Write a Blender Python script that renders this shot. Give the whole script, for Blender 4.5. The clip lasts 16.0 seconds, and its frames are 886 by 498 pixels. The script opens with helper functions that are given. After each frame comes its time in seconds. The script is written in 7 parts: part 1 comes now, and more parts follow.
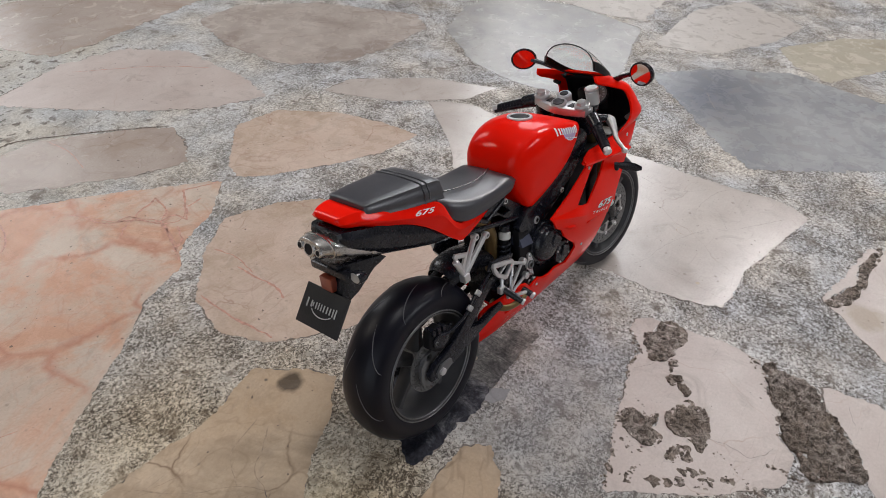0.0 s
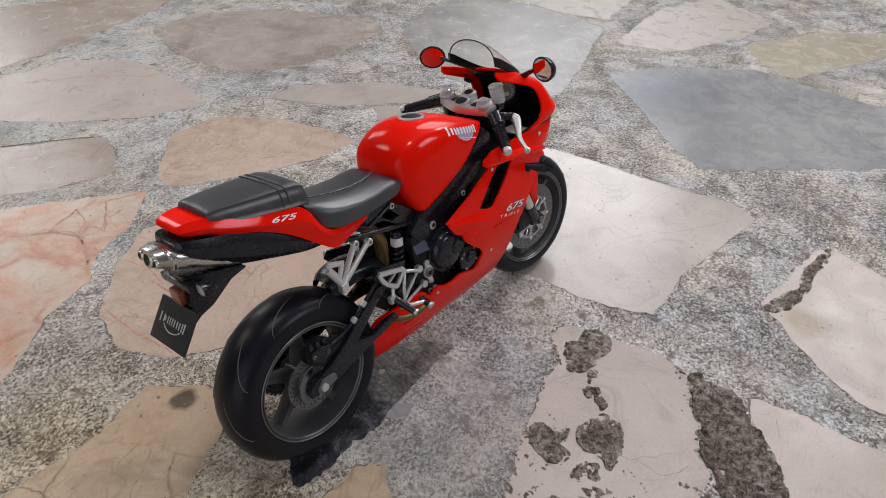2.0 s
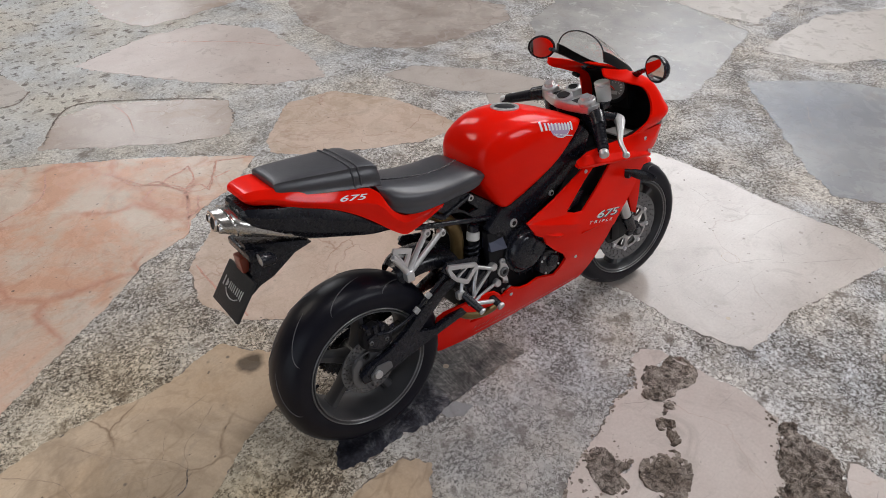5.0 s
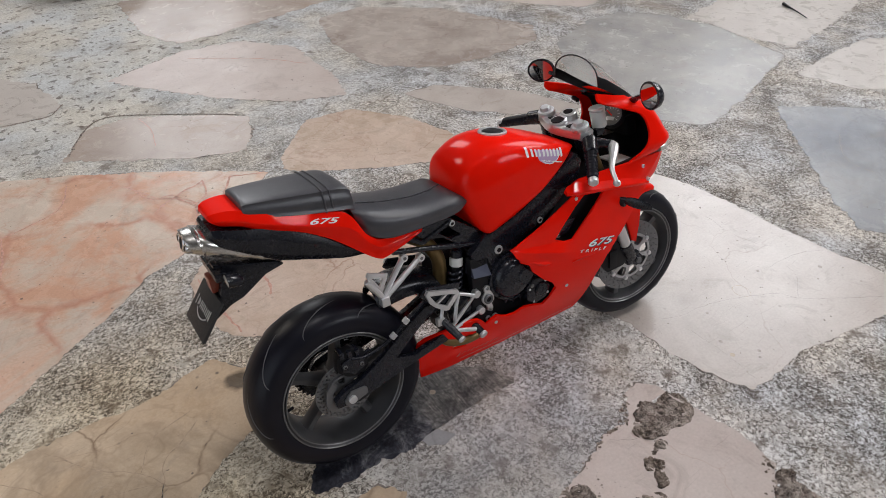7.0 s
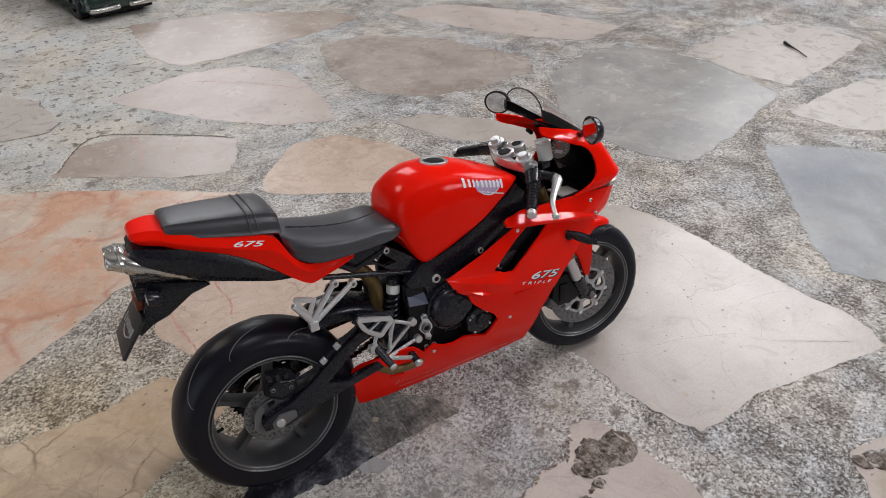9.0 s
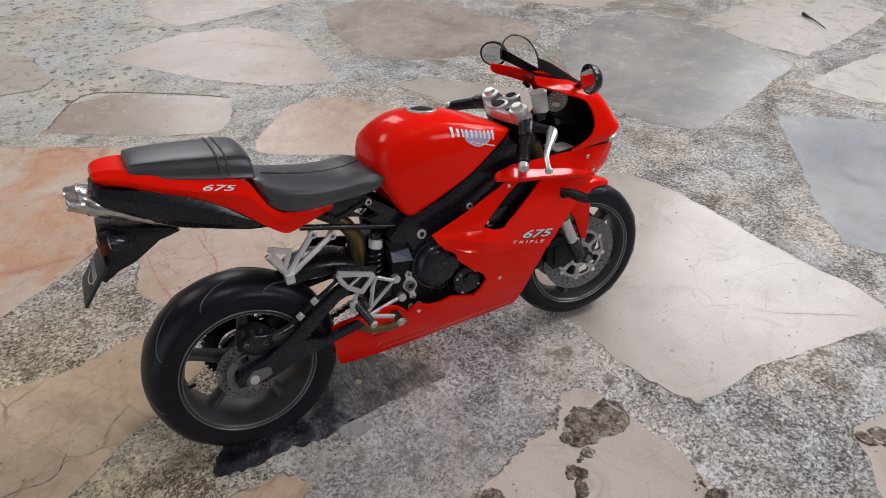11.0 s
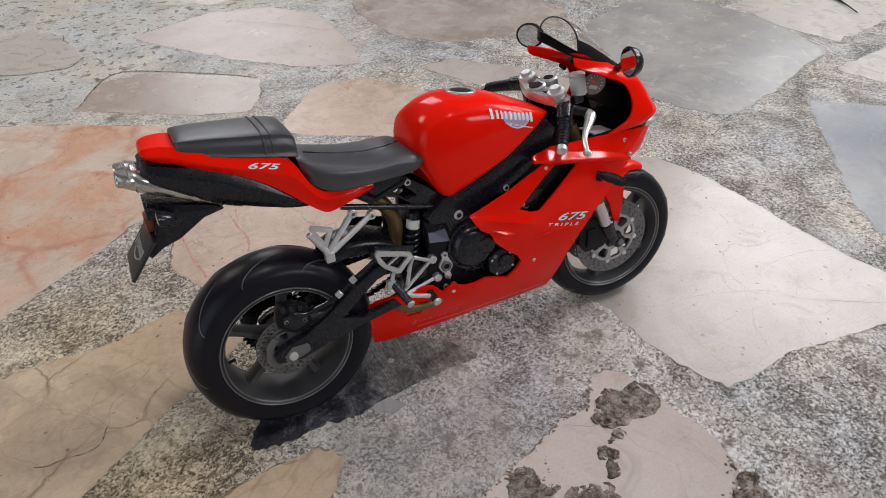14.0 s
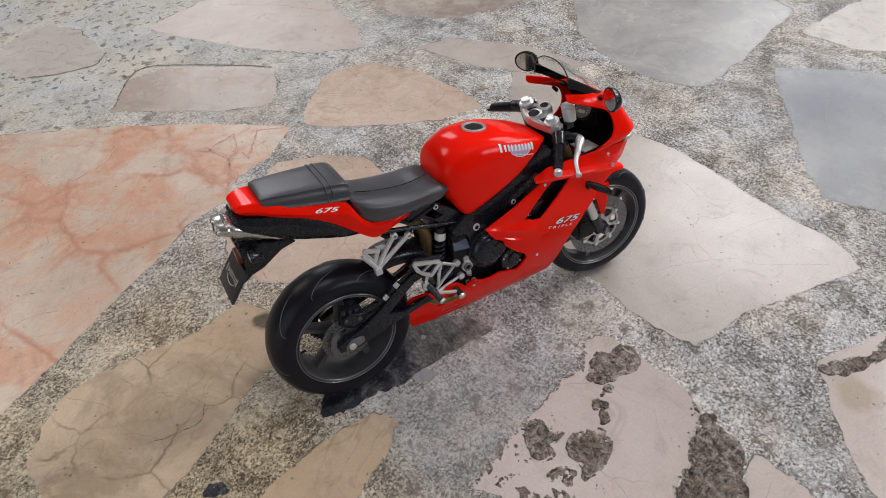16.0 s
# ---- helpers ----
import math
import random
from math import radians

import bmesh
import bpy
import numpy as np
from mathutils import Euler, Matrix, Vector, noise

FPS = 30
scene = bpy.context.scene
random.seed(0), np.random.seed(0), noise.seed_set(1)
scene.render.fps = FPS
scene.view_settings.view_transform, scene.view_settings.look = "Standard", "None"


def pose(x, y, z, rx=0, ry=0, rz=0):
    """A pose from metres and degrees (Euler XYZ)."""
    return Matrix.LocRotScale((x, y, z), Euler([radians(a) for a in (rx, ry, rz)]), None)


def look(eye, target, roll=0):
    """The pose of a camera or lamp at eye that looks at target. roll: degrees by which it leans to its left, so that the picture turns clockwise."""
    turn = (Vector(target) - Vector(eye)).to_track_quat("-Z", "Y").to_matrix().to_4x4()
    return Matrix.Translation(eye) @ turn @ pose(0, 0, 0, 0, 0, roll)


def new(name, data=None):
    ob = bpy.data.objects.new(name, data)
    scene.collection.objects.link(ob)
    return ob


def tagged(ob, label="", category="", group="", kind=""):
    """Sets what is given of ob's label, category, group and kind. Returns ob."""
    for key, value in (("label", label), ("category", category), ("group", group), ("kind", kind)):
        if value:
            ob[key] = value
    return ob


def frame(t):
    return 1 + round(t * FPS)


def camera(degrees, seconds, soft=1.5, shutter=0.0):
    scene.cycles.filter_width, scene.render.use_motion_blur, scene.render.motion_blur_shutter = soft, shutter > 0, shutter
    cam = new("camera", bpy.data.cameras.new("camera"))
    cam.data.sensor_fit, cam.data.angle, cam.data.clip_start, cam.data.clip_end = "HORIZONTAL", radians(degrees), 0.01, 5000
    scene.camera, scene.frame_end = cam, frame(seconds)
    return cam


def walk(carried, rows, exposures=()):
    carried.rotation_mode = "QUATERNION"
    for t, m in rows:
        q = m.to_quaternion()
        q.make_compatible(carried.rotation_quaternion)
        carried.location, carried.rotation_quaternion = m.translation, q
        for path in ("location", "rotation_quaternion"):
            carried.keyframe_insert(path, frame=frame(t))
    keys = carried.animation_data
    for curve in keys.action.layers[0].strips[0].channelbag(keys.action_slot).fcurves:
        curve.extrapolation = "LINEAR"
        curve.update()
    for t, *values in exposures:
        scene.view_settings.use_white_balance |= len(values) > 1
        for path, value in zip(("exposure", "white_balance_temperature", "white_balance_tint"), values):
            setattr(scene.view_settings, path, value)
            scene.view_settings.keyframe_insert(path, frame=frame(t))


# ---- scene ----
cam = camera(66.01, 16.0, soft=0.85)
PATH = [
    (0, (-0.13477, -0.10361, 0.22684), (0.05252, 0.03341, 0.03671), 3.08),
    (0.5, (-0.11482, -0.11739, 0.22216), (0.07016, 0.01740, 0.02821), 2.17),
    (1, (-0.11016, -0.12020, 0.22488), (0.07208, 0.01856, 0.03115), 0.98),
    (1.5, (-0.09931, -0.12665, 0.22117), (0.08597, 0.01246, 0.03059), 1.30),
    (2, (-0.09720, -0.13354, 0.21901), (0.08783, 0.00989, 0.03142), 1.15),
    (2.5, (-0.09574, -0.13733, 0.22228), (0.08865, 0.00799, 0.03552), 0.89),
    (3, (-0.08939, -0.13650, 0.21594), (0.09452, 0.00748, 0.02766), 1.06),
    (3.5, (-0.09148, -0.13536, 0.21468), (0.08943, 0.01711, 0.03022), 2.63),
    (4, (-0.09149, -0.13655, 0.21104), (0.07845, 0.02131, 0.02078), 2.41),
    (4.5, (-0.07673, -0.12713, 0.21821), (0.08435, 0.03963, 0.02782), 0.47),
    (4.7, (-0.08017, -0.13155, 0.21513), (0.07452, 0.04040, 0.02407), 0.56),
    (6.8, (-0.06253, -0.14627, 0.21107), (0.07169, 0.04517, 0.02310), -0.14),
    (7, (-0.05895, -0.14642, 0.21384), (0.07490, 0.04684, 0.02746), -0.70),
    (7.5, (-0.05427, -0.15288, 0.21500), (0.08016, 0.04217, 0.03092), 0.06),
    (8, (-0.05302, -0.15399, 0.21687), (0.07905, 0.04301, 0.03317), -0.25),
    (8.5, (-0.03663, -0.16386, 0.21498), (0.09235, 0.03942, 0.03598), -0.09),
    (8.7, (-0.03459, -0.16322, 0.21463), (0.09455, 0.04177, 0.03770), -0.22),
    (10.8, (-0.03036, -0.16685, 0.20552), (0.09107, 0.03920, 0.02442), 0.04),
    (11, (-0.02459, -0.16393, 0.20013), (0.09771, 0.03937, 0.01652), 0.44),
    (11.5, (-0.01948, -0.16618, 0.19600), (0.10167, 0.03527, 0.00960), 1.56),
    (12, (-0.01799, -0.16704, 0.19885), (0.10436, 0.03539, 0.01432), 1.44),
    (12.5, (-0.01827, -0.16709, 0.20042), (0.10244, 0.03665, 0.01626), 1.34),
    (13, (-0.01865, -0.16573, 0.19725), (0.10167, 0.03579, 0.01039), 1.26),
    (13.5, (-0.02542, -0.16520, 0.19820), (0.09287, 0.03692, 0.01070), 1.20),
    (14, (-0.03242, -0.16178, 0.20056), (0.08268, 0.04050, 0.01125), 0.39),
    (14.5, (-0.02977, -0.14874, 0.20687), (0.08858, 0.05309, 0.01911), -1.49),
    (15, (-0.03796, -0.14385, 0.20252), (0.08128, 0.04908, 0.00615), -0.45),
    (15.5, (-0.04749, -0.14082, 0.21047), (0.06994, 0.04631, 0.00751), -0.31),
    (16, (-0.05298, -0.17183, 0.26341), (0.05357, 0.00737, 0.04769), -1.75),
]
walk(cam, [(t, look(eye, target, roll)) for t, eye, target, roll in PATH], [(0, 0.03), (2.0, 0.06), (8.7, 0.07), (12.0, 0.12), (14.0, 0.15), (16.0, 0.15)])

# ---------------------------------------------------------------- world, light, exposure
world = bpy.data.worlds.new("sky")
scene.world = world
world.use_nodes = True
wn = world.node_tree.nodes
sky = wn.new("ShaderNodeTexSky")
sky.sky_type, sky.sun_disc = "NISHITA", False
sky.sun_elevation, sky.sun_rotation = radians(48), radians(-15)
wn["Background"].inputs["Strength"].default_value = 0.12
world.node_tree.links.new(sky.outputs[0], wn["Background"].inputs["Color"])


def window_light(name, where, aim, size_x, size_y, power, tint):
    lamp = bpy.data.lights.new(name, "AREA")
    lamp.shape, lamp.size, lamp.size_y = "RECTANGLE", size_x, size_y
    lamp.energy, lamp.color = power, tint
    ob = new(name, lamp)
    ob.matrix_world = look(where, aim)
    return ob


# daylight in unseen openings: skylight, five windows, doorway; south and west are added fill
window_light("skylight_light", (0.10, -0.02, 2.95), (0.06, 0.0, 0.0), 0.30, 0.22, 11, (0.995, 0.985, 1.0))
window_light("window_light_north", (0.65, 2.95, 1.35), (0.30, 0.0, 0.2), 0.66, 1.1, 11, (1.0, 0.985, 0.985))
window_light("window_light_east", (2.95, 1.35, 1.95), (0.1, 0.0, 0.0), 1.2, 1.7, 36, (0.965, 0.98, 1.0))
window_light("window_light_east_high", (2.95, -0.14, 2.40), (0.1, 0.0, 0.0), 0.8, 0.92, 58, (1.0, 0.972, 0.975))
window_light("window_light_north_west", (-1.30, 2.95, 2.25), (0.0, 0.1, 0.0), 0.8, 1.0, 17, (1.0, 0.90, 0.78))
window_light("fill_light_west", (-2.43, -0.9, 1.15), (0.0, -0.9, 1.0), 2.6, 2.1, 9, (1.0, 0.93, 0.85))
window_light("fill_light_south", (1.30, -2.45, 1.75), (0.10, 0.0, 0.2), 1.1, 0.8, 22, (0.93, 0.95, 1.0))

# ---------------------------------------------------------------- node helpers


def nodes_of(name):
    m = bpy.data.materials.new(name)
    m.use_nodes = True
    t = m.node_tree
    return m, t, t.nodes["Principled BSDF"]


def put(t, kind, links=(), **values):
    """A node with values by socket or property name, and links (socket, source)."""
    n = t.nodes.new(kind)
    for k, v in values.items():
        k2 = k.replace("_", " ")
        if k2 in n.inputs:
            n.inputs[k2].default_value = v
        elif k2.title() in n.inputs:
            n.inputs[k2.title()].default_value = v
        else:
            setattr(n, k, v)
    for s, src in links:
        t.links.new(src, n.inputs[s])
    return n


def ramp(t, src, stops, mode="LINEAR"):
    n = t.nodes.new("ShaderNodeValToRGB")
    t.links.new(src, n.inputs[0])
    cr_ = n.color_ramp
    cr_.interpolation = mode
    while len(cr_.elements) < len(stops):
        cr_.elements.new(0.5)
    for e, (p, c) in zip(cr_.elements, stops):
        e.position = p
        e.color = (*c, 1) if len(c) == 3 else (c[0], c[0], c[0], 1)
    return n.outputs[0]


def mix(t, fac, a, b, blend="MIX"):
    n = t.nodes.new("ShaderNodeMix")
    n.data_type, n.blend_type = "RGBA", blend
    for sock, v in ((n.inputs[0], fac), (n.inputs[6], a), (n.inputs[7], b)):
        if isinstance(v, bpy.types.NodeSocket):
            t.links.new(v, sock)
        elif isinstance(v, (int, float)):
            sock.default_value = v
        else:
            sock.default_value = (*v, 1)
    return n.outputs[2]


def place(t):
    return t.nodes.new("ShaderNodeNewGeometry").outputs["Position"]


def tex_noise(t, pos, scale, detail=4.0, rough=0.55, dist=0.0):
    n = t.nodes.new("ShaderNodeTexNoise")
    n.inputs["Scale"].default_value, n.inputs["Detail"].default_value = scale, detail
    n.inputs["Roughness"].default_value, n.inputs["Distortion"].default_value = rough, dist
    t.links.new(pos, n.inputs["Vector"])
    return n


def tex_vor(t, pos, scale, feature="F1", rnd=1.0):
    n = t.nodes.new("ShaderNodeTexVoronoi")
    n.feature = feature
    n.inputs["Scale"].default_value, n.inputs["Randomness"].default_value = scale, rnd
    t.links.new(pos, n.inputs["Vector"])
    return n


def bump(t, bsdf, height, strength, distance):
    n = t.nodes.new("ShaderNodeBump")
    n.inputs["Strength"].default_value, n.inputs["Distance"].default_value = strength, distance
    t.links.new(height, n.inputs["Height"])
    t.links.new(n.outputs[0], bsdf.inputs["Normal"])


def warped(t, pos, scale, amount):
    """The place shifted by a noise, so that patterns bend."""
    n = tex_noise(t, pos, scale, 3)
    sub = put(t, "ShaderNodeVectorMath", [(0, n.outputs["Color"])], operation="SUBTRACT")
    sub.inputs[1].default_value = (0.5, 0.5, 0.5)
    mul = put(t, "ShaderNodeVectorMath", [(0, sub.outputs[0])], operation="SCALE")
    mul.inputs["Scale"].default_value = amount
    add = put(t, "ShaderNodeVectorMath", [(0, pos), (1, mul.outputs[0])], operation="ADD")
    return add.outputs[0]


def plain(name, col, rough=0.4, metal=0.0, coat=0.0, vary=0.12, scale=90.0, bumpy=0.0, spec=0.5):
    """Paint, plastic or metal with smudges and a fine grain."""
    m, t, b = nodes_of(name)
    pos = place(t)
    n1 = tex_noise(t, pos, scale, 5)
    n2 = tex_noise(t, pos, scale * 14, 3)
    dark = tuple(c * (1 - vary) for c in col)
    lite = tuple(min(1, c * (1 + vary)) for c in col)
    c = ramp(t, n1.outputs["Fac"], [(0.3, dark), (0.7, lite)])
    t.links.new(c, b.inputs["Base Color"])
    r = ramp(t, n2.outputs["Fac"], [(0.3, (max(0.02, rough * 0.97),)), (0.75, (min(1, rough * 1.04),))])
    t.links.new(r, b.inputs["Roughness"])
    b.inputs["Metallic"].default_value = metal
    b.inputs["Coat Weight"].default_value = coat
    b.inputs["Coat Roughness"].default_value = 0.02
    b.inputs["Specular IOR Level"].default_value = spec
    if bumpy:
        bump(t, b, n2.outputs["Fac"], bumpy, 0.0002)
    return m


# ---------------------------------------------------------------- materials
RED = plain("red_paint", (0.95, 0.008, 0.001), 0.40, 0, 0.38, 0.04, 40, 0, 0.02)
BLACK = plain("black_plastic", (0.009, 0.010, 0.016), 0.27, 0, 0, 0.2, 60, 0.03, 0.46)
MATTE = plain("matte_black", (0.007, 0.007, 0.009), 0.50, 0, 0, 0.2, 60, 0.1, 0.25)
RUBBER = plain("tyre_rubber", (0.008, 0.008, 0.014), 0.35, 0, 0, 0.2, 60, 0.08, 0.24)
SEAT = plain("seat_vinyl", (0.046, 0.046, 0.055), 0.36, 0, 0, 0.15, 200, 0.25, 0.8)
RIM = plain("gunmetal_rim", (0.085, 0.085, 0.09), 0.42, 0.25, 0, 0.10, 60)
DISC = plain("brake_steel", (0.17, 0.17, 0.175), 0.42, 0.5, 0, 0.06, 60)
SILVER = plain("silver_plastic", (0.70, 0.70, 0.71), 0.36, 0.78, 0, 0.02, 60)
CHROME = plain("brushed_exhaust", (0.62, 0.60, 0.58), 0.26, 0.95, 0, 0.05, 50)
BRONZE = plain("bronze_pipe", (0.20, 0.135, 0.055), 0.38, 0.7, 0, 0.3, 90)
WHITE = plain("white_plastic", (0.72, 0.72, 0.70), 0.42, 0, 0, 0.05, 90)
LETTER = plain("white_print", (0.80, 0.80, 0.80), 0.45, 0, 0, 0.03, 90)
LETTER_GREY = plain("grey_print", (0.55, 0.55, 0.55), 0.5, 0, 0, 0.05, 90)
LETTER_PINK = plain("pale_pink_print", (0.55, 0.30, 0.28), 0.45, 0, 0, 0.1, 90)
LETTER_DARK = plain("navy_print", (0.05, 0.055, 0.10), 0.45, 0, 0, 0.03, 90)
CARRIER = plain("carrier_grey", (0.40, 0.40, 0.41), 0.30, 0.85, 0, 0.05, 60)
LIP = plain("rim_lip_grey", (0.22, 0.22, 0.23), 0.35, 0.6, 0, 0.05, 60)
# blue-grey base colour stands in for sky reflected on black plastic
FACET_SHEEN = plain("blue_grey_sheen", (0.058, 0.066, 0.105), 0.42, 0.1, 0.0, 0.08, 60)
# grey in place of black: light caught on groove edges, put into the colour
GROOVE_GLINT = plain("tyre_groove_glint", (0.10, 0.10, 0.108), 0.5, 0, 0, 0.1, 60)
BADGE_BLUE = plain("pale_lilac_print", (0.50, 0.36, 0.56), 0.4, 0, 0, 0.05, 90)
PLATE = plain("plate_black", (0.020, 0.020, 0.022), 0.5, 0, 0, 0.2, 200, 0.3)
AMBER = plain("amber_lens", (0.30, 0.06, 0.03), 0.3, 0, 0.3, 0.1, 90)
LENS = plain("clear_lens", (0.55, 0.53, 0.50), 0.18, 0.2, 0.5, 0.1, 120)
DIAL = plain("dial_face", (0.16, 0.15, 0.145), 0.3, 0, 0.4, 0.2, 300)
GREEN = plain("dark_green_paint", (0.008, 0.030, 0.024), 0.25, 0, 0.8, 0.1, 60)
WALL = plain("wall_plaster", (0.13, 0.124, 0.118), 0.85, 0, 0, 0.06, 3, 0.1)
CEIL = plain("ceiling_plaster", (0.42, 0.41, 0.40), 0.9, 0, 0, 0.04, 3)
FRAME = plain("window_paint", (0.70, 0.69, 0.66), 0.4, 0, 0, 0.05, 10)


def glass(name, tint, rough=0.02):
    m, t, b = nodes_of(name)
    b.inputs["Base Color"].default_value = (*tint, 1)
    b.inputs["Transmission Weight"].default_value = 1.0
    b.inputs["Roughness"].default_value = rough
    b.inputs["IOR"].default_value = 1.12
    return m


SCREEN = glass("windscreen_plastic", (0.96, 0.96, 0.95))
SCREEN_RIM = plain("screen_edge", (0.035, 0.035, 0.038), 0.25, 0, 0.5, 0.1, 90)
m_, t_, b_ = nodes_of("mirror_glass")
b_.inputs["Base Color"].default_value = (0.62, 0.62, 0.64, 1)
b_.inputs["Metallic"].default_value, b_.inputs["Roughness"].default_value = 1.0, 0.03
MIRROR = m_


def scaled(t, src, factor, add):
    """A value times a factor plus a constant."""
    n = put(t, "ShaderNodeMath", [(0, src)], operation="MULTIPLY_ADD")
    n.inputs[1].default_value, n.inputs[2].default_value = factor, add
    return n.outputs[0]


def total(t, *some):
    out = some[0]
    for one in some[1:]:
        out = put(t, "ShaderNodeMath", [(0, out), (1, one)], operation="ADD").outputs[0]
    return out


def patch(t, pos, centre, inner, outer, scale, amount):
    """1 inside a ragged round patch of the ground, 0 outside."""
    far = put(t, "ShaderNodeVectorMath", [(0, warped(t, pos, scale, amount))], operation="DISTANCE")
    far.inputs[1].default_value = centre
    n = put(t, "ShaderNodeMapRange", [(0, far.outputs["Value"])])
    n.inputs[1].default_value, n.inputs[2].default_value = inner, outer
    n.inputs[3].default_value, n.inputs[4].default_value = 1.0, 0.0
    return n.outputs[0]


def cement(name="terrazzo_cement", chips=False):
    """Cement with pale and grey marble grit, dark gaps and dirt; chips take a tone each."""
    m, t, b = nodes_of(name)
    pos = place(t)
    paste = patch(t, pos, (-0.06, 0.46, 0.0), 0.12, 0.36, 9, 0.12)
    # pale and grey grains, and dark gaps between them, thicker in some places
    w = warped(t, pos, 300, 0.0022)
    grain = tex_noise(t, w, 620, 6, 0.7, 0.5)
    gaps = tex_noise(t, w, 1000, 5, 0.66, 0.9)
    thick = tex_noise(t, pos, 46, 6, 0.66, 0.4)
    broad = tex_noise(t, pos, 12, 4, 0.6)
    brown = patch(t, pos, (-0.10, 0.0, 0.0), 0.05, 0.15, 16, 0.05)
    # area by the rear wheel whose colour takes in the bike's shade
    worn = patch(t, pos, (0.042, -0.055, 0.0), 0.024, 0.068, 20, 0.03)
    tone = total(t, grain.outputs["Fac"], scaled(t, thick.outputs["Fac"], 0.22, -0.11), scaled(t, broad.outputs["Fac"], 0.14, -0.07))
    c = ramp(t, tone, [(0.40, (0.25, 0.23, 0.21)), (0.46, (0.44, 0.425, 0.41)), (0.52, (0.60, 0.595, 0.585)), (0.58, (0.76, 0.765, 0.76))])
    if chips:
        own = t.nodes.new("ShaderNodeNewGeometry").outputs["Random Per Island"]
        c = mix(t, 0.5, c, ramp(t, own, [(0.0, (0.30, 0.28, 0.25)), (0.22, (0.44, 0.43, 0.41)), (0.5, (0.56, 0.55, 0.54)), (0.8, (0.68, 0.68, 0.67))], "CONSTANT"))
    level = total(t, gaps.outputs["Fac"], scaled(t, thick.outputs["Fac"], 0.36, -0.18), scaled(t, broad.outputs["Fac"], 0.14, -0.07), scaled(t, paste, 0.05, 0.04 if chips else 0.0))
    c = mix(t, ramp(t, level, [(0.435, (0.95,)), (0.462, (0.6,)), (0.482, (0.0,))]), c, (0.080, 0.068, 0.058))
    # larger smooth flakes of stone
    fl = tex_vor(t, warped(t, pos, 260, 0.006), 190)
    pick = put(t, "ShaderNodeSeparateColor", [(0, fl.outputs["Color"])])
    keep = ramp(t, pick.outputs[0], [(0.70, (0.0,)), (0.72, (0.85,))])
    body = ramp(t, fl.outputs["Distance"], [(0.24, (0.9,)), (0.34, (0.0,))])
    c = mix(t, mix(t, 1.0, keep, body, "MULTIPLY"), c, ramp(t, pick.outputs[1], [(0.0, (0.34, 0.32, 0.30)), (0.35, (0.47, 0.46, 0.45)), (0.75, (0.63, 0.62, 0.61))]))
    # worn paste between the far slabs is pale, with scattered pits
    c = mix(t, scaled(t, paste, 0.68, 0.0), c, (0.57, 0.58, 0.55))
    pits = tex_noise(t, warped(t, pos, 120, 0.004), 190, 3, 0.5, 0.4)
    c = mix(t, mix(t, 1.0, ramp(t, pits.outputs["Fac"], [(0.60, (0.0,)), (0.64, (0.9,))]), paste, "MULTIPLY"), c, (0.17, 0.16, 0.145))
    # blotches of brown dirt
    d2 = tex_noise(t, warped(t, pos, 60, 0.012), 95, 5, 0.66, 0.3)
    c = mix(t, ramp(t, d2.outputs["Fac"], [(0.57, (0.0,)), (0.63, (0.6,)), (0.70, (0.85,))]), c, (0.145, 0.118, 0.098))
    settle = tex_noise(t, pos, 26, 6, 0.68, 0.6)
    c = mix(t, ramp(t, settle.outputs["Fac"], [(0.52, (0.0,)), (0.66, (0.42,))]), c, (0.27, 0.235, 0.20))
    # a wide brown stain where dirt has settled round the rear wheel
    c = mix(t, 1.0, c, ramp(t, brown, [(0.0, (1.0, 1.0, 1.0)), (1.0, (0.88, 0.775, 0.58))]), "MULTIPLY")
    # blue-grey cement beside the rear wheel, darkened further to carry the bike's shade
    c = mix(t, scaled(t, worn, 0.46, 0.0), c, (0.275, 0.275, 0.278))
    tint = tex_noise(t, pos, 17, 4, 0.55)
    c = mix(t, 1.0, c, ramp(t, tint.outputs["Fac"], [(0.38, (1.06, 0.985, 0.90)), (0.62, (0.965, 0.97, 1.0))]), "MULTIPLY")
    t.links.new(c, b.inputs["Base Color"])
    t.links.new(ramp(t, grain.outputs["Fac"], [(0.38, (0.75,)), (0.62, (0.34,))]), b.inputs["Roughness"])
    b.inputs["Specular IOR Level"].default_value = 0.25
    bump(t, b, mix(t, 0.3, ramp(t, level, [(0.40, (0.0,)), (0.52, (1.0,))]), d2.outputs["Fac"]), 0.5, 0.0006)
    return m


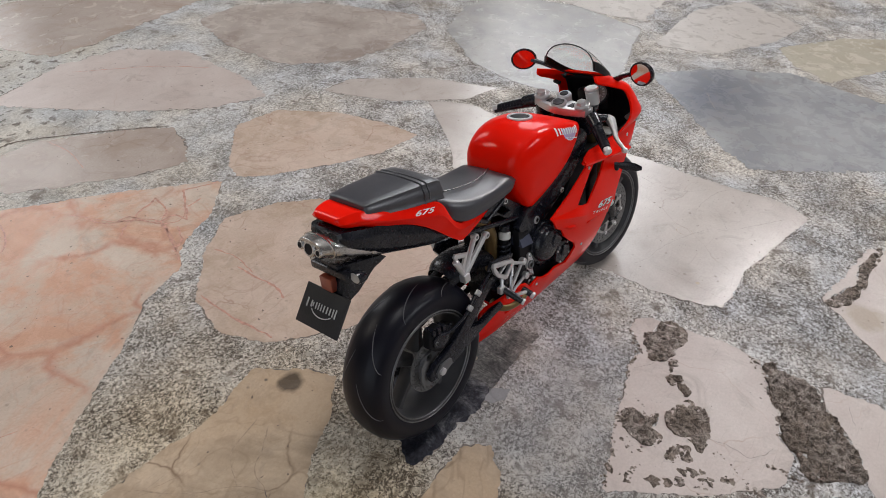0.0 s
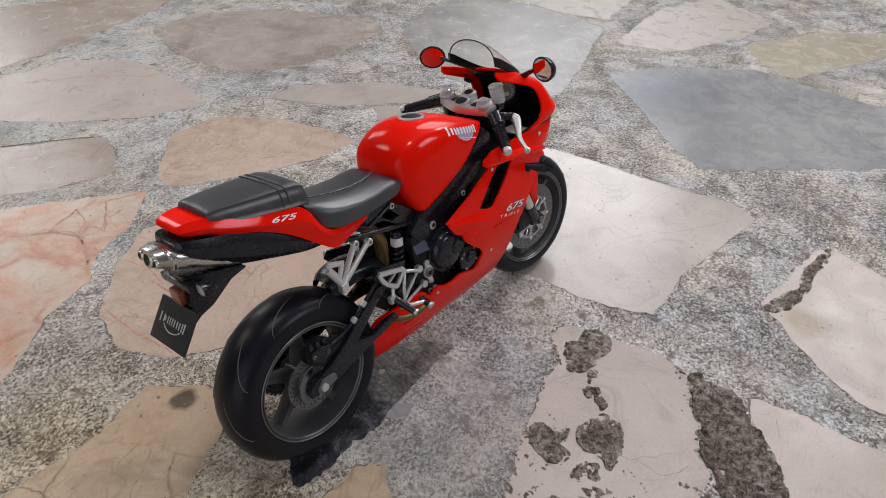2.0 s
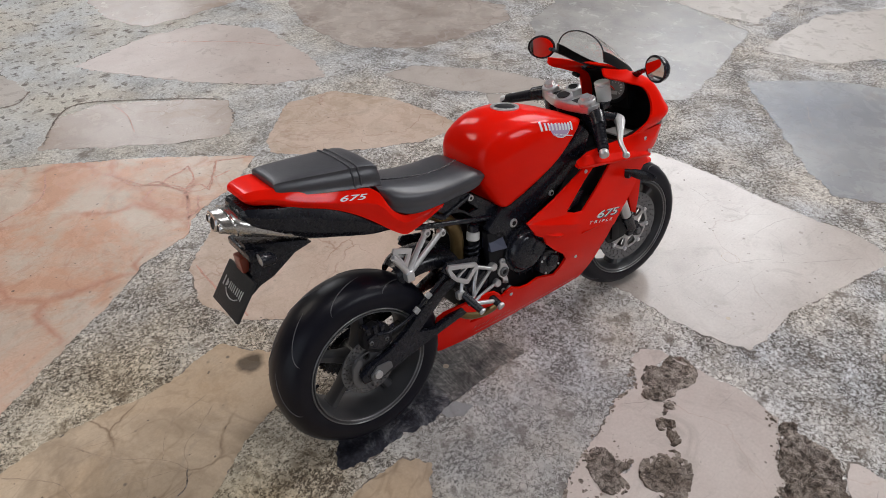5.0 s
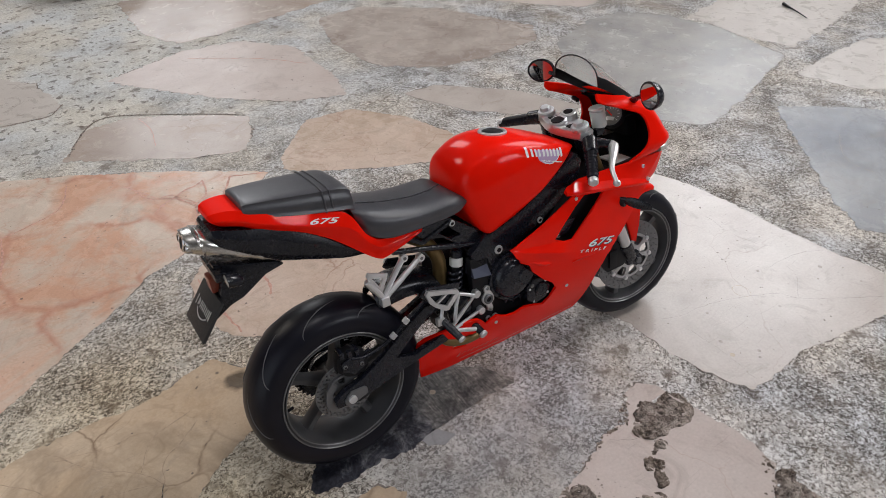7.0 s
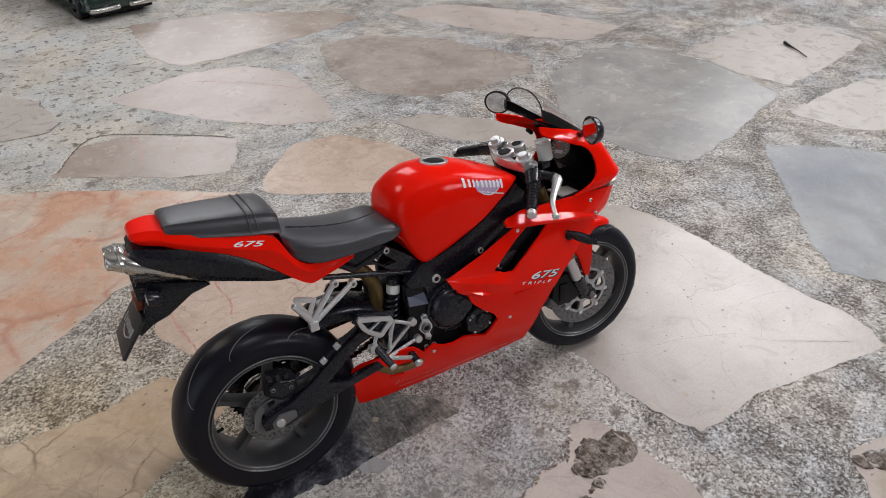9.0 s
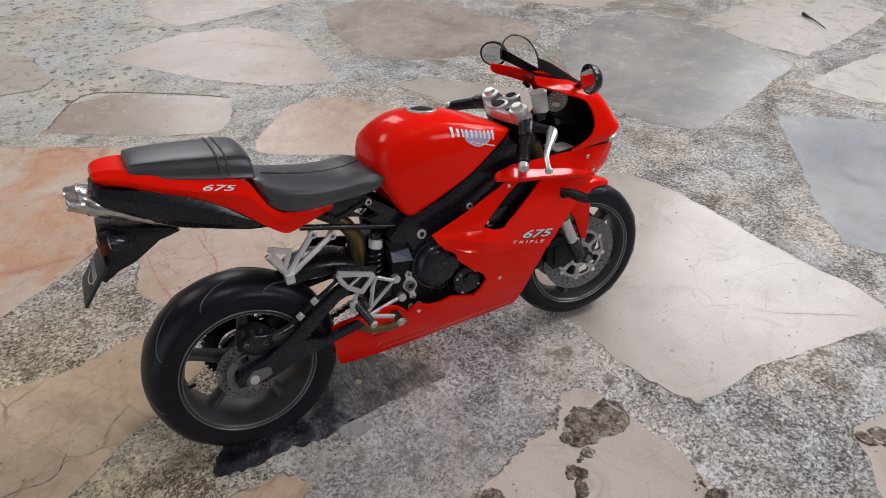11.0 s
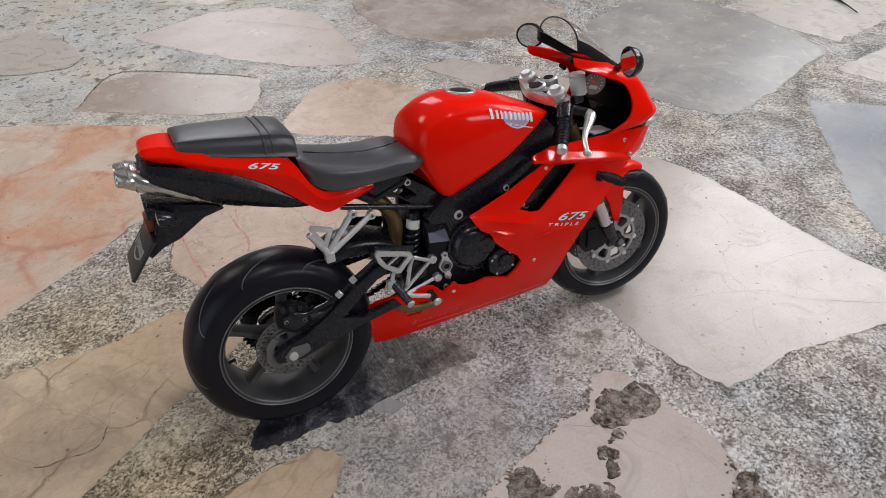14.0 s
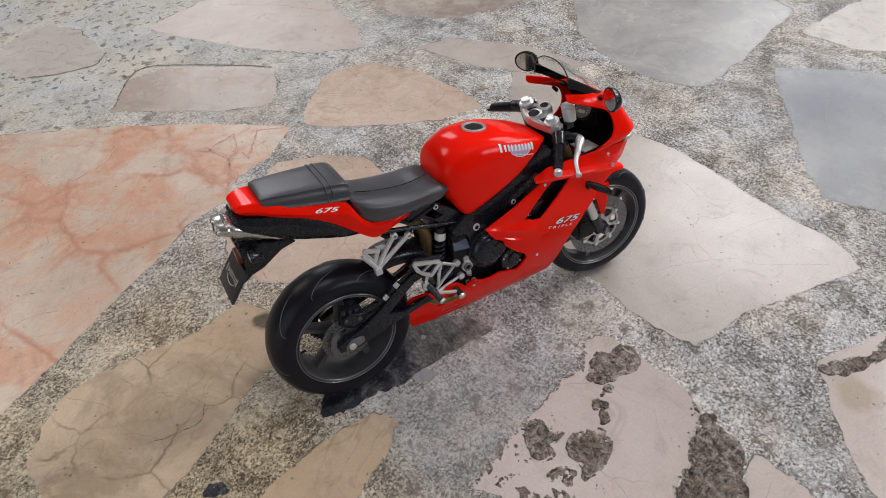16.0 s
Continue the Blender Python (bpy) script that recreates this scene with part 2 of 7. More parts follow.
def marble(name, base, pale, vein, vein_scale=22.0, vein_width=0.02, blotch=None, rough=0.30, spots=0.35, curl=0.0, cloud_at=None, reach=(0.008, 0.062), spread=0.50, size=21, gloss=0.15):
    """Worn stone slab: clouds of two tones, bent veins, pits and scratches."""
    m, t, b = nodes_of(name)
    pos = place(t)
    cloud = tex_noise(t, pos, 28, 6, 0.6, 0.4)
    c = ramp(t, cloud.outputs["Fac"], [(0.32, base), (0.68, pale)])
    broad = tex_noise(t, pos, 7, 4, 0.6, 0.8)
    c = mix(t, 1.0, c, ramp(t, broad.outputs["Fac"], [(0.34, (0.90, 0.89, 0.885)), (0.66, (1.07, 1.075, 1.08))]), "MULTIPLY")
    if blotch:
        bl = tex_noise(t, pos, size, 5, 0.65, 0.5)
        c = mix(t, ramp(t, bl.outputs["Fac"], [(spread, (0.0,)), (spread + 0.13, (0.8,))]), c, blotch)
    if cloud_at:
        c = mix(t, scaled(t, patch(t, pos, cloud_at[0], reach[0], reach[1], 24 if reach[1] > 0.03 else 130, 0.8 * reach[1]), 0.85, 0.0), c, cloud_at[1])
    w = warped(t, pos, vein_scale * 2.2, 0.35 / vein_scale)
    v = tex_vor(t, w, vein_scale, "DISTANCE_TO_EDGE")
    fade = tex_noise(t, pos, vein_scale * 1.1, 3)
    line = ramp(t, v.outputs["Distance"], [(0.0, (1.0,)), (vein_width, (0.0,))])
    fd = ramp(t, fade.outputs["Fac"], [(spread - 0.05, (0.0,)), (spread + 0.12, (0.85,))])
    c = mix(t, mix(t, 1.0, line, fd, "MULTIPLY"), c, vein)
    if curl:
        for size, wide, part_ in ((26, 0.020, 1.0), (70, 0.035, 0.55)):
            cn = tex_noise(t, pos, size, 3, 0.5, 1.6)
            dist = put(t, "ShaderNodeMath", [(0, cn.outputs["Fac"])], operation="SUBTRACT")
            dist.inputs[1].default_value = 0.5
            side = put(t, "ShaderNodeMath", [(0, dist.outputs[0])], operation="ABSOLUTE")
            ridge = ramp(t, side.outputs[0], [(0.0, (curl * part_,)), (wide, (0.0,))])
            some = tex_noise(t, pos, size * 0.6, 3)
            c = mix(t, mix(t, 1.0, ridge, ramp(t, some.outputs["Fac"], [(0.42, (0.0,)), (0.58, (1.0,))]), "MULTIPLY"), c, vein)
    grain = tex_noise(t, pos, 900, 3, 0.7)
    c = mix(t, 1.0, c, ramp(t, grain.outputs["Fac"], [(0.3, (0.93, 0.925, 0.92)), (0.7, (1.04, 1.04, 1.04))]), "MULTIPLY")
    # thin grime, in smears and small specks
    gr = tex_noise(t, pos, 48, 7, 0.72, 1.0)
    c = mix(t, ramp(t, gr.outputs["Fac"], [(0.54, (0.0,)), (0.70, (0.34,))]), c, (0.25, 0.205, 0.17))
    sk = tex_noise(t, pos, 420, 4, 0.7)
    c = mix(t, ramp(t, sk.outputs["Fac"], [(0.66, (0.0,)), (0.74, (0.45,))]), c, (0.20, 0.165, 0.14))
    sv = tex_vor(t, pos, 120)
    sp = ramp(t, sv.outputs["Distance"], [(0.05, (spots,)), (0.12, (0.0,))])
    sn = tex_noise(t, pos, 60, 2)
    c = mix(t, mix(t, 1.0, sp, ramp(t, sn.outputs["Fac"], [(0.48, (0.0,)), (0.58, (1.0,))]), "MULTIPLY"), c, (0.16, 0.13, 0.11))
    # fine scratches in two directions
    fine = None
    for angle, dense in ((33, 0.66), (-24, 0.69)):
        mp = t.nodes.new("ShaderNodeMapping")
        mp.inputs["Rotation"].default_value, mp.inputs["Scale"].default_value = (0, 0, radians(angle)), (55, 1900, 1)
        t.links.new(warped(t, pos, 40, 0.006), mp.inputs["Vector"])
        sc = tex_noise(t, mp.outputs[0], 1.0, 2, 0.5)
        one = ramp(t, sc.outputs["Fac"], [(dense, (0.0,)), (dense + 0.05, (1.0,))])
        fine = one if fine is None else mix(t, 1.0, fine, one, "ADD")
    c = mix(t, mix(t, 1.0, fine, (0.22, 0.22, 0.22), "MULTIPLY"), c, (0.24, 0.20, 0.175))
    dots = tex_noise(t, pos, 330, 2, 0.5)
    c = mix(t, ramp(t, dots.outputs["Fac"], [(0.715, (0.0,)), (0.745, (0.8,))]), c, (0.13, 0.105, 0.09))
    t.links.new(c, b.inputs["Base Color"])
    smear = tex_noise(t, pos, 70, 6, 0.7, 0.6)
    t.links.new(ramp(t, smear.outputs["Fac"], [(0.3, (rough * 0.55,)), (0.7, (rough * 1.05,))]), b.inputs["Roughness"])
    b.inputs["Specular IOR Level"].default_value = gloss
    h = mix(t, 0.35, smear.outputs["Fac"], grain.outputs["Fac"])
    bump(t, b, h, 0.12, 0.0006)
    return m


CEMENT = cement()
GRIT = cement("terrazzo_grit", True)
CRACK = plain("crack_dirt", (0.33, 0.285, 0.255), 0.8, 0, 0, 0.35, 500)
RUST = plain("rust_vein", (0.52, 0.285, 0.22), 0.5, 0, 0, 0.3, 500)
BROWN = plain("brown_vein", (0.36, 0.265, 0.185), 0.5, 0, 0, 0.3, 500)
STAIN = plain("tan_stain", (0.42, 0.34, 0.26), 0.5, 0, 0, 0.25, 300)


def crumbled(name, dark, pale):
    """Broken mortar: dark hollows, furrows and paler grains."""
    m, t, b = nodes_of(name)
    pos = place(t)
    mid = tuple((p + q) / 2 for p, q in zip(dark, pale))
    n1 = tex_noise(t, warped(t, pos, 200, 0.004), 420, 7, 0.72, 0.6)
    n3 = tex_noise(t, pos, 130, 4, 0.6, 0.5)
    level = total(t, n1.outputs["Fac"], scaled(t, n3.outputs["Fac"], 0.3, -0.15))
    c = ramp(t, level, [(0.36, tuple(0.45 * k for k in dark)), (0.44, dark), (0.52, mid), (0.62, pale)])
    n2 = tex_noise(t, pos, 55, 4)
    c = mix(t, 1.0, c, ramp(t, n2.outputs["Fac"], [(0.35, (0.80, 0.74, 0.68)), (0.65, (1.2, 1.18, 1.18))]), "MULTIPLY")
    t.links.new(c, b.inputs["Base Color"])
    b.inputs["Roughness"].default_value = 0.85
    bump(t, b, level, 1.0, 0.0022)
    return m


PIT = crumbled("pit_mortar", (0.165, 0.135, 0.115), (0.45, 0.395, 0.35))
RIM_DIRT_SHADE = plain("edge_dirt_shade", (0.20, 0.17, 0.148), 0.85, 0, 0, 0.6, 500, 0.5)
M_WHITE = marble("white_marble", (0.485, 0.425, 0.385), (0.575, 0.52, 0.475), (0.45, 0.38, 0.335), 15, 0.004, None, 0.26, 0.5, gloss=0.42)
M_PINK = marble("pink_marble", (0.53, 0.45, 0.41), (0.60, 0.53, 0.49), (0.49, 0.38, 0.32), 24, 0.008, None, 0.42, 0.4)
M_CREAM = marble("cream_marble", (0.50, 0.455, 0.415), (0.57, 0.525, 0.48), (0.43, 0.36, 0.31), 20, 0.008, None, 0.38, 0.4, gloss=0.15)
M_PINK_STAINED = marble("stained_pink_marble", (0.53, 0.45, 0.41), (0.60, 0.53, 0.49), (0.49, 0.38, 0.32), 24, 0.008, None, 0.42, 0.4, 0.0, ((0.182, -0.1277, 0.0), (0.40, 0.32, 0.24)), (0.006, 0.0115))
M_ORANGE = marble("orange_clouded_marble", (0.58, 0.465, 0.375), (0.65, 0.555, 0.47), (0.50, 0.25, 0.175), 18, 0.045, (0.62, 0.34, 0.225), 0.33, 0.4, 0.35, None, (0.008, 0.062), 0.45, 17)
M_TAN = marble("tan_marble", (0.50, 0.37, 0.25), (0.575, 0.455, 0.335), (0.22, 0.15, 0.10), 26, 0.022, (0.36, 0.275, 0.195), 0.36, 0.9, 0.25, ((-0.0225, 0.0535, 0.0), (0.065, 0.052, 0.04)), (0.004, 0.0065))
M_PEACH = marble("peach_marble", (0.57, 0.44, 0.35), (0.65, 0.53, 0.445), (0.40, 0.26, 0.20), 30, 0.012, (0.46, 0.35, 0.26), 0.34, 0.3, 0.4)
M_BEIGE = marble("beige_marble", (0.42, 0.35, 0.305), (0.49, 0.425, 0.38), (0.33, 0.25, 0.205), 18, 0.012, (0.39, 0.31, 0.255), 0.30, 0.25, 0.35)
M_YELLOW = marble("yellow_marble", (0.47, 0.42, 0.33), (0.53, 0.485, 0.40), (0.42, 0.36, 0.28), 14, 0.008, None, 0.32, 0.3)
M_GREY = marble("grey_marble", (0.36, 0.35, 0.34), (0.48, 0.465, 0.445), (0.35, 0.34, 0.33), 9, 0.004, (0.32, 0.315, 0.31), 0.30, 0.5)
M_BLUE = marble("blue_grey_marble", (0.29, 0.292, 0.30), (0.385, 0.385, 0.39), (0.22, 0.22, 0.225), 7, 0.006, (0.27, 0.275, 0.29), 0.34, 0.5, 0.0, ((0.362, 0.024, 0.0), (0.135, 0.142, 0.175)))
M_DUSK = marble("dusky_marble", (0.37, 0.315, 0.28), (0.52, 0.46, 0.415), (0.30, 0.24, 0.21), 16, 0.016, (0.31, 0.255, 0.225), 0.33, 0.3)


def slate(name, dark, mid, pale, marks):
    """Dark mottled surface with clouds of tone and close saw marks."""
    m, t, b = nodes_of(name)
    pos = place(t)
    cloud = tex_noise(t, pos, 95, 7, 0.72, 0.5)
    c = ramp(t, cloud.outputs["Fac"], [(0.36, dark), (0.5, mid), (0.64, pale)])
    # paler at the slate's front tip, darker and bluer towards the rear wheel
    worn = patch(t, pos, (0.072, -0.006, 0.0), 0.008, 0.048, 40, 0.02)
    c = mix(t, 1.0, c, ramp(t, worn, [(0.0, (0.72, 0.73, 0.78)), (1.0, (1.55, 1.52, 1.45))]), "MULTIPLY")
    mp = t.nodes.new("ShaderNodeMapping")
    mp.inputs["Rotation"].default_value, mp.inputs["Scale"].default_value = (0, 0, radians(-38)), (1, 0.03, 1)
    t.links.new(warped(t, pos, 60, 0.003), mp.inputs["Vector"])
    saw = tex_noise(t, mp.outputs[0], 2600, 2, 0.5)
    c = mix(t, marks, c, mix(t, 1.0, c, ramp(t, saw.outputs["Fac"], [(0.42, (0.66, 0.66, 0.66)), (0.58, (1.3, 1.29, 1.27))]), "MULTIPLY"))
    fine = tex_noise(t, pos, 640, 5, 0.72)
    c = mix(t, 1.0, c, ramp(t, fine.outputs["Fac"], [(0.36, (0.55, 0.55, 0.55)), (0.64, (1.5, 1.5, 1.5))]), "MULTIPLY")
    t.links.new(c, b.inputs["Base Color"])
    b.inputs["Roughness"].default_value, b.inputs["Specular IOR Level"].default_value = 0.55, 0.25
    bump(t, b, mix(t, 0.5, saw.outputs["Fac"], fine.outputs["Fac"]), 0.4, 0.0005)
    return m


M_INK = slate("blue_black_flecked", (0.016, 0.016, 0.023), (0.045, 0.045, 0.055), (0.24, 0.235, 0.235), 0.0)
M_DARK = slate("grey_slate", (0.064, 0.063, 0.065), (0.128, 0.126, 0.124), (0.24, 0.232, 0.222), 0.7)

# ---------------------------------------------------------------- mesh helpers
MM = 0.001


def finish(name, bm, mat, sharp=35.0, scale=1.0, recalc=True):
    if recalc:
        bmesh.ops.recalc_face_normals(bm, faces=bm.faces)
    if scale != 1.0:
        bm.transform(Matrix.Scale(scale, 4))
    me = bpy.data.meshes.new(name)
    bm.to_mesh(me)
    bm.free()
    for p in me.polygons:
        p.use_smooth = True
    me.set_sharp_from_angle(angle=radians(sharp))
    for one in (mat if isinstance(mat, (list, tuple)) else [mat]):
        me.materials.append(one)
    return me


def part(name, bm, material, parent, label="", sharp=35.0, scale=MM):
    """One mesh under a thing or under a part, drawn in millimetres."""
    ob = new(name, finish(name, bm, material, sharp, scale))
    ob.parent = parent
    if label:
        tagged(ob, label)
    return ob


def thicken(ob, mm, offset=0.0):
    mod = ob.modifiers.new("thickness", "SOLIDIFY")
    mod.thickness, mod.offset = mm * MM, offset
    crisp = ob.modifiers.new("edges", "EDGE_SPLIT")
    crisp.split_angle = radians(38)
    return ob


def merge(*some):
    """Several shapes of one part in one bmesh."""
    out = bmesh.new()
    for bm in some:
        me = bpy.data.meshes.new("tmp")
        bm.to_mesh(me)
        bm.free()
        out.from_mesh(me)
        bpy.data.meshes.remove(me)
    return out


def moved(bm, m):
    bm.transform(m)
    return bm


def spline(pts, n, closed=False):
    """Catmull-Rom through the points, n steps a span."""
    p = np.array(pts, float)
    k = len(p)
    out = []
    for i in range(k if closed else k - 1):
        if closed:
            a, b, c, d = p[(i - 1) % k], p[i], p[(i + 1) % k], p[(i + 2) % k]
        else:
            b, c = p[i], p[i + 1]
            a = p[i - 1] if i else 2 * b - c
            d = p[i + 2] if i + 2 < k else 2 * c - b
        for j in range(n):
            s = j / n
            out.append(0.5 * (2 * b + (c - a) * s + (2 * a - 5 * b + 4 * c - d) * s * s + (3 * b - a - 3 * c + d) * s ** 3))
    if not closed:
        out.append(p[-1])
    return np.array(out)


def skin(rows, closed=True, caps=True):
    """A surface over rows of points, all rows alike in number."""
    bm = bmesh.new()
    vs = [[bm.verts.new(q) for q in row] for row in rows]
    m = len(rows[0])
    for a, b in zip(vs, vs[1:]):
        for i in range(m if closed else m - 1):
            bm.faces.new((a[i], a[(i + 1) % m], b[(i + 1) % m], b[i]))
    if caps and closed:
        bm.faces.new(vs[0])
        bm.faces.new(reversed(vs[-1]))
    return bm


def smooth_skin(rows, nu=4, nv=3, closed=True, caps=True):
    rows = [spline(r, nv, closed) for r in rows]
    cols = [spline([r[i] for r in rows], nu) for i in range(len(rows[0]))]
    return skin([[c[j] for c in cols] for j in range(len(cols[0]))], closed, caps)


def hull(x, bottom, top, w, w_low=0.85, w_top=0.62, crown=0.0):
    """A closed, round-shouldered section at x, from right low over the top to left low."""
    h = top - bottom
    half = [(w_low * w, bottom), (0.985 * w, bottom + 0.24 * h), (w, bottom + 0.48 * h), (0.93 * w, bottom + 0.74 * h), (w_top * w, bottom + 0.93 * h)]
    right = [(x, -y, z) for y, z in half]
    left = [(x, y, z) for y, z in reversed(half)]
    return right + [(x, 0, top + crown)] + left + [(x, 0.4 * w_low * w, bottom), (x, -0.4 * w_low * w, bottom)]


def turn(profile, steps=48):
    """Revolve (radius, y) round the y axis; a closed profile."""
    rows = []
    for i in range(steps):
        a = 2 * math.pi * i / steps
        rows.append([(r * math.cos(a), y, r * math.sin(a)) for r, y in profile])
    bm = bmesh.new()
    vs = [[bm.verts.new(q) for q in row] for row in rows]
    k = len(profile)
    for i in range(steps):
        a, b = vs[i], vs[(i + 1) % steps]
        for j in range(k):
            bm.faces.new((a[j], a[(j + 1) % k], b[(j + 1) % k], b[j]))
    return bm


def barrel(p, q, r0, r1=None, steps=16, bevel=0.0):
    """A round bar from p to q with optional rounded ends."""
    r1 = r0 if r1 is None else r1
    p, q = Vector(p), Vector(q)
    d = q - p
    turn_to = d.to_track_quat("Z", "Y").to_matrix().to_4x4()
    n = d.length
    prof = [(r0, 0), (r1, n)] if not bevel else [(r0 - bevel, 0), (r0, bevel), (r1, n - bevel), (r1 - bevel, n)]
    bm = skin([[(r * math.cos(2 * math.pi * i / steps), r * math.sin(2 * math.pi * i / steps), z) for i in range(steps)] for r, z in prof])
    return moved(bm, Matrix.Translation(p) @ turn_to)


def pipe(pts, r, n=5, steps=10):
    """A round tube along a smooth line; r may be a list."""
    line = spline(pts, n)
    rs = np.interp(np.linspace(0, 1, len(line)), np.linspace(0, 1, len(pts)), r) if isinstance(r, (list, tuple)) else [r] * len(line)
    rows = []
    for i, p in enumerate(line):
        d = Vector(line[min(i + 1, len(line) - 1)] - line[max(i - 1, 0)]).normalized()
        side = d.cross(Vector((0, 0, 1))) if abs(d.z) < 0.95 else d.cross(Vector((1, 0, 0)))
        side.normalize()
        up = side.cross(d)
        rows.append([Vector(p) + float(rs[i]) * (math.cos(2 * math.pi * k / steps) * side + math.sin(2 * math.pi * k / steps) * up) for k in range(steps)])
    return skin(rows)


def flat(outline, holes=()):
    """A triangulated face in x and z with holes."""
    bm = bmesh.new()
    edges = []
    for loop in (outline, *holes):
        vs = [bm.verts.new((x, 0, z)) for x, z in loop]
        edges += [bm.edges.new((vs[i], vs[(i + 1) % len(vs)])) for i in range(len(vs))]
    bmesh.ops.triangle_fill(bm, edges=edges, use_beauty=True, normal=(0, -1, 0))
    return bm


def slab(outline, y0, y1, holes=(), bevel=0.35):
    """A plate cut to an outline in x and z, from y0 to y1."""
    bm = flat(outline, holes)
    bm.transform(Matrix.Translation((0, y0, 0)))
    rim = [e for e in bm.edges if e.is_boundary]
    new_ = bmesh.ops.extrude_face_region(bm, geom=bm.faces[:])
    bmesh.ops.translate(bm, vec=(0, y1 - y0, 0), verts=[v for v in new_["geom"] if isinstance(v, bmesh.types.BMVert)])
    bmesh.ops.recalc_face_normals(bm, faces=bm.faces)
    if bevel:
        sharp = [e for e in bm.edges if len(e.link_faces) == 2 and e.calc_face_angle(0) > 0.8 and abs(e.verts[0].co.y - e.verts[1].co.y) < 1e-6]
        bmesh.ops.bevel(bm, geom=sharp, offset=bevel, segments=2, affect="EDGES", profile=0.6)
    return bm


def panel(outline, holes, depth, step=3.0, cuts=()):
    """A sheet over an outline in x and z whose y is depth(x, z); cuts are creases (x, z, x, z)."""
    bm = flat(outline, holes)
    xs = [v.co.x for v in bm.verts]
    zs = [v.co.z for v in bm.verts]
    for axis, lo, hi in ((0, min(xs), max(xs)), (2, min(zs), max(zs))):
        c = lo + step
        while c < hi - 0.3:
            co, no = [0, 0, 0], [0, 0, 0]
            co[axis], no[axis] = c, 1
            bmesh.ops.bisect_plane(bm, geom=bm.verts[:] + bm.edges[:] + bm.faces[:], plane_co=co, plane_no=no)
            c += step
    for x0, z0, x1, z1 in cuts:
        bmesh.ops.bisect_plane(bm, geom=bm.verts[:] + bm.edges[:] + bm.faces[:], plane_co=(x0, 0, z0), plane_no=(z1 - z0, 0, x0 - x1))
    for v in bm.verts:
        v.co.y = depth(v.co.x, v.co.z)
    return bm


def block(x0, x1, y0, y1, z0, z1, bevel=0.6):
    bm = bmesh.new()
    bmesh.ops.create_cube(bm, size=1, matrix=Matrix.Translation(((x0 + x1) / 2, (y0 + y1) / 2, (z0 + z1) / 2)) @ Matrix.Diagonal((x1 - x0, y1 - y0, z1 - z0, 1)))
    if bevel:
        bmesh.ops.bevel(bm, geom=bm.edges[:], offset=bevel, segments=2, affect="EDGES", profile=0.6)
    return bm


def ring_of(n, r, phase=0.0, cx=0.0, cz=0.0):
    return [(cx + r * math.cos(phase + 2 * math.pi * i / n), cz + r * math.sin(phase + 2 * math.pi * i / n)) for i in range(n)]


def lay_on(bm, tree, lift=0.12):
    """Press a flat shape in x and z along y on to the right side of a surface."""
    for v in bm.verts:
        hit = tree.ray_cast(Vector((v.co.x, -80, v.co.z)), Vector((0, 1, 0)))
        if hit[0] is not None:
            v.co.y = hit[0].y - lift
    return bm


def word(text, height, x, z, slope, squash=1.0, shear=0.25, cut=0.9):
    """Letters as a mesh in x and z, centred at x, z."""
    cu = bpy.data.curves.new("word", "FONT")
    cu.body, cu.size, cu.shear, cu.fill_mode = text, height, shear, "FRONT"
    cu.align_x, cu.align_y, cu.resolution_u = "CENTER", "CENTER", 3
    cu.offset = 0.02 * height
    ob = bpy.data.objects.new("word", cu)
    me = ob.to_mesh()
    bm = bmesh.new()
    bm.from_mesh(me)
    ob.to_mesh_clear()
    bpy.data.objects.remove(ob)
    bm.transform(pose(x, 0, z) @ pose(0, 0, 0, 0, slope, 0) @ pose(0, 0, 0, 90) @ Matrix.Diagonal((squash, 1, 1, 1)))
    for c in range(-12, 13):
        bmesh.ops.bisect_plane(bm, geom=bm.verts[:] + bm.edges[:] + bm.faces[:], plane_co=(x + c * cut, 0, 0), plane_no=(1, 0, 0))
    return bm


# ---------------------------------------------------------------- the floor
floor = tagged(new("floor"), "worn crazy-paved floor of marble slabs in grey terrazzo cement", "floor", kind="structure")


def ground_sheet():
    bm = bmesh.new()
    bmesh.ops.create_grid(bm, x_segments=60, y_segments=60, size=2.9, matrix=Matrix.Translation((0.25, 0.25, 0)))
    return bm


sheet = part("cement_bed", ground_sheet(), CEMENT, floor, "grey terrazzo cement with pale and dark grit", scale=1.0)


def ragged(outline, wobble, seed, step=0.0014, cut=0.05):
    """A polygon with nibbled edges and slightly cut corners."""
    p = [Vector((x, y)) for x, y in outline]
    soft = []
    for i, a in enumerate(p):
        prev, nxt = p[i - 1], p[(i + 1) % len(p)]
        soft += [a.lerp(prev, cut), a.lerp(nxt, cut)]
    out = []
    for i, a in enumerate(soft):
        b = soft[(i + 1) % len(soft)]
        n = max(1, round((b - a).length / step))
        d = (b - a).normalized()
        side = Vector((d.y, -d.x))
        for k in range(n):
            q = a.lerp(b, k / n)
            s = noise.noise(Vector((q.x * 90, q.y * 90, seed))) * 0.9 + noise.noise(Vector((q.x * 330, q.y * 330, seed + 7))) * 0.8 + noise.noise(Vector((q.x * 900, q.y * 900, seed + 2))) * 0.45
            out.append(q + side * s * wobble)
    return out


SLABS = []


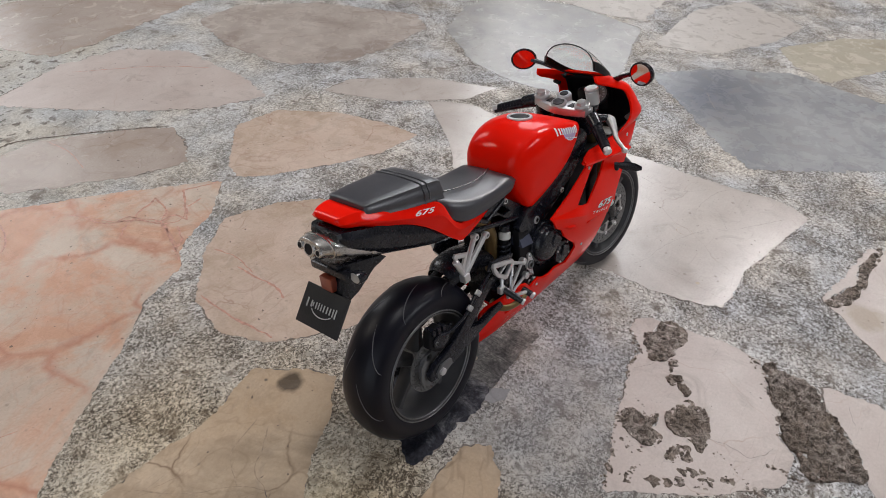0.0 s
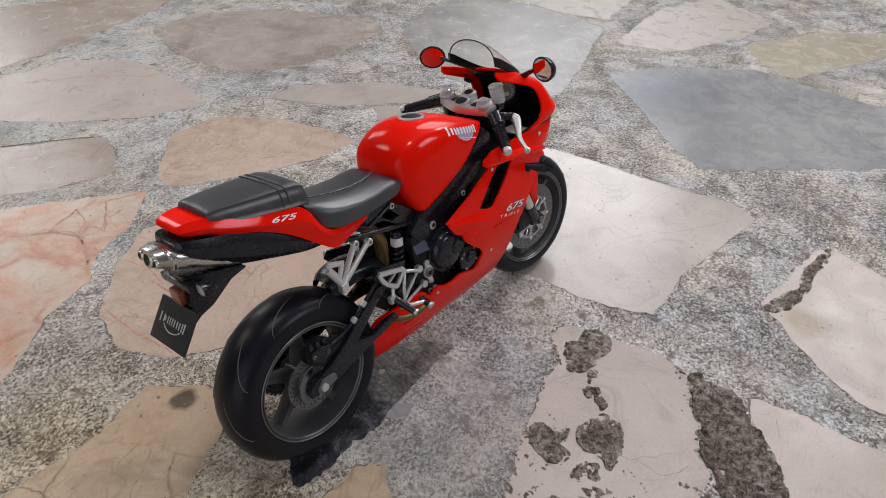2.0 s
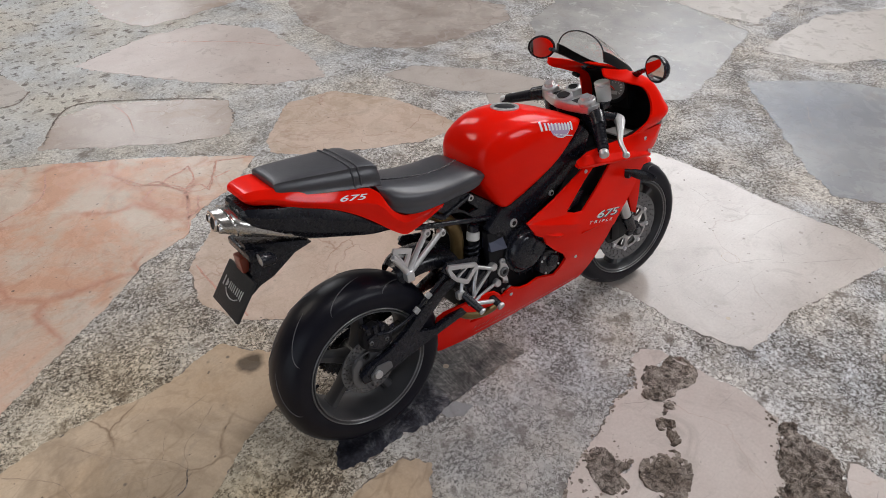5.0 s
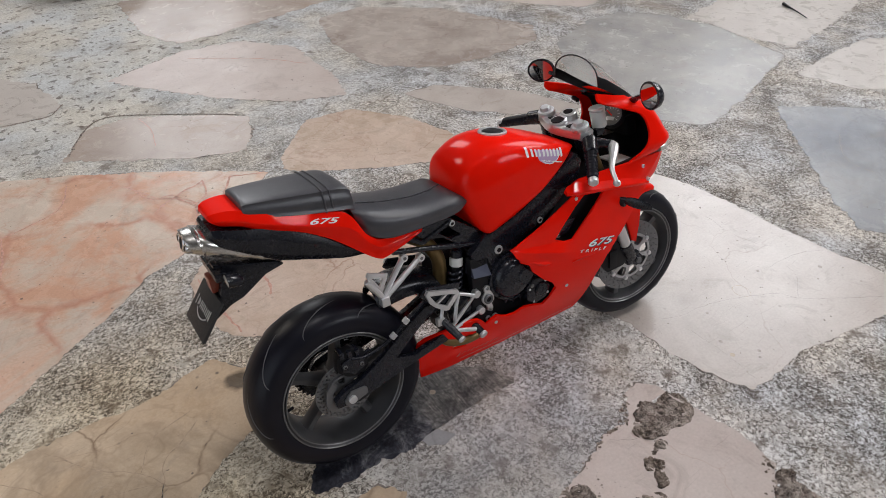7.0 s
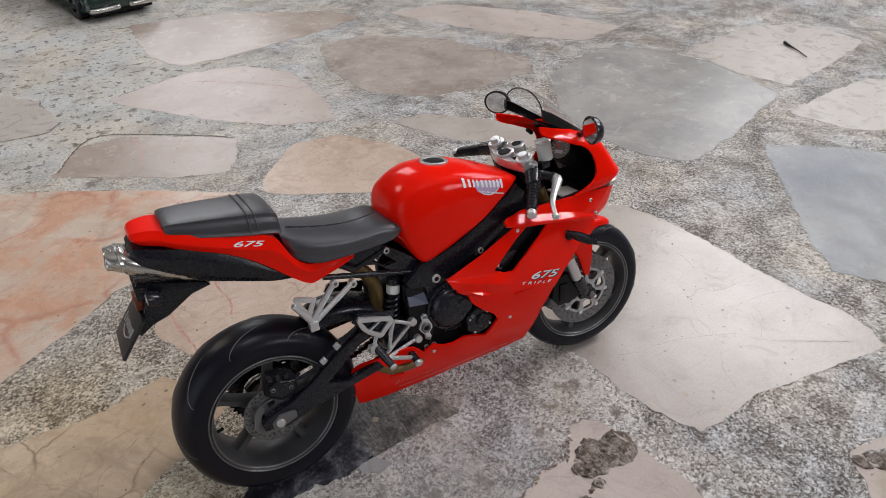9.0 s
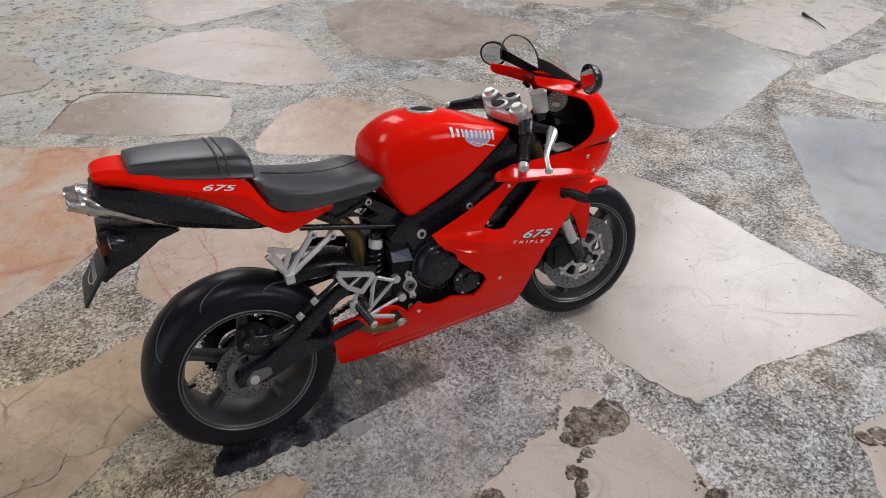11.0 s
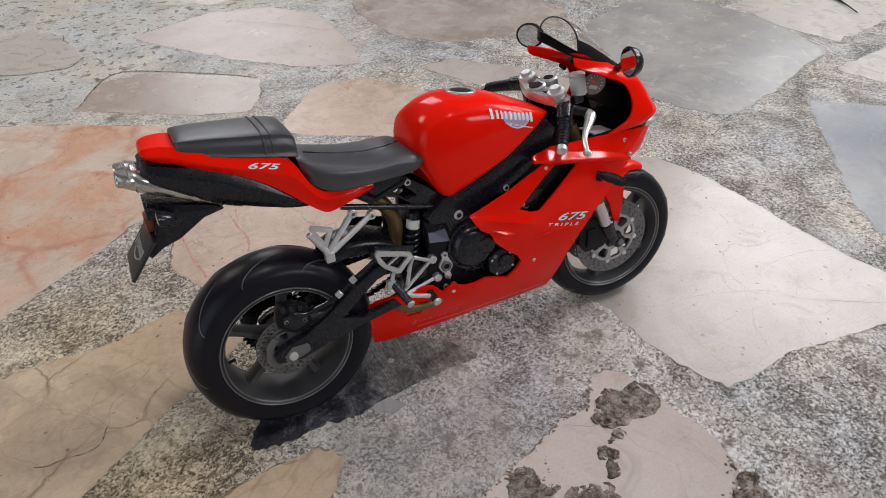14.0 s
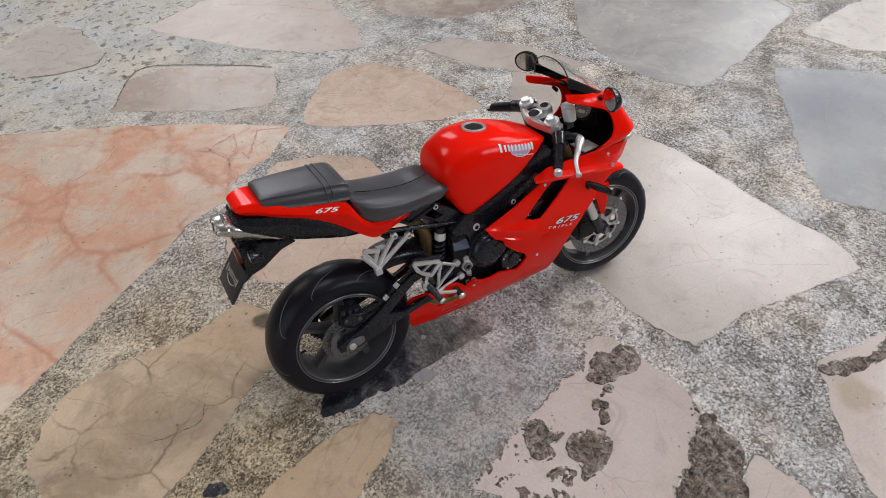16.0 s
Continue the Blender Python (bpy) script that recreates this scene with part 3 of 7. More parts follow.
def stone(outline, mat, label="", holes=(), proud=0.00012, wobble=0.0014, seed=0.0):
    """A slab set in the cement, with worn rim and broken-out holes."""
    SLABS.append((outline, holes))
    mid = sum((Vector(q) for q in outline), Vector((0, 0))) / len(outline)
    if mid.y > 0.26 or mid.x > 0.33:
        wobble = 0.0030
    bm = bmesh.new()
    edges = []
    for k, loop in enumerate((outline, *holes)):
        pts = ragged(loop, wobble * (1.0 if k == 0 else 1.5), seed + 3 * k, 0.0014 if k == 0 else 0.0008, 0.05 if k == 0 else 0.2)
        vs = [bm.verts.new((q.x, q.y, proud)) for q in pts]
        edges += [bm.edges.new((vs[i], vs[(i + 1) % len(vs)])) for i in range(len(vs))]
        if k == 0:
            rim_pts = pts
    bmesh.ops.triangle_fill(bm, edges=edges, use_beauty=True, normal=(0, 0, 1))
    rim = [e for e in bm.edges if e.is_boundary]
    low = bmesh.ops.extrude_edge_only(bm, edges=rim)
    bmesh.ops.translate(bm, vec=(0, 0, -0.003), verts=[v for v in low["geom"] if isinstance(v, bmesh.types.BMVert)])
    slab_ob = part("stone", bm, mat, floor, label, 30, 1.0)
    # broken line along the edge: lodged dirt, with the gap's shade painted in
    ribbon, last, n = bmesh.new(), None, len(rim_pts)
    turn_way = 1.0 if sum(a.x * b.y - b.x * a.y for a, b in zip(rim_pts, rim_pts[1:] + rim_pts[:1])) > 0 else -1.0
    for i in range(n + 1):
        a, q, b = rim_pts[(i - 1) % n], rim_pts[i % n], rim_pts[(i + 1) % n]
        d = (b - a).normalized()
        out = Vector((d.y, -d.x)) * turn_way
        w = 0.0015 * (noise.noise(Vector((q.x * 70, q.y * 70, seed + 11))) - 0.12) + 0.0007 * noise.noise(Vector((q.x * 500, q.y * 500, seed)))
        if w < 0.00012:
            last = None
            continue
        pair = (ribbon.verts.new((q.x - out.x * 0.00025, q.y - out.y * 0.00025, proud + 0.00003)), ribbon.verts.new((q.x + out.x * w, q.y + out.y * w, 0.00013)))
        if last:
            ribbon.faces.new((last[0], pair[0], pair[1], last[1]))
        last = pair
    part("edge_dirt_shade", ribbon, RIM_DIRT_SHADE, slab_ob, "brown dirt and painted gap shade along the slab edge", 60, 1.0)
    return slab_ob


def pit(outline, seed, mat=None, high=0.0009, wobble=0.0012, low=0.00002, label="crumbled brown mortar in a broken slab"):
    """Rough crumbled mortar showing where a slab has broken out."""
    bm = bmesh.new()
    vs = [bm.verts.new((q.x, q.y, 0)) for q in ragged(outline, wobble, seed, 0.0011, 0.2)]
    edges = [bm.edges.new((vs[i], vs[(i + 1) % len(vs)])) for i in range(len(vs))]
    bmesh.ops.triangle_fill(bm, edges=edges, use_beauty=True, normal=(0, 0, 1))
    for axis in (0, 1):
        lo, hi = min(v.co[axis] for v in bm.verts), max(v.co[axis] for v in bm.verts)
        c = lo + 0.0008
        while c < hi:
            co, no = [0, 0, 0], [0, 0, 0]
            co[axis], no[axis] = c, 1
            bmesh.ops.bisect_plane(bm, geom=bm.verts[:] + bm.edges[:] + bm.faces[:], plane_co=co, plane_no=no)
            c += 0.0008
    for v in bm.verts:
        p = v.co
        n = 0.5 + 1.3 * noise.noise(Vector((p.x * 300, p.y * 300, seed))) + 0.9 * noise.noise(Vector((p.x * 1000, p.y * 1000, seed)))
        v.co.z = low if v.is_boundary else max(low, high * n)
    return part("mortar_patch", bm, mat or PIT, floor, label, 60, 1.0)


def crack(points, width, mat, seed, z=0.00018, label="fine crack in a slab"):
    """A hairline that wanders along a slab."""
    line = spline([(x, y, 0) for x, y in points], 10)
    bm = bmesh.new()
    rows = []
    for i, p in enumerate(line):
        d = Vector(line[min(i + 1, len(line) - 1)] - line[max(i - 1, 0)]).normalized()
        n = Vector((-d.y, d.x, 0))
        s = 0.0007 * noise.noise(Vector((p[0] * 260, p[1] * 260, seed)))
        w = 0.62 * width * (0.30 + 0.9 * abs(noise.noise(Vector((p[0] * 300, p[1] * 300, seed + 4))))) * (0.25 if i in (0, len(line) - 1) else 1)
        q = Vector((float(p[0]), float(p[1]), z)) + n * s
        rows.append((bm.verts.new(q - n * w / 2), bm.verts.new(q + n * w / 2)))
    for a, b in zip(rows, rows[1:]):
        bm.faces.new((a[0], b[0], b[1], a[1]))
    return part("crack", bm, mat, floor, label, 60, 1.0)


stone([(0.210, 0.076), (0.234, 0.066), (0.240, 0.050), (0.244, 0.031), (0.247, 0.007), (0.247, -0.012), (0.251, -0.044), (0.256, -0.060), (0.250, -0.083), (0.229, -0.079), (0.209, -0.076),
       (0.181, -0.071), (0.161, -0.071), (0.142, -0.071), (0.135, -0.053), (0.131, -0.031), (0.130, -0.012), (0.124, 0.004), (0.126, 0.030), (0.150, 0.062)], M_WHITE, "large pale marble slab with fine cracks", seed=1)
stone([(0.367, 0.071), (0.414, 0.034), (0.448, -0.016), (0.441, -0.083), (0.439, -0.121), (0.393, -0.142), (0.353, -0.127), (0.326, -0.095), (0.298, -0.063), (0.279, -0.039), (0.290, -0.020), (0.311, 0.006), (0.336, 0.034)],
      M_BLUE, "blue-grey slab with dark cloudy stain", seed=2)
stone([(0.325, 0.243), (0.380, 0.262), (0.418, 0.262), (0.445, 0.232), (0.459, 0.188), (0.450, 0.118), (0.398, 0.102), (0.352, 0.088), (0.307, 0.080), (0.290, 0.101), (0.280, 0.138), (0.287, 0.185)], M_GREY, "pale grey smooth slab", seed=3)
stone([(0.458, 0.218), (0.512, 0.230), (0.571, 0.235), (0.615, 0.205), (0.615, 0.150), (0.530, 0.131), (0.469, 0.124), (0.457, 0.161)], M_CREAM, "pale cream slab with a dark chip", seed=4)
stone([(0.424, 0.092), (0.470, 0.098), (0.532, 0.100), (0.590, 0.072), (0.562, 0.006), (0.500, 0.018), (0.440, 0.048)], M_CREAM, seed=5)
stone([(0.493, 0.010), (0.560, -0.030), (0.599, -0.075), (0.572, -0.098), (0.535, -0.086), (0.500, -0.069), (0.451, -0.043), (0.465, -0.012)], M_YELLOW, "pale yellow slab", seed=6)
H_CRACK = [(0.1865, -0.1092), (0.1919, -0.1131), (0.2004, -0.1152), (0.2047, -0.1185), (0.2200, -0.1159), (0.2317, -0.1180), (0.2392, -0.1195), (0.2385, -0.1217), (0.2264, -0.1223), (0.2184, -0.1207), (0.2077, -0.1221), (0.1997, -0.1207), (0.1905, -0.1187), (0.1845, -0.1139)]
stone([(0.1820, -0.1070), (0.2093, -0.1115), (0.2425, -0.1165), (0.2470, -0.1249), (0.2383, -0.1580), (0.1929, -0.1800), (0.1494, -0.1705), (0.1478, -0.1583), (0.1512, -0.1510), (0.1566, -0.1406), (0.1677, -0.1256), (0.1776, -0.1140)], M_PINK_STAINED, "pale pink slab with a crumbled crack and a tan stain", holes=[H_CRACK], seed=7)
PITS = [[(0.1004, -0.0500), (0.1044, -0.0511), (0.1051, -0.0535), (0.1107, -0.0518), (0.1138, -0.0548), (0.1143, -0.0618), (0.1085, -0.0651), (0.1033, -0.0629), (0.0979, -0.0639), (0.0932, -0.0617), (0.0907, -0.0576), (0.0955, -0.0534)],
        [(0.0945, -0.0650), (0.0956, -0.0675), (0.0920, -0.0685), (0.0911, -0.0660)], [(0.0839, -0.0677), (0.0882, -0.0719), (0.0849, -0.0740), (0.0801, -0.0712)], [(0.0840, -0.0752), (0.0835, -0.0790), (0.0793, -0.0792), (0.0806, -0.0758)],
        [(0.0650, -0.0771), (0.0704, -0.0795), (0.0757, -0.0805), (0.0754, -0.0848), (0.0749, -0.0875), (0.0693, -0.0918), (0.0626, -0.0934), (0.0573, -0.0926), (0.0608, -0.0872), (0.0592, -0.0833), (0.0609, -0.0794)],
        [(0.0548, -0.0625), (0.0581, -0.0645), (0.0577, -0.0706), (0.0615, -0.0727), (0.0599, -0.0741), (0.0537, -0.0730), (0.0542, -0.0776), (0.0510, -0.0783), (0.0462, -0.0751), (0.0470, -0.0690), (0.0508, -0.0645)]]
stone([(0.1072, -0.0408), (0.1127, -0.0463), (0.1160, -0.0580), (0.1179, -0.0676), (0.1212, -0.0795), (0.1205, -0.0915), (0.1204, -0.0964), (0.1113, -0.1022), (0.1030, -0.1056), (0.0976, -0.1121), (0.0840, -0.1158), (0.0781, -0.1238), (0.0614, -0.1246), (0.0367, -0.1000),
       (0.0169, -0.0722), (0.0319, -0.0670), (0.0440, -0.0627), (0.0520, -0.0600), (0.0608, -0.0583), (0.0695, -0.0555), (0.0799, -0.0517), (0.0858, -0.0517), (0.0901, -0.0519), (0.0957, -0.0474), (0.0995, -0.0425)], M_PINK, "pink-white slab with crumbled pits", holes=PITS, seed=8)
stone([(0.1221, -0.1225), (0.1253, -0.1294), (0.1273, -0.1421), (0.1273, -0.1527), (0.1273, -0.1630), (0.1313, -0.1779), (0.1132, -0.1885), (0.0821, -0.1698), (0.0775, -0.1545), (0.0860, -0.1481), (0.0961, -0.1442), (0.1075, -0.1334), (0.1111, -0.1275)], M_PINK, seed=9)
stone([(-0.125, 0.300), (-0.046, 0.262), (0.002, 0.233), (0.054, 0.196), (0.030, 0.175), (0.003, 0.164), (-0.009, 0.149), (-0.032, 0.142), (-0.055, 0.124), (-0.083, 0.107), (-0.116, 0.083), (-0.150, 0.062), (-0.190, 0.100), (-0.200, 0.240)],
      M_ORANGE, "large orange slab with red veins", seed=10)
stone([(-0.125, 0.052), (-0.115, 0.062), (-0.098, 0.066), (-0.080, 0.066), (-0.057, 0.064), (-0.042, 0.068), (-0.028, 0.071), (-0.012, 0.052), (-0.008, 0.041), (-0.023, 0.030), (-0.042, 0.020), (-0.062, 0.006), (-0.077, -0.003), (-0.092, -0.010),
       (-0.130, 0.010), (-0.135, 0.035)], M_TAN, "tan slab with brown veins", seed=11)
stone([(-0.062, -0.031), (-0.029, -0.022), (-0.001, -0.020), (0.006, -0.029), (-0.003, -0.039), (-0.018, -0.047), (-0.034, -0.056), (-0.060, -0.060)], M_TAN, seed=12)
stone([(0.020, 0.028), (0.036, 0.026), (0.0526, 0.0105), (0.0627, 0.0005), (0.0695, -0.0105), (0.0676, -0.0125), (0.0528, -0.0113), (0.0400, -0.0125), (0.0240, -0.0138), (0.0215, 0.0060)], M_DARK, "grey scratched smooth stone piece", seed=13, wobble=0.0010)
# blue-black flecked piece set beside and under the rear tyre
stone([(0.0260, 0.0260), (0.0265, 0.0060), (0.0285, -0.0128), (0.0180, -0.0142), (0.0080, -0.0140), (-0.0070, -0.0138), (-0.0170, -0.0126), (-0.0205, -0.0085), (-0.0150, -0.0010), (-0.0060, 0.0120), (0.0060, 0.0230)], M_INK, "blue-black piece with pale flecks under the rear tyre", proud=0.00017, seed=25, wobble=0.0026)
stone([(0.022, -0.0135), (0.029, -0.0125), (0.034, -0.019), (0.028, -0.0205), (0.0235, -0.0175)], M_BLUE, seed=14, wobble=0.0006)
stone([(0.067, 0.208), (0.101, 0.242), (0.132, 0.238), (0.156, 0.208), (0.168, 0.172), (0.171, 0.145), (0.138, 0.148), (0.108, 0.162), (0.078, 0.178), (0.061, 0.193)], M_PEACH, "peach-coloured slab", seed=15)
stone([(-0.043, 0.281), (-0.024, 0.314), (0.003, 0.315), (0.043, 0.293), (0.073, 0.268), (0.062, 0.243), (0.052, 0.228), (0.025, 0.237), (-0.012, 0.258)], M_BEIGE, "beige slab with a dark worn rim", seed=16)
stone([(-0.084, 0.426), (-0.058, 0.436), (-0.038, 0.412), (-0.027, 0.363), (-0.040, 0.349), (-0.067, 0.352), (-0.089, 0.362), (-0.105, 0.395)], M_CREAM, "smooth white slab with a dark worn edge", seed=17)
stone([(0.008, 0.385), (0.068, 0.406), (0.115, 0.401), (0.150, 0.362), (0.148, 0.295), (0.141, 0.259), (0.105, 0.271), (0.064, 0.309), (0.030, 0.350)], M_PINK, "long pink slab", seed=18)
stone([(-0.018, 0.125), (0.009, 0.152), (0.032, 0.166), (0.056, 0.157), (0.079, 0.140), (0.085, 0.100), (0.087, 0.060), (0.065, 0.037), (0.022, 0.055), (0.003, 0.065), (-0.015, 0.079), (-0.024, 0.099)], M_PEACH, "peach slab with rusty veins", seed=19)
stone([(0.212, 0.170), (0.230, 0.146), (0.227, 0.111), (0.205, 0.084), (0.161, 0.068), (0.145, 0.084), (0.149, 0.098), (0.178, 0.125)], M_WHITE, seed=20)
stone([(0.194, 0.409), (0.238, 0.412), (0.293, 0.368), (0.335, 0.283), (0.316, 0.257), (0.263, 0.252), (0.219, 0.259), (0.183, 0.290), (0.177, 0.350)], M_DUSK, "dusky stained slab", seed=21)
stone([(0.060, 0.560), (0.160, 0.545), (0.235, 0.500), (0.262, 0.465), (0.226, 0.446), (0.161, 0.434), (0.111, 0.426), (0.074, 0.424), (0.056, 0.462)], M_BEIGE, seed=22)
stone([(0.173, 0.237), (0.200, 0.235), (0.242, 0.193), (0.264, 0.146), (0.235, 0.151), (0.196, 0.187)], M_WHITE, seed=23)
stone([(0.29, 0.46), (0.36, 0.45), (0.42, 0.38), (0.46, 0.30), (0.40, 0.29), (0.34, 0.36)], M_PINK, seed=24)

for k, hole in enumerate((*PITS, H_CRACK)):
    c = sum((Vector(q) for q in hole), Vector((0, 0))) / len(hole)
    pit([tuple(c + (Vector(q) - c) * 1.25) for q in hole], 31 + k)
pit([(0.1195, -0.0975), (0.1228, -0.1018), (0.1196, -0.1056), (0.1217, -0.1167), (0.1169, -0.1226), (0.1108, -0.1261), (0.1072, -0.1331), (0.0995, -0.1388), (0.0972, -0.1436), (0.0924, -0.1451), (0.0850, -0.1503), (0.0711, -0.1331), (0.0723, -0.1269),
     (0.0782, -0.1259), (0.0818, -0.1189), (0.0852, -0.1153), (0.0954, -0.1136), (0.0998, -0.1084), (0.1087, -0.1035)], 41, high=0.0014)
pit([(-0.0761, -0.0151), (-0.0714, -0.0130), (-0.0667, -0.0168), (-0.0666, -0.0217), (-0.0718, -0.0212), (-0.0762, -0.0184)], 43, M_INK, 0.0005, 0.0012, label="dark tar spot on the cement")
pit([(0.0470, -0.0820), (0.0540, -0.0840), (0.0560, -0.0900), (0.0500, -0.0930), (0.0430, -0.0860)], 45, None, 0.0004, 0.002, 0.0001)
pit([(0.0300, -0.0800), (0.0360, -0.0840), (0.0420, -0.0930), (0.0380, -0.0960), (0.0310, -0.0880)], 46, None, 0.0004, 0.002, 0.0001)

crack([(0.1444, -0.0226), (0.1535, -0.0264), (0.1648, -0.0279), (0.1802, -0.0323), (0.2005, -0.0423), (0.2058, -0.0500), (0.2191, -0.0596), (0.2391, -0.0725)], 0.00055, CRACK, 1)
crack([(0.1489, -0.0333), (0.1501, -0.0517), (0.1483, -0.0685)], 0.0004, CRACK, 2)
crack([(0.2242, 0.0161), (0.2244, 0.0116), (0.2226, 0.0046)], 0.0011, CRACK, 3, label="short dark scratch in a slab")
crack([(0.2224, -0.0016), (0.2246, -0.0103), (0.2278, -0.0179), (0.2383, -0.0256)], 0.0005, CRACK, 4)
crack([(0.2133, -0.0292), (0.2295, -0.0298), (0.2424, -0.0335), (0.2476, -0.0373)], 0.0006, CRACK, 5)
crack([(0.2064, -0.0495), (0.2194, -0.0400), (0.2223, -0.0327)], 0.0004, CRACK, 6)
for k, (x, y, r) in enumerate(((0.1542, -0.0467, 0.0011), (0.1628, -0.0594, 0.0009), (0.1600, -0.0619, 0.0008), (0.1519, -0.0544, 0.0013), (0.2345, -0.0430, 0.0010), (0.201, -0.012, 0.0007), (0.178, -0.055, 0.0006), (0.171, -0.018, 0.0007))):
    pit([(x + r * math.cos(a), y + r * math.sin(a)) for a in (0, 1.05, 2.1, 3.14, 4.2, 5.25)], 60 + k, CRACK if k != 3 else STAIN, 0.00027, 0.0003, 0.00025, "small pock mark in a slab")
crack([(0.1891 + 0.0034 * math.cos(a * 0.7), -0.0319 + 0.0042 * math.sin(a * 0.7)) for a in range(10)], 0.0007, STAIN, 9, label="ring mark on a slab")
for k, (pts, w) in enumerate((([(-0.1138, 0.2603), (-0.0997, 0.2346), (-0.0937, 0.2163), (-0.0866, 0.2165), (-0.0728, 0.2200), (-0.0556, 0.2284), (-0.0474, 0.2512)], 0.0016), ([(-0.0866, 0.2165), (-0.0902, 0.1892), (-0.0974, 0.1668)], 0.0016),
                              ([(-0.0212, 0.2301), (-0.0120, 0.2119), (-0.0070, 0.2045), (0.0066, 0.1906), (0.0011, 0.1649)], 0.0014), ([(-0.0176, 0.2201), (-0.0121, 0.2074), (-0.0010, 0.2000), (0.0068, 0.1861), (0.0176, 0.1830), (0.0321, 0.2021)], 0.0013),
                              ([(0.0068, 0.1861), (-0.0006, 0.1648), (-0.0057, 0.1541)], 0.0012), ([(-0.1353, 0.1095), (-0.1264, 0.1180), (-0.1183, 0.1191), (-0.1056, 0.1151)], 0.0010),
                              ([(-0.0141, 0.1250), (-0.0141, 0.1028), (-0.0115, 0.0862), (-0.0107, 0.0789)], 0.0014), ([(0.0102, 0.1290), (0.0110, 0.1155), (0.0125, 0.1038), (0.0101, 0.0942)], 0.0013), ([(0.0113, 0.1490), (0.0143, 0.1365), (0.0123, 0.1194)], 0.0009))):
    crack(pts, w * (2.4 if k > 5 else 1.7), RUST, 20 + k, label="rust-red vein in a slab")
for k, pts in enumerate(([(-0.0970, 0.0665), (-0.0820, 0.0452), (-0.0677, 0.0325), (-0.0610, 0.0214)], [(-0.0610, 0.0214), (-0.0685, 0.0179), (-0.0828, 0.0158), (-0.0822, 0.0093)], [(-0.1144, 0.0612), (-0.0994, 0.0460), (-0.0958, 0.0305), (-0.0828, 0.0158)], [(-0.0677, 0.0325), (-0.0597, 0.0454), (-0.0431, 0.0499)])):
    crack(pts, 0.0012, BROWN, 40 + k, label="brown vein in a slab")
for k, pts in enumerate(([(0.0330, 0.2054), (0.0228, 0.1881), (0.0171, 0.1794)], [(-0.0071, 0.2056), (-0.0008, 0.2040), (0.0024, 0.1941), (0.0068, 0.1888), (0.0151, 0.1880), (0.0175, 0.1790)],
                         [(0.0068, 0.1888), (0.0038, 0.1777), (-0.0005, 0.1659), (-0.0029, 0.1607)], [(0.0103, 0.1786), (0.0052, 0.1675), (-0.0020, 0.1623)], [(0.0183, 0.2096), (0.0149, 0.1944), (0.0086, 0.1897)],
                         [(-0.0135, 0.1928), (-0.0081, 0.1979), (-0.0027, 0.2003), (0.0059, 0.2052), (0.0128, 0.2065), (0.0183, 0.2096)], [(0.0246, 0.1890), (0.0346, 0.1901)], [(0.0324, 0.2044), (0.0450, 0.1990), (0.0510, 0.1972)])):
    crack(pts, 0.0034, RUST, 120 + k, z=0.00021, label="rust-red vein in a slab")
crack([(-0.0400, 0.2830), (-0.0305, 0.3020), (-0.0190, 0.3190), (-0.0040, 0.3235), (0.0270, 0.3050), (0.0560, 0.2840), (0.0680, 0.2740)], 0.0042, PIT, 110, label="dark worn rim of a slab")
crack([(-0.027, 0.363), (-0.033, 0.355), (-0.040, 0.349), (-0.067, 0.352), (-0.085, 0.359)], 0.0040, PIT, 111, label="dark worn rim of a slab")
crack([(0.0700, 0.3900), (0.0950, 0.3720), (0.1200, 0.3520), (0.1420, 0.3250)], 0.0022, RUST, 112, label="rust-red vein in a slab")
crack([(0.0100, 0.3100), (0.0120, 0.2880), (0.0080, 0.2660)], 0.0018, RUST, 113, label="rust-red vein in a slab")
crack([(0.3661, 0.0245), (0.3479, 0.0122), (0.3382, 0.0002), (0.3389, -0.0131)], 0.0010, CRACK, 50)
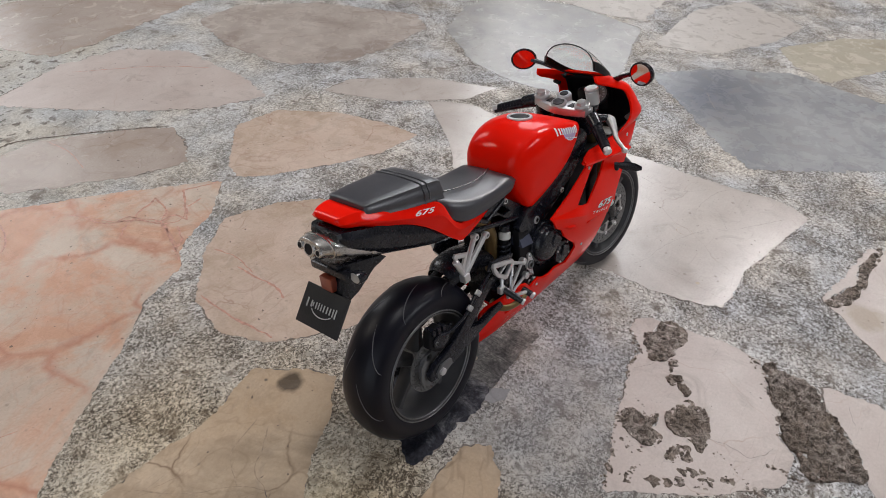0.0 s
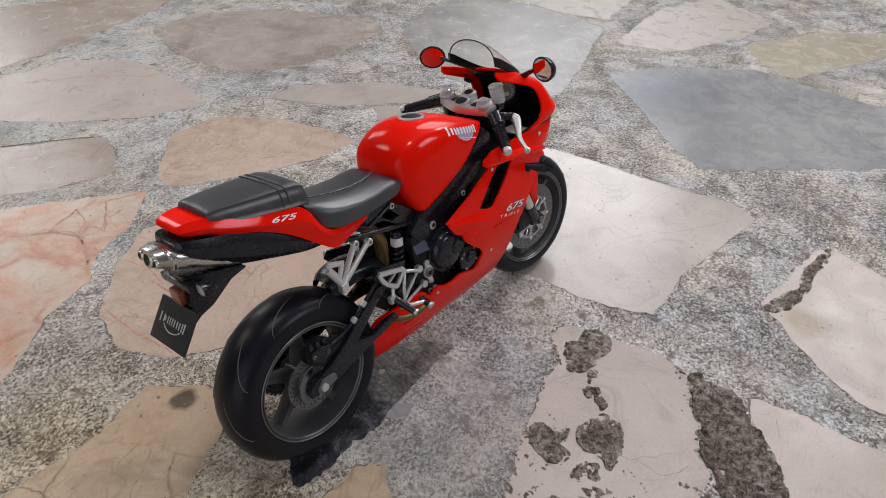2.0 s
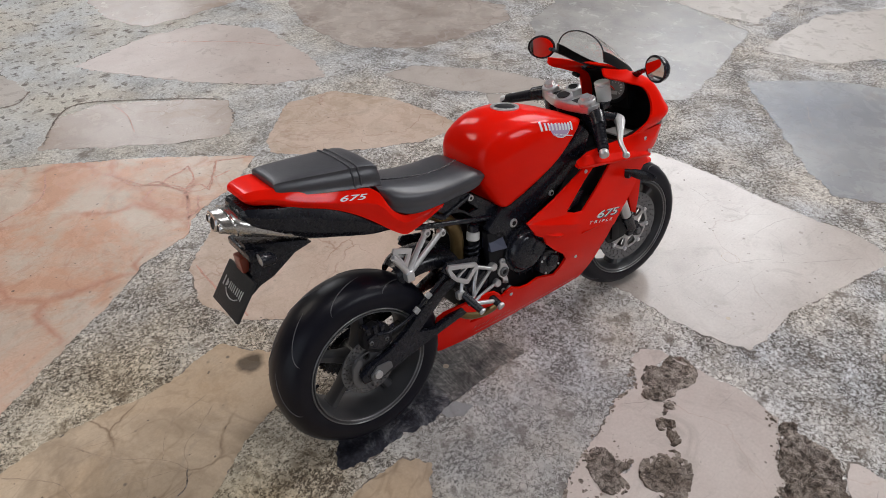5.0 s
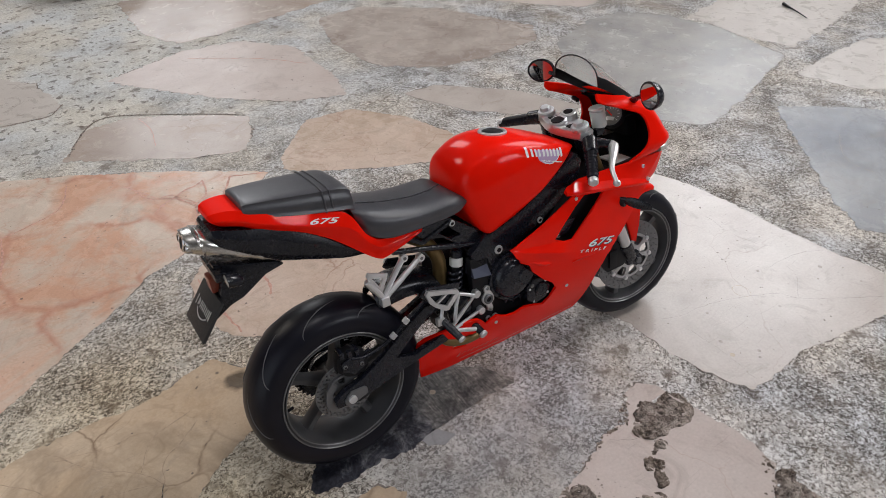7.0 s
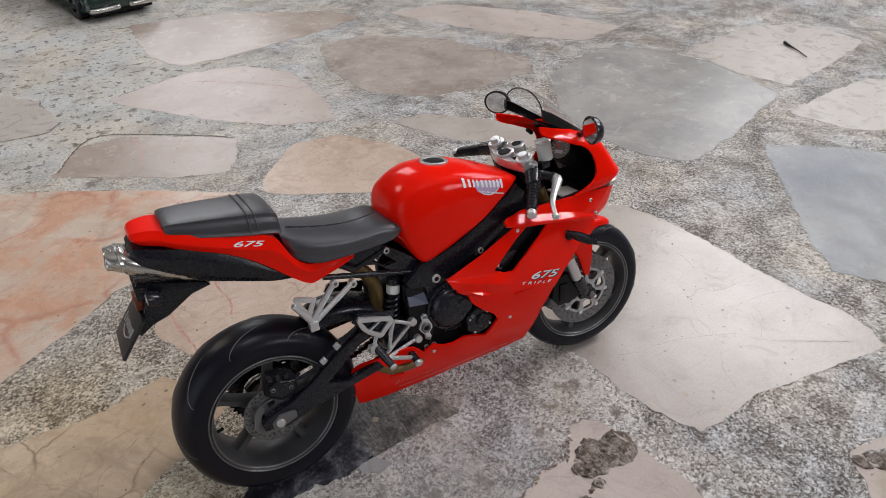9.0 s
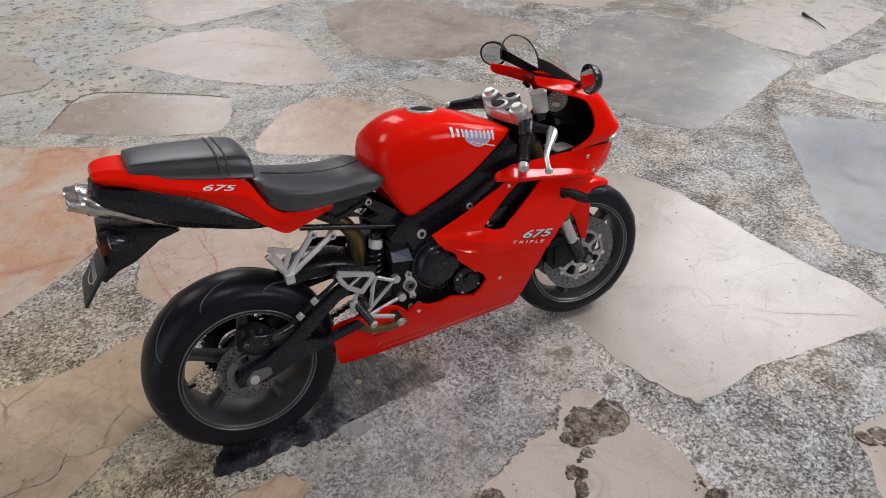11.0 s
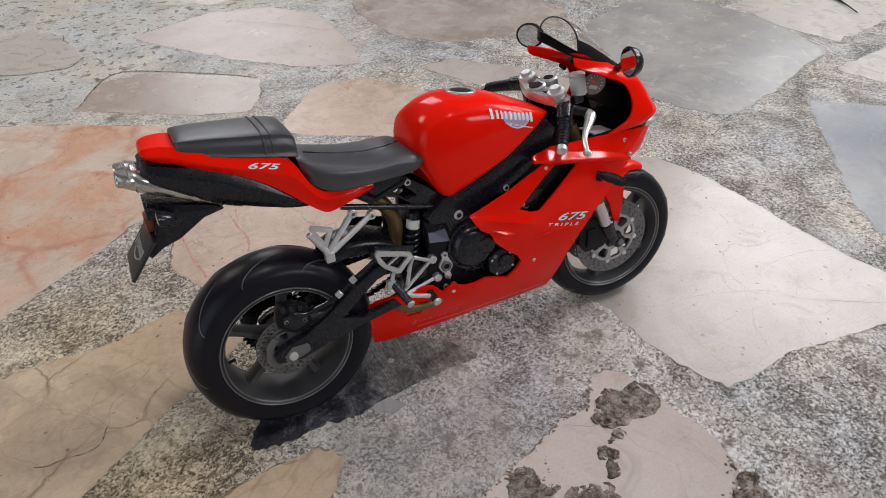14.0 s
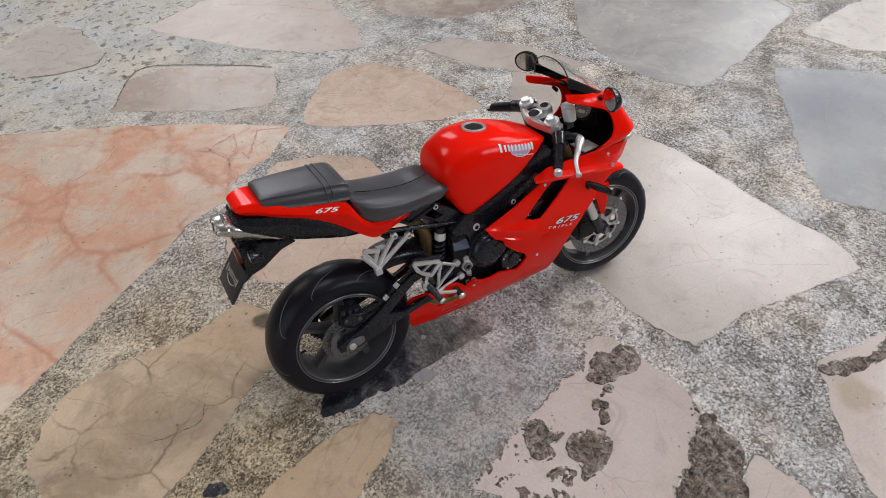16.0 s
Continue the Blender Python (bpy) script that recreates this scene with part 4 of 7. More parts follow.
# crumbled spots strewn along the worn lines of the pitted slab
CRUMBS = random.Random(12)
for line_, count, spread, size in (
        ([(0.0936, -0.0645), (0.0849, -0.0709), (0.0801, -0.0773), (0.0754, -0.0835)], 26, 0.0012, 0.0011),
        ([(0.0558, -0.0601), (0.0578, -0.0672), (0.0632, -0.0724)], 16, 0.0012, 0.0010),
        ([(0.0506, -0.0617), (0.0506, -0.0685), (0.0527, -0.0778), (0.0462, -0.0761)], 34, 0.0022, 0.0014),
        ([(0.0402, -0.0664), (0.0415, -0.0722), (0.0423, -0.0795), (0.0311, -0.0755), (0.0258, -0.0766)], 26, 0.0025, 0.0010),
        ([(0.0413, -0.0923), (0.0458, -0.0961), (0.0459, -0.102), (0.0385, -0.0984)], 30, 0.0024, 0.0015),
        ([(0.049, -0.1041), (0.0538, -0.1102), (0.0532, -0.1161), (0.0536, -0.1204)], 28, 0.0018, 0.0014),
        ([(0.0673, -0.1152), (0.0683, -0.1205), (0.068, -0.1241), (0.069, -0.1303)], 18, 0.0014, 0.0009),
        ([(0.1217, -0.1011), (0.1131, -0.1036), (0.106, -0.1075), (0.093, -0.1128), (0.0848, -0.1181)], 26, 0.0014, 0.0011),
        ([(0.0601, -0.0956), (0.0594, -0.1032), (0.0567, -0.1078)], 8, 0.0020, 0.0007),
        ([(0.0659, -0.0607), (0.0631, -0.0657), (0.0586, -0.0694)], 7, 0.0006, 0.0006),
        ([(0.0190, -0.0715), (0.0319, -0.0672), (0.0440, -0.0630), (0.0608, -0.0585), (0.0799, -0.0520), (0.0901, -0.0519), (0.0995, -0.0425)], 90, 0.0016, 0.0010),
        ([(0.1205, -0.0915), (0.1130, -0.1010), (0.1030, -0.1050), (0.0976, -0.1115), (0.0840, -0.1150)], 40, 0.0020, 0.0010)):
    spots = []
    for k in range(count):
        f = CRUMBS.random() * (len(line_) - 1)
        a, b = Vector(line_[int(f)]), Vector(line_[int(f) + 1])
        c = a.lerp(b, f % 1) + Vector((CRUMBS.gauss(0, spread * 0.5), CRUMBS.gauss(0, spread * 0.5)))
        r = size * (0.35 + 0.9 * CRUMBS.random() ** 2)
        st, tw = 0.6 + 0.9 * CRUMBS.random(), CRUMBS.random() * 3.14
        bm = bmesh.new()
        ring = []
        for i in range(14):
            q = 2 * math.pi * i / 14
            rr = r * (0.75 + 0.7 * noise.noise(Vector((c.x * 900 + math.cos(q), c.y * 900 + math.sin(q), k))))
            u, v = rr * math.cos(q) * st, rr * math.sin(q)
            ring.append(bm.verts.new((c.x + u * math.cos(tw) - v * math.sin(tw), c.y + u * math.sin(tw) + v * math.cos(tw), 0.000135)))
        top = bm.verts.new((c.x, c.y, 0.00026))
        for i in range(14):
            bm.faces.new((ring[i], ring[(i + 1) % 14], top))
        spots.append(bm)
    part("crumbled_spots", merge(*spots), PIT, floor, "brown crumbled spots in a slab", 60, 1.0)
crack([(0.0638, -0.0939), (0.0662, -0.1002), (0.0663, -0.1098), (0.0711, -0.1138), (0.0762, -0.1159)], 0.0007, CRACK, 71)
crack([(0.0791, -0.0544), (0.0844, -0.0585), (0.0907, -0.0609)], 0.0006, CRACK, 72)
crack([(0.1188, -0.1345), (0.1137, -0.1365), (0.1099, -0.1391)], 0.0007, CRACK, 73)
pit([(0.0382 + 0.0013 * math.cos(a), 0.0024 + 0.0013 * math.sin(a)) for a in (0, 0.8, 1.6, 2.4, 3.2, 4.0, 4.8, 5.6)], 91, STAIN, 0.00026, 0.0002, 0.00025, "pale round spot on the slate")
crack([(-0.0863, 0.0181), (-0.082, 0.0162), (-0.0758, 0.0165), (-0.0697, 0.0156), (-0.0649, 0.018), (-0.0622, 0.0233)], 0.0016, PIT, 101)
crack([(-0.0927, 0.0562), (-0.0835, 0.0535), (-0.0742, 0.0507), (-0.0663, 0.0513)], 0.0009, BROWN, 102, label="brown vein in a slab")
crack([(-0.0889, 0.0291), (-0.0817, 0.0304), (-0.0729, 0.0281), (-0.0624, 0.0234)], 0.0009, BROWN, 103, label="brown vein in a slab")
crack([(-0.0622, 0.0233), (-0.059, 0.033), (-0.0525, 0.0368), (-0.043, 0.044)], 0.0014, BROWN, 104, label="brown vein in a slab")
twig = tagged(new("twig", finish("twig", pipe([(0.5487, 0.1856, 0.0016), (0.5453, 0.1780, 0.0014), (0.5414, 0.1678, 0.0013), (0.5336, 0.1529, 0.0012)], [0.0014, 0.0010, 0.0005, 0.0004], 4, 7), MATTE)), "small dark dry twig lying on a pale cream slab", "twig")


def grit():
    """Pale and grey marble chips bedded in the cement between the slabs."""
    rng = np.random.default_rng(5)
    n = 8500
    cx, cy = rng.uniform(-0.16, 0.42, n), rng.uniform(-0.20, 0.36, n)
    keep = np.ones(n, bool)
    for outline, holes in SLABS:
        p = np.array(outline)
        inside = np.zeros(n, bool)
        for (x0, y0), (x1, y1) in zip(p, np.roll(p, -1, 0)):
            crosses = (y0 > cy) != (y1 > cy)
            at = x0 + (cy - y0) * (x1 - x0) / (y1 - y0 if y1 != y0 else 1e-9)
            inside ^= crosses & (cx < at)
        keep &= ~inside
    verts, faces = [], []
    for x, y in zip(cx[keep], cy[keep]):
        r = 0.0007 + 0.0014 * rng.random() ** 1.8
        k0, turn_, m = len(verts), rng.random() * 6.28, 6
        st = 0.7 + 0.6 * rng.random()
        for f, z in ((1.0, -0.0001), (0.78, 0.00007 + 0.00006 * rng.random())):
            for k in range(m):
                a = 2 * math.pi * k / m
                rr = r * f * (0.75 + 0.5 * ((math.sin(k * 12.9 + x * 7000) + 1) / 2))
                u, v = rr * math.cos(a) * st, rr * math.sin(a)
                verts.append((x + u * math.cos(turn_) - v * math.sin(turn_), y + u * math.sin(turn_) + v * math.cos(turn_), z))
        for k in range(m):
            faces.append((k0 + k, k0 + (k + 1) % m, k0 + m + (k + 1) % m, k0 + m + k))
        faces.append(tuple(k0 + m + k for k in range(m)))
    me = bpy.data.meshes.new("grit")
    me.from_pydata(verts, [], faces)
    me.materials.append(GRIT)
    ob = new("grit", me)
    ob.parent = floor
    return tagged(ob, "pale and grey marble chips in the cement", kind="stuff")


grit()

# ---------------------------------------------------------------- the room


def wall(name, along, at, lo, hi, height, thick, opening, label, second=None):
    """A wall along x or y with one or two openings (from, to, sill, head)."""
    shapes, start = [], lo
    for a, b, s, h in sorted(o for o in (opening, second) if o):
        pieces = [(start, a, 0, height), (a, b, h, height)] + ([(a, b, 0, s)] if s > 0.02 else [])
        for u0, u1, z0, z1 in pieces:
            shapes.append(block(u0, u1, at, at + thick, z0, z1, 0) if along == "x" else block(at, at + thick, u0, u1, z0, z1, 0))
        start = b
    shapes.append(block(start, hi, at, at + thick, 0, height, 0) if along == "x" else block(at, at + thick, start, hi, 0, height, 0))
    ob = new(name, finish(name, merge(*shapes), WALL))
    return tagged(ob, label, "wall", kind="structure")


# unseen room; the west doorway and south window are added for fill lamps
wall("wall_north", "x", 3.0, -2.7, 3.2, 3.0, 0.2, (0.3, 1.0, 0.78, 1.92), "plain grey plaster wall with windows", (-1.72, -0.88, 1.73, 2.77))
wall("wall_east", "y", 3.0, -2.7, 3.0, 3.0, 0.2, (0.73, 1.97, 1.06, 2.84), "plain grey plaster wall with windows", (-0.56, 0.28, 1.92, 2.88))
wall("wall_west", "y", -2.7, -2.5, 3.0, 3.0, 0.2, (-2.2, 0.4, 0.0, 2.3), "unseen grey plaster wall with an added doorway for fill light")
wall("wall_south", "x", -2.7, -2.7, 3.2, 3.0, 0.2, (0.72, 1.88, 1.33, 2.17), "unseen grey plaster wall with an added window for fill light")


def window(name, m, w, h, across, up):
    """A painted frame with glazing bars, standing in an opening; m puts its middle, facing along local y."""
    top = tagged(new(name), "white painted window frame with glazing bars", "window", kind="structure")
    rails = [(-w / 2, -w / 2 + 0.04, -h / 2, h / 2), (w / 2 - 0.04, w / 2, -h / 2, h / 2), (-w / 2 + 0.04, w / 2 - 0.04, -h / 2, -h / 2 + 0.04), (-w / 2 + 0.04, w / 2 - 0.04, h / 2 - 0.04, h / 2)]
    for x0, x1, z0, z1 in rails:
        part("window_frame", moved(block(x0, x1, -0.02, 0.02, z0, z1, 0.004), m), FRAME, top, scale=1.0)
    for k in range(1, across):
        x = -w / 2 + w * k / across
        part("glazing_bar", moved(block(x - 0.014, x + 0.014, -0.015, 0.015, -h / 2 + 0.04, h / 2 - 0.04, 0.003), m), FRAME, top, scale=1.0)
    for k in range(1, up):
        z = -h / 2 + h * k / up
        part("glazing_bar", moved(block(-w / 2 + 0.04, w / 2 - 0.04, -0.012, 0.012, z - 0.012, z + 0.012, 0.003), m), FRAME, top, scale=1.0)


window("window_1", pose(0.65, 2.90, 1.35), 0.70, 1.14, 2, 3)
window("window_2", pose(-1.30, 2.90, 2.25), 0.84, 1.04, 3, 3)
window("window_3", pose(2.90, 1.35, 1.95, 0, 0, 90), 1.24, 1.78, 2, 2)
window("window_4", pose(2.90, -0.14, 2.40, 0, 0, 90), 0.84, 0.96, 2, 2)
window("window_fill", pose(1.30, -2.40, 1.75), 1.16, 0.84, 3, 2)
pieces = [block(-2.7, -0.10, -2.7, 3.2, 3.0, 3.15, 0), block(0.30, 3.2, -2.7, 3.2, 3.0, 3.15, 0), block(-0.10, 0.30, -2.7, -0.23, 3.0, 3.15, 0), block(-0.10, 0.30, 0.07, 3.2, 3.0, 3.15, 0)]
ceil = tagged(new("ceiling", finish("ceiling", merge(*pieces), CEIL)), "plain white plaster ceiling with a skylight", "ceiling", kind="structure")

# ---------------------------------------------------------------- the toy motorcycle (millimetres: x ahead, y left, z up)
from mathutils.bvhtree import BVHTree

bike = tagged(new("toy_motorcycle"), "red and black die-cast sports motorcycle model leaning on its side stand", "toy motorcycle")
bike.matrix_world = pose(-0.0003, -0.0010, 0.0003, -11.5, 0, -2.25)

REAR, FRONT = Vector((0, 0, 31.8)), Vector((136.0, 0, 29.3))
R_REAR, R_FRONT = 31.8, 29.3
HEAD = Vector((108, 0, 96))
STEER = Matrix.Translation(HEAD) @ Matrix.Rotation(radians(-6.0), 4, Vector((-24, 0, 60)).normalized()) @ Matrix.Translation(-HEAD)
BARS = Matrix.Translation((1.5, 1.8, -1.2)) @ STEER


def tipped(bm):
    """Sets the upper cowl and screen over to the left, as they sit on the model."""
    for v in bm.verts:
        v.co.y += 2.2 * min(1.3, max(0.0, (v.co.z - 78) / 22))
    return bm


def bolt(parent, p, r, d=(0, -1, 0), h=0.9, mat=None, name="bolt", label="silver screw"):
    p, d = Vector(p), Vector(d).normalized()
    ob = part(name, barrel(p - d * 0.6, p + d * h, r, steps=14, bevel=0.2), mat or SILVER, parent, label)
    if parent is bike:
        part("screw_socket", barrel(p + d * (h - 0.2), p + d * (h + 0.04), r * 0.55, steps=6), MATTE, ob)
    return ob


def tyre(name, r, w, bead, sipes, parent, centre, m=None):
    """A slick tyre with a round crown and curved grooves, laid on as paler strips."""
    na, nb = 160, 40
    rows = []
    for i in range(na):
        a = 2 * math.pi * i / na
        row = []
        for j in range(nb):
            s = -1 + 2 * j / (nb - 1)
            c = abs(s)
            y = math.copysign(np.interp(c, (0, .14, .28, .42, .54, .64, .74, .86, .95, 1), (0, .27, .53, .76, .91, .985, 1, .985, .95, .88)) * w, s)
            rad = r - (r - bead) * np.interp(c, (0, .14, .28, .42, .54, .64, .74, .86, .95, 1), (0, .025, .095, .215, .36, .50, .65, .84, .97, 1.0))
            row.append((rad * math.cos(a), y, rad * math.sin(a)))
        rows.append(row)
    bm = bmesh.new()
    vs = [[bm.verts.new(q) for q in row] for row in rows]
    for i in range(na):
        p, q = vs[i], vs[(i + 1) % na]
        for j in range(nb - 1):
            bm.faces.new((p[j], p[j + 1], q[j + 1], q[j]))
        bm.faces.new((p[nb - 1], p[0], q[0], q[nb - 1]))
    bm.transform(Matrix.Translation(centre))
    if m:
        bm.transform(m)
    ob = part(name, bm, RUBBER, parent, "black rubber tyre with curved grooves", 50)
    for k in range(2 * sipes):
        side, line = (1 if k % 2 else -1), []
        for q in range(9):
            g = q / 8
            c = 0.10 + 0.50 * g
            a = 2 * math.pi * (k / 2) / sipes + 0.52 * (1 - (1 - g) ** 1.9)
            y = side * np.interp(c, (0, .14, .28, .42, .54, .64, .74), (0, .27, .53, .76, .91, .985, 1)) * w
            rad = r + 0.02 - (r - bead) * np.interp(c, (0, .14, .28, .42, .54, .64, .74), (0, .025, .095, .215, .36, .50, .65))
            line.append((rad * math.cos(a), y, rad * math.sin(a)))
        strip = pipe(line, [0.05, 0.16, 0.2, 0.2, 0.2, 0.2, 0.2, 0.14, 0.05], 2, 6)
        strip.transform(Matrix.Translation(centre))
        if m:
            strip.transform(m)
        part("groove", strip, GROOVE_GLINT, ob)
    return ob


def disc(y, r_in, r_out, thick, holes_rings, centre, m):
    holes = [ring_of(40, r_in)]
    for n, rr, hr, ph in holes_rings:
        for k in range(n):
            a = ph + 2 * math.pi * k / n
            holes.append(ring_of(8, hr, 0, rr * math.cos(a), rr * math.sin(a)))
    bm = slab(ring_of(72, r_out), y, y + thick, holes, 0)
    bm.transform(Matrix.Translation(centre))
    if m:
        bm.transform(m)
    return bm


def wheel(name, centre, r, w, bead, phase, m, label, sipes, disc_r, disc_sides, hub_r):
    top = new(name)
    top.parent = bike
    tagged(top, label)
    tyre("tyre", r, w, bead + 0.2, sipes, top, centre, m)
    T = (m or Matrix()) @ Matrix.Translation(centre)
    wl = w * 0.90
    prof = [(bead - 2.6, 0), (bead - 2.4, -wl * 0.55), (bead - 1.3, -wl * 0.82), (bead - 1.2, -wl * 0.98), (bead - 0.75, -wl * 1.02), (bead - 0.6, -wl * 0.97), (bead - 0.15, -wl * 0.99), (bead + 0.25, -wl * 1.06), (bead + 0.7, -wl * 0.98), (bead + 0.7, 0),
            (bead + 0.7, wl * 0.98), (bead + 0.25, wl * 1.06), (bead - 0.15, wl * 0.99), (bead - 0.6, wl * 0.97), (bead - 0.75, wl * 1.02), (bead - 1.2, wl * 0.98), (bead - 1.3, wl * 0.82), (bead - 2.4, wl * 0.55)]
    rim = part("rim", moved(turn(prof, 96), T), RIM, top, "dark grey cast rim", 40)
    for sy in (-1, 1):
        for rr, yy in ((bead + 0.1, 1.07), (bead - 1.0, 1.03)):
            part("rim_lip", moved(turn([(rr + 0.22 * math.cos(q), sy * wl * yy + 0.22 * math.sin(q)) for q in (0, 1.05, 2.1, 3.14, 4.2, 5.25)], 96), T), LIP, rim, "bright rim lip")
    for k in range(5):
        a = phase + 2 * math.pi * k / 5
        rows = []
        for f, half, depth in ((0.20, 2.6, 3.6), (0.42, 1.9, 3.1), (0.7, 1.55, 2.8), (0.9, 1.75, 3.0), (1.0, 2.5, 3.2)):
            rr = f * (bead - 1.6)
            ring = [(-half, -depth * 0.55), (-half * 0.55, -depth), (half * 0.55, -depth), (half, -depth * 0.55), (half, depth * 0.55), (half * 0.55, depth), (-half * 0.55, depth), (-half, depth * 0.55)]
            rows.append([(rr * math.cos(a) - u * math.sin(a), v, rr * math.sin(a) + u * math.cos(a)) for u, v in ring])
        part("spoke", moved(smooth_skin(rows, 3, 1), T), RIM, rim, sharp=50)
    part("hub", moved(turn([(1.0, -w * 0.75), (hub_r * 0.7, -w * 0.75), (hub_r, -w * 0.55), (hub_r, w * 0.55), (hub_r * 0.7, w * 0.75), (1.0, w * 0.75)], 32), T), RIM, rim)
    a = phase + math.pi / 5 * 3.05
    part("valve", moved(barrel((math.cos(a) * (bead - 5), -1, math.sin(a) * (bead - 5)), (math.cos(a) * (bead - 2), -1, math.sin(a) * (bead - 2)), 0.55, bevel=0.15), T), BLACK, rim)
    for s in disc_sides:
        y = s * w * 0.84
        d = part("brake_disc", disc(y, disc_r * 0.64, disc_r, 0.55, [(30, disc_r * 0.93, 0.42, 0), (30, disc_r * 0.84, 0.42, 0.1), (30, disc_r * 0.75, 0.42, 0.05)], (0, 0, 0), T), DISC, top, "drilled steel brake disc")
        n, r_c = (8, disc_r * 0.66) if disc_r > 14 else (5, disc_r * 0.62)
        slots = []
        for k in range(n):
            b = phase + 0.3 + 2 * math.pi * k / n
            loop = [(r_c * q * math.cos(b + u), r_c * q * math.sin(b + u)) for q, u in ((0.52, -0.2), (0.6, -0.26), (0.82, -0.27), (0.9, -0.18), (0.9, 0.18), (0.82, 0.27), (0.6, 0.26), (0.52, 0.2))]
            slots.append(loop)
        carrier_ = part("disc_carrier", moved(slab(ring_of(56, r_c), y - 0.5 + 0.25 * s, y + 0.7 + 0.25 * s, slots + [ring_of(20, r_c * 0.24)], 0.12), T), CARRIER if disc_r > 14 else LIP, d, "silver slotted disc carrier" if disc_r > 14 else "grey slotted disc carrier")
        for k in range(n):
            b = phase + 0.3 + 2 * math.pi * (k + 0.5) / n
            c = Vector((r_c * math.cos(b), y + s * 0.3, r_c * math.sin(b)))
            part("rivet", moved(barrel(c, c + Vector((0, s * 1.0, 0)), 0.95, steps=12, bevel=0.2), T), SILVER if disc_r > 14 else LIP, carrier_)
    return top


rear = wheel("rear_wheel", REAR, R_REAR, 9.4, 21.9, radians(80), None, "grey five-spoke wheel with a fat black tyre", 9, 10.5, (-1,), 5.0)
front = wheel("front_wheel", FRONT, R_FRONT, 6.2, 22.0, radians(40), STEER, "grey five-spoke wheel with a black tyre", 9, 16.0, (-1, 1), 3.6)

# ---- swinging arm, chain, rear brake
arm_shape = [(-5, 29.5), (-5.5, 32.5), (-2, 34.8), (6, 37.0), (14, 41.6), (24, 48.6), (32, 53.2), (41, 53.8), (49, 50), (54, 44), (54, 37), (47, 35), (38, 35.6), (26, 33.6), (13, 31.0), (3, 28.4)]
arm_hole = [(19, 38.6), (26, 44.0), (32.5, 48.6), (37.5, 50.0), (41, 47.2), (42, 41.4), (34, 38.2), (26, 36.4)]
swing = part("swinging_arm", slab(arm_shape, -12.8, -10.2, [arm_hole], 0.6), BLACK, bike, "black swinging arm")
part("swinging_arm", slab(arm_shape, 10.2, 12.8, [arm_hole], 0.6), BLACK, bike, "black swinging arm")
part("arm_bridge", block(43, 53, -11, 11, 38, 50, 1.2), BLACK, bike)
part("axle_plate", slab([(-2.4, 30.2), (-2.4, 31.9), (0.3, 34.3), (5.4, 34.0), (6.1, 33.2), (6.1, 31.2), (0.6, 29.4), (-1.4, 29.4)], -13.6, -12.7, [], 0.2), DISC, swing, "dull silver axle plate")
bolt(swing, (0.2, -13.5, 31.6), 1.5, h=1.0, name="axle_nut", label="silver axle nut")
part("sprocket", slab([((11.6 + (0.9 if k % 2 else -0.3)) * math.cos(2 * math.pi * k / 76), (11.6 + (0.9 if k % 2 else -0.3)) * math.sin(2 * math.pi * k / 76) + 31.8) for k in range(76)], 8.6, 9.6,
                      [ring_of(24, 6.6, 0, 0, 31.8)], 0), BLACK, bike, "black toothed chain wheel")
links = []
for z0, z1 in ((44.4, 47.5), (19.4, 36.5)):
    for k in range(24):
        f = k / 23
        links.append(moved(block(-1.4, 1.4, -1.0, 1.0, -0.8, 0.8, 0.25), Matrix.Translation((1 + 53 * f, 9.2, z0 + (z1 - z0) * f))))
part("chain", merge(*links), BLACK, bike, "black drive chain")
part("rear_caliper", slab([(-2.0, 42.0), (-1.6, 46.6), (-0.6, 48.7), (4.2, 49.1), (8.6, 46.2), (9.2, 40.4), (7.4, 38.4), (3.1, 37.9), (0.4, 39.4)], -11.4, -7.6, [], 0.8), MATTE, bike, "black brake caliper")
cover = part("caliper_cover", slab([(-0.6, 42.2), (-0.4, 45.4), (3.6, 46.6), (7.4, 44.8), (7.6, 41.2), (3.4, 39.6)], -12.3, -11.2, [], 0.35), BLACK, bike, "black caliper cover")
for k in range(3):
    part("caliper_fin", block(-0.4 + 2.7 * k, 1.1 + 2.7 * k, -12.2, -8.0, 47.0 - 0.7 * k, 49.6 - 0.7 * k, 0.3), BLACK, cover)
part("bleed_nipple", barrel((8.2, -10.8, 44.6), (10.6, -10.8, 45.6), 0.7, steps=10), BLACK, cover)
for x, z in ((0.6, 43.8), (6.4, 42.6)):
    bolt(bike, (x, -12.2, z), 0.75, h=0.5, mat=DISC, name="caliper_bolt", label="dull caliper bolt")
part("caliper_bracket", slab([(-8, 31), (-7, 36), (-4.5, 38.5), (-3, 37), (-5, 34), (-5.2, 31), (-3, 27.6), (-4.2, 26.2), (-7, 28)], -10.6, -9.6, [], 0.2), DISC, bike, "dull silver brake bracket")
hose = part("brake_hose", pipe([(3.4, -12, 45.5), (7, -12.8, 44.9), (10.2, -13.2, 45.4), (14.5, -13.5, 46.6), (19.1, -13.7, 48.8), (24.1, -13.8, 52.3), (30.3, -13.6, 55.6), (36, -12, 58.0)], 0.62), BLACK, bike)
for x, z in ((18.6, 48.6), (24.0, 52.2)):
    part("hose_clamp", barrel((x - 0.9, -13.7, z - 0.6), (x + 0.9, -13.8, z + 0.6), 1.15, steps=10, bevel=0.2), SILVER, hose, "silver hose clamp")

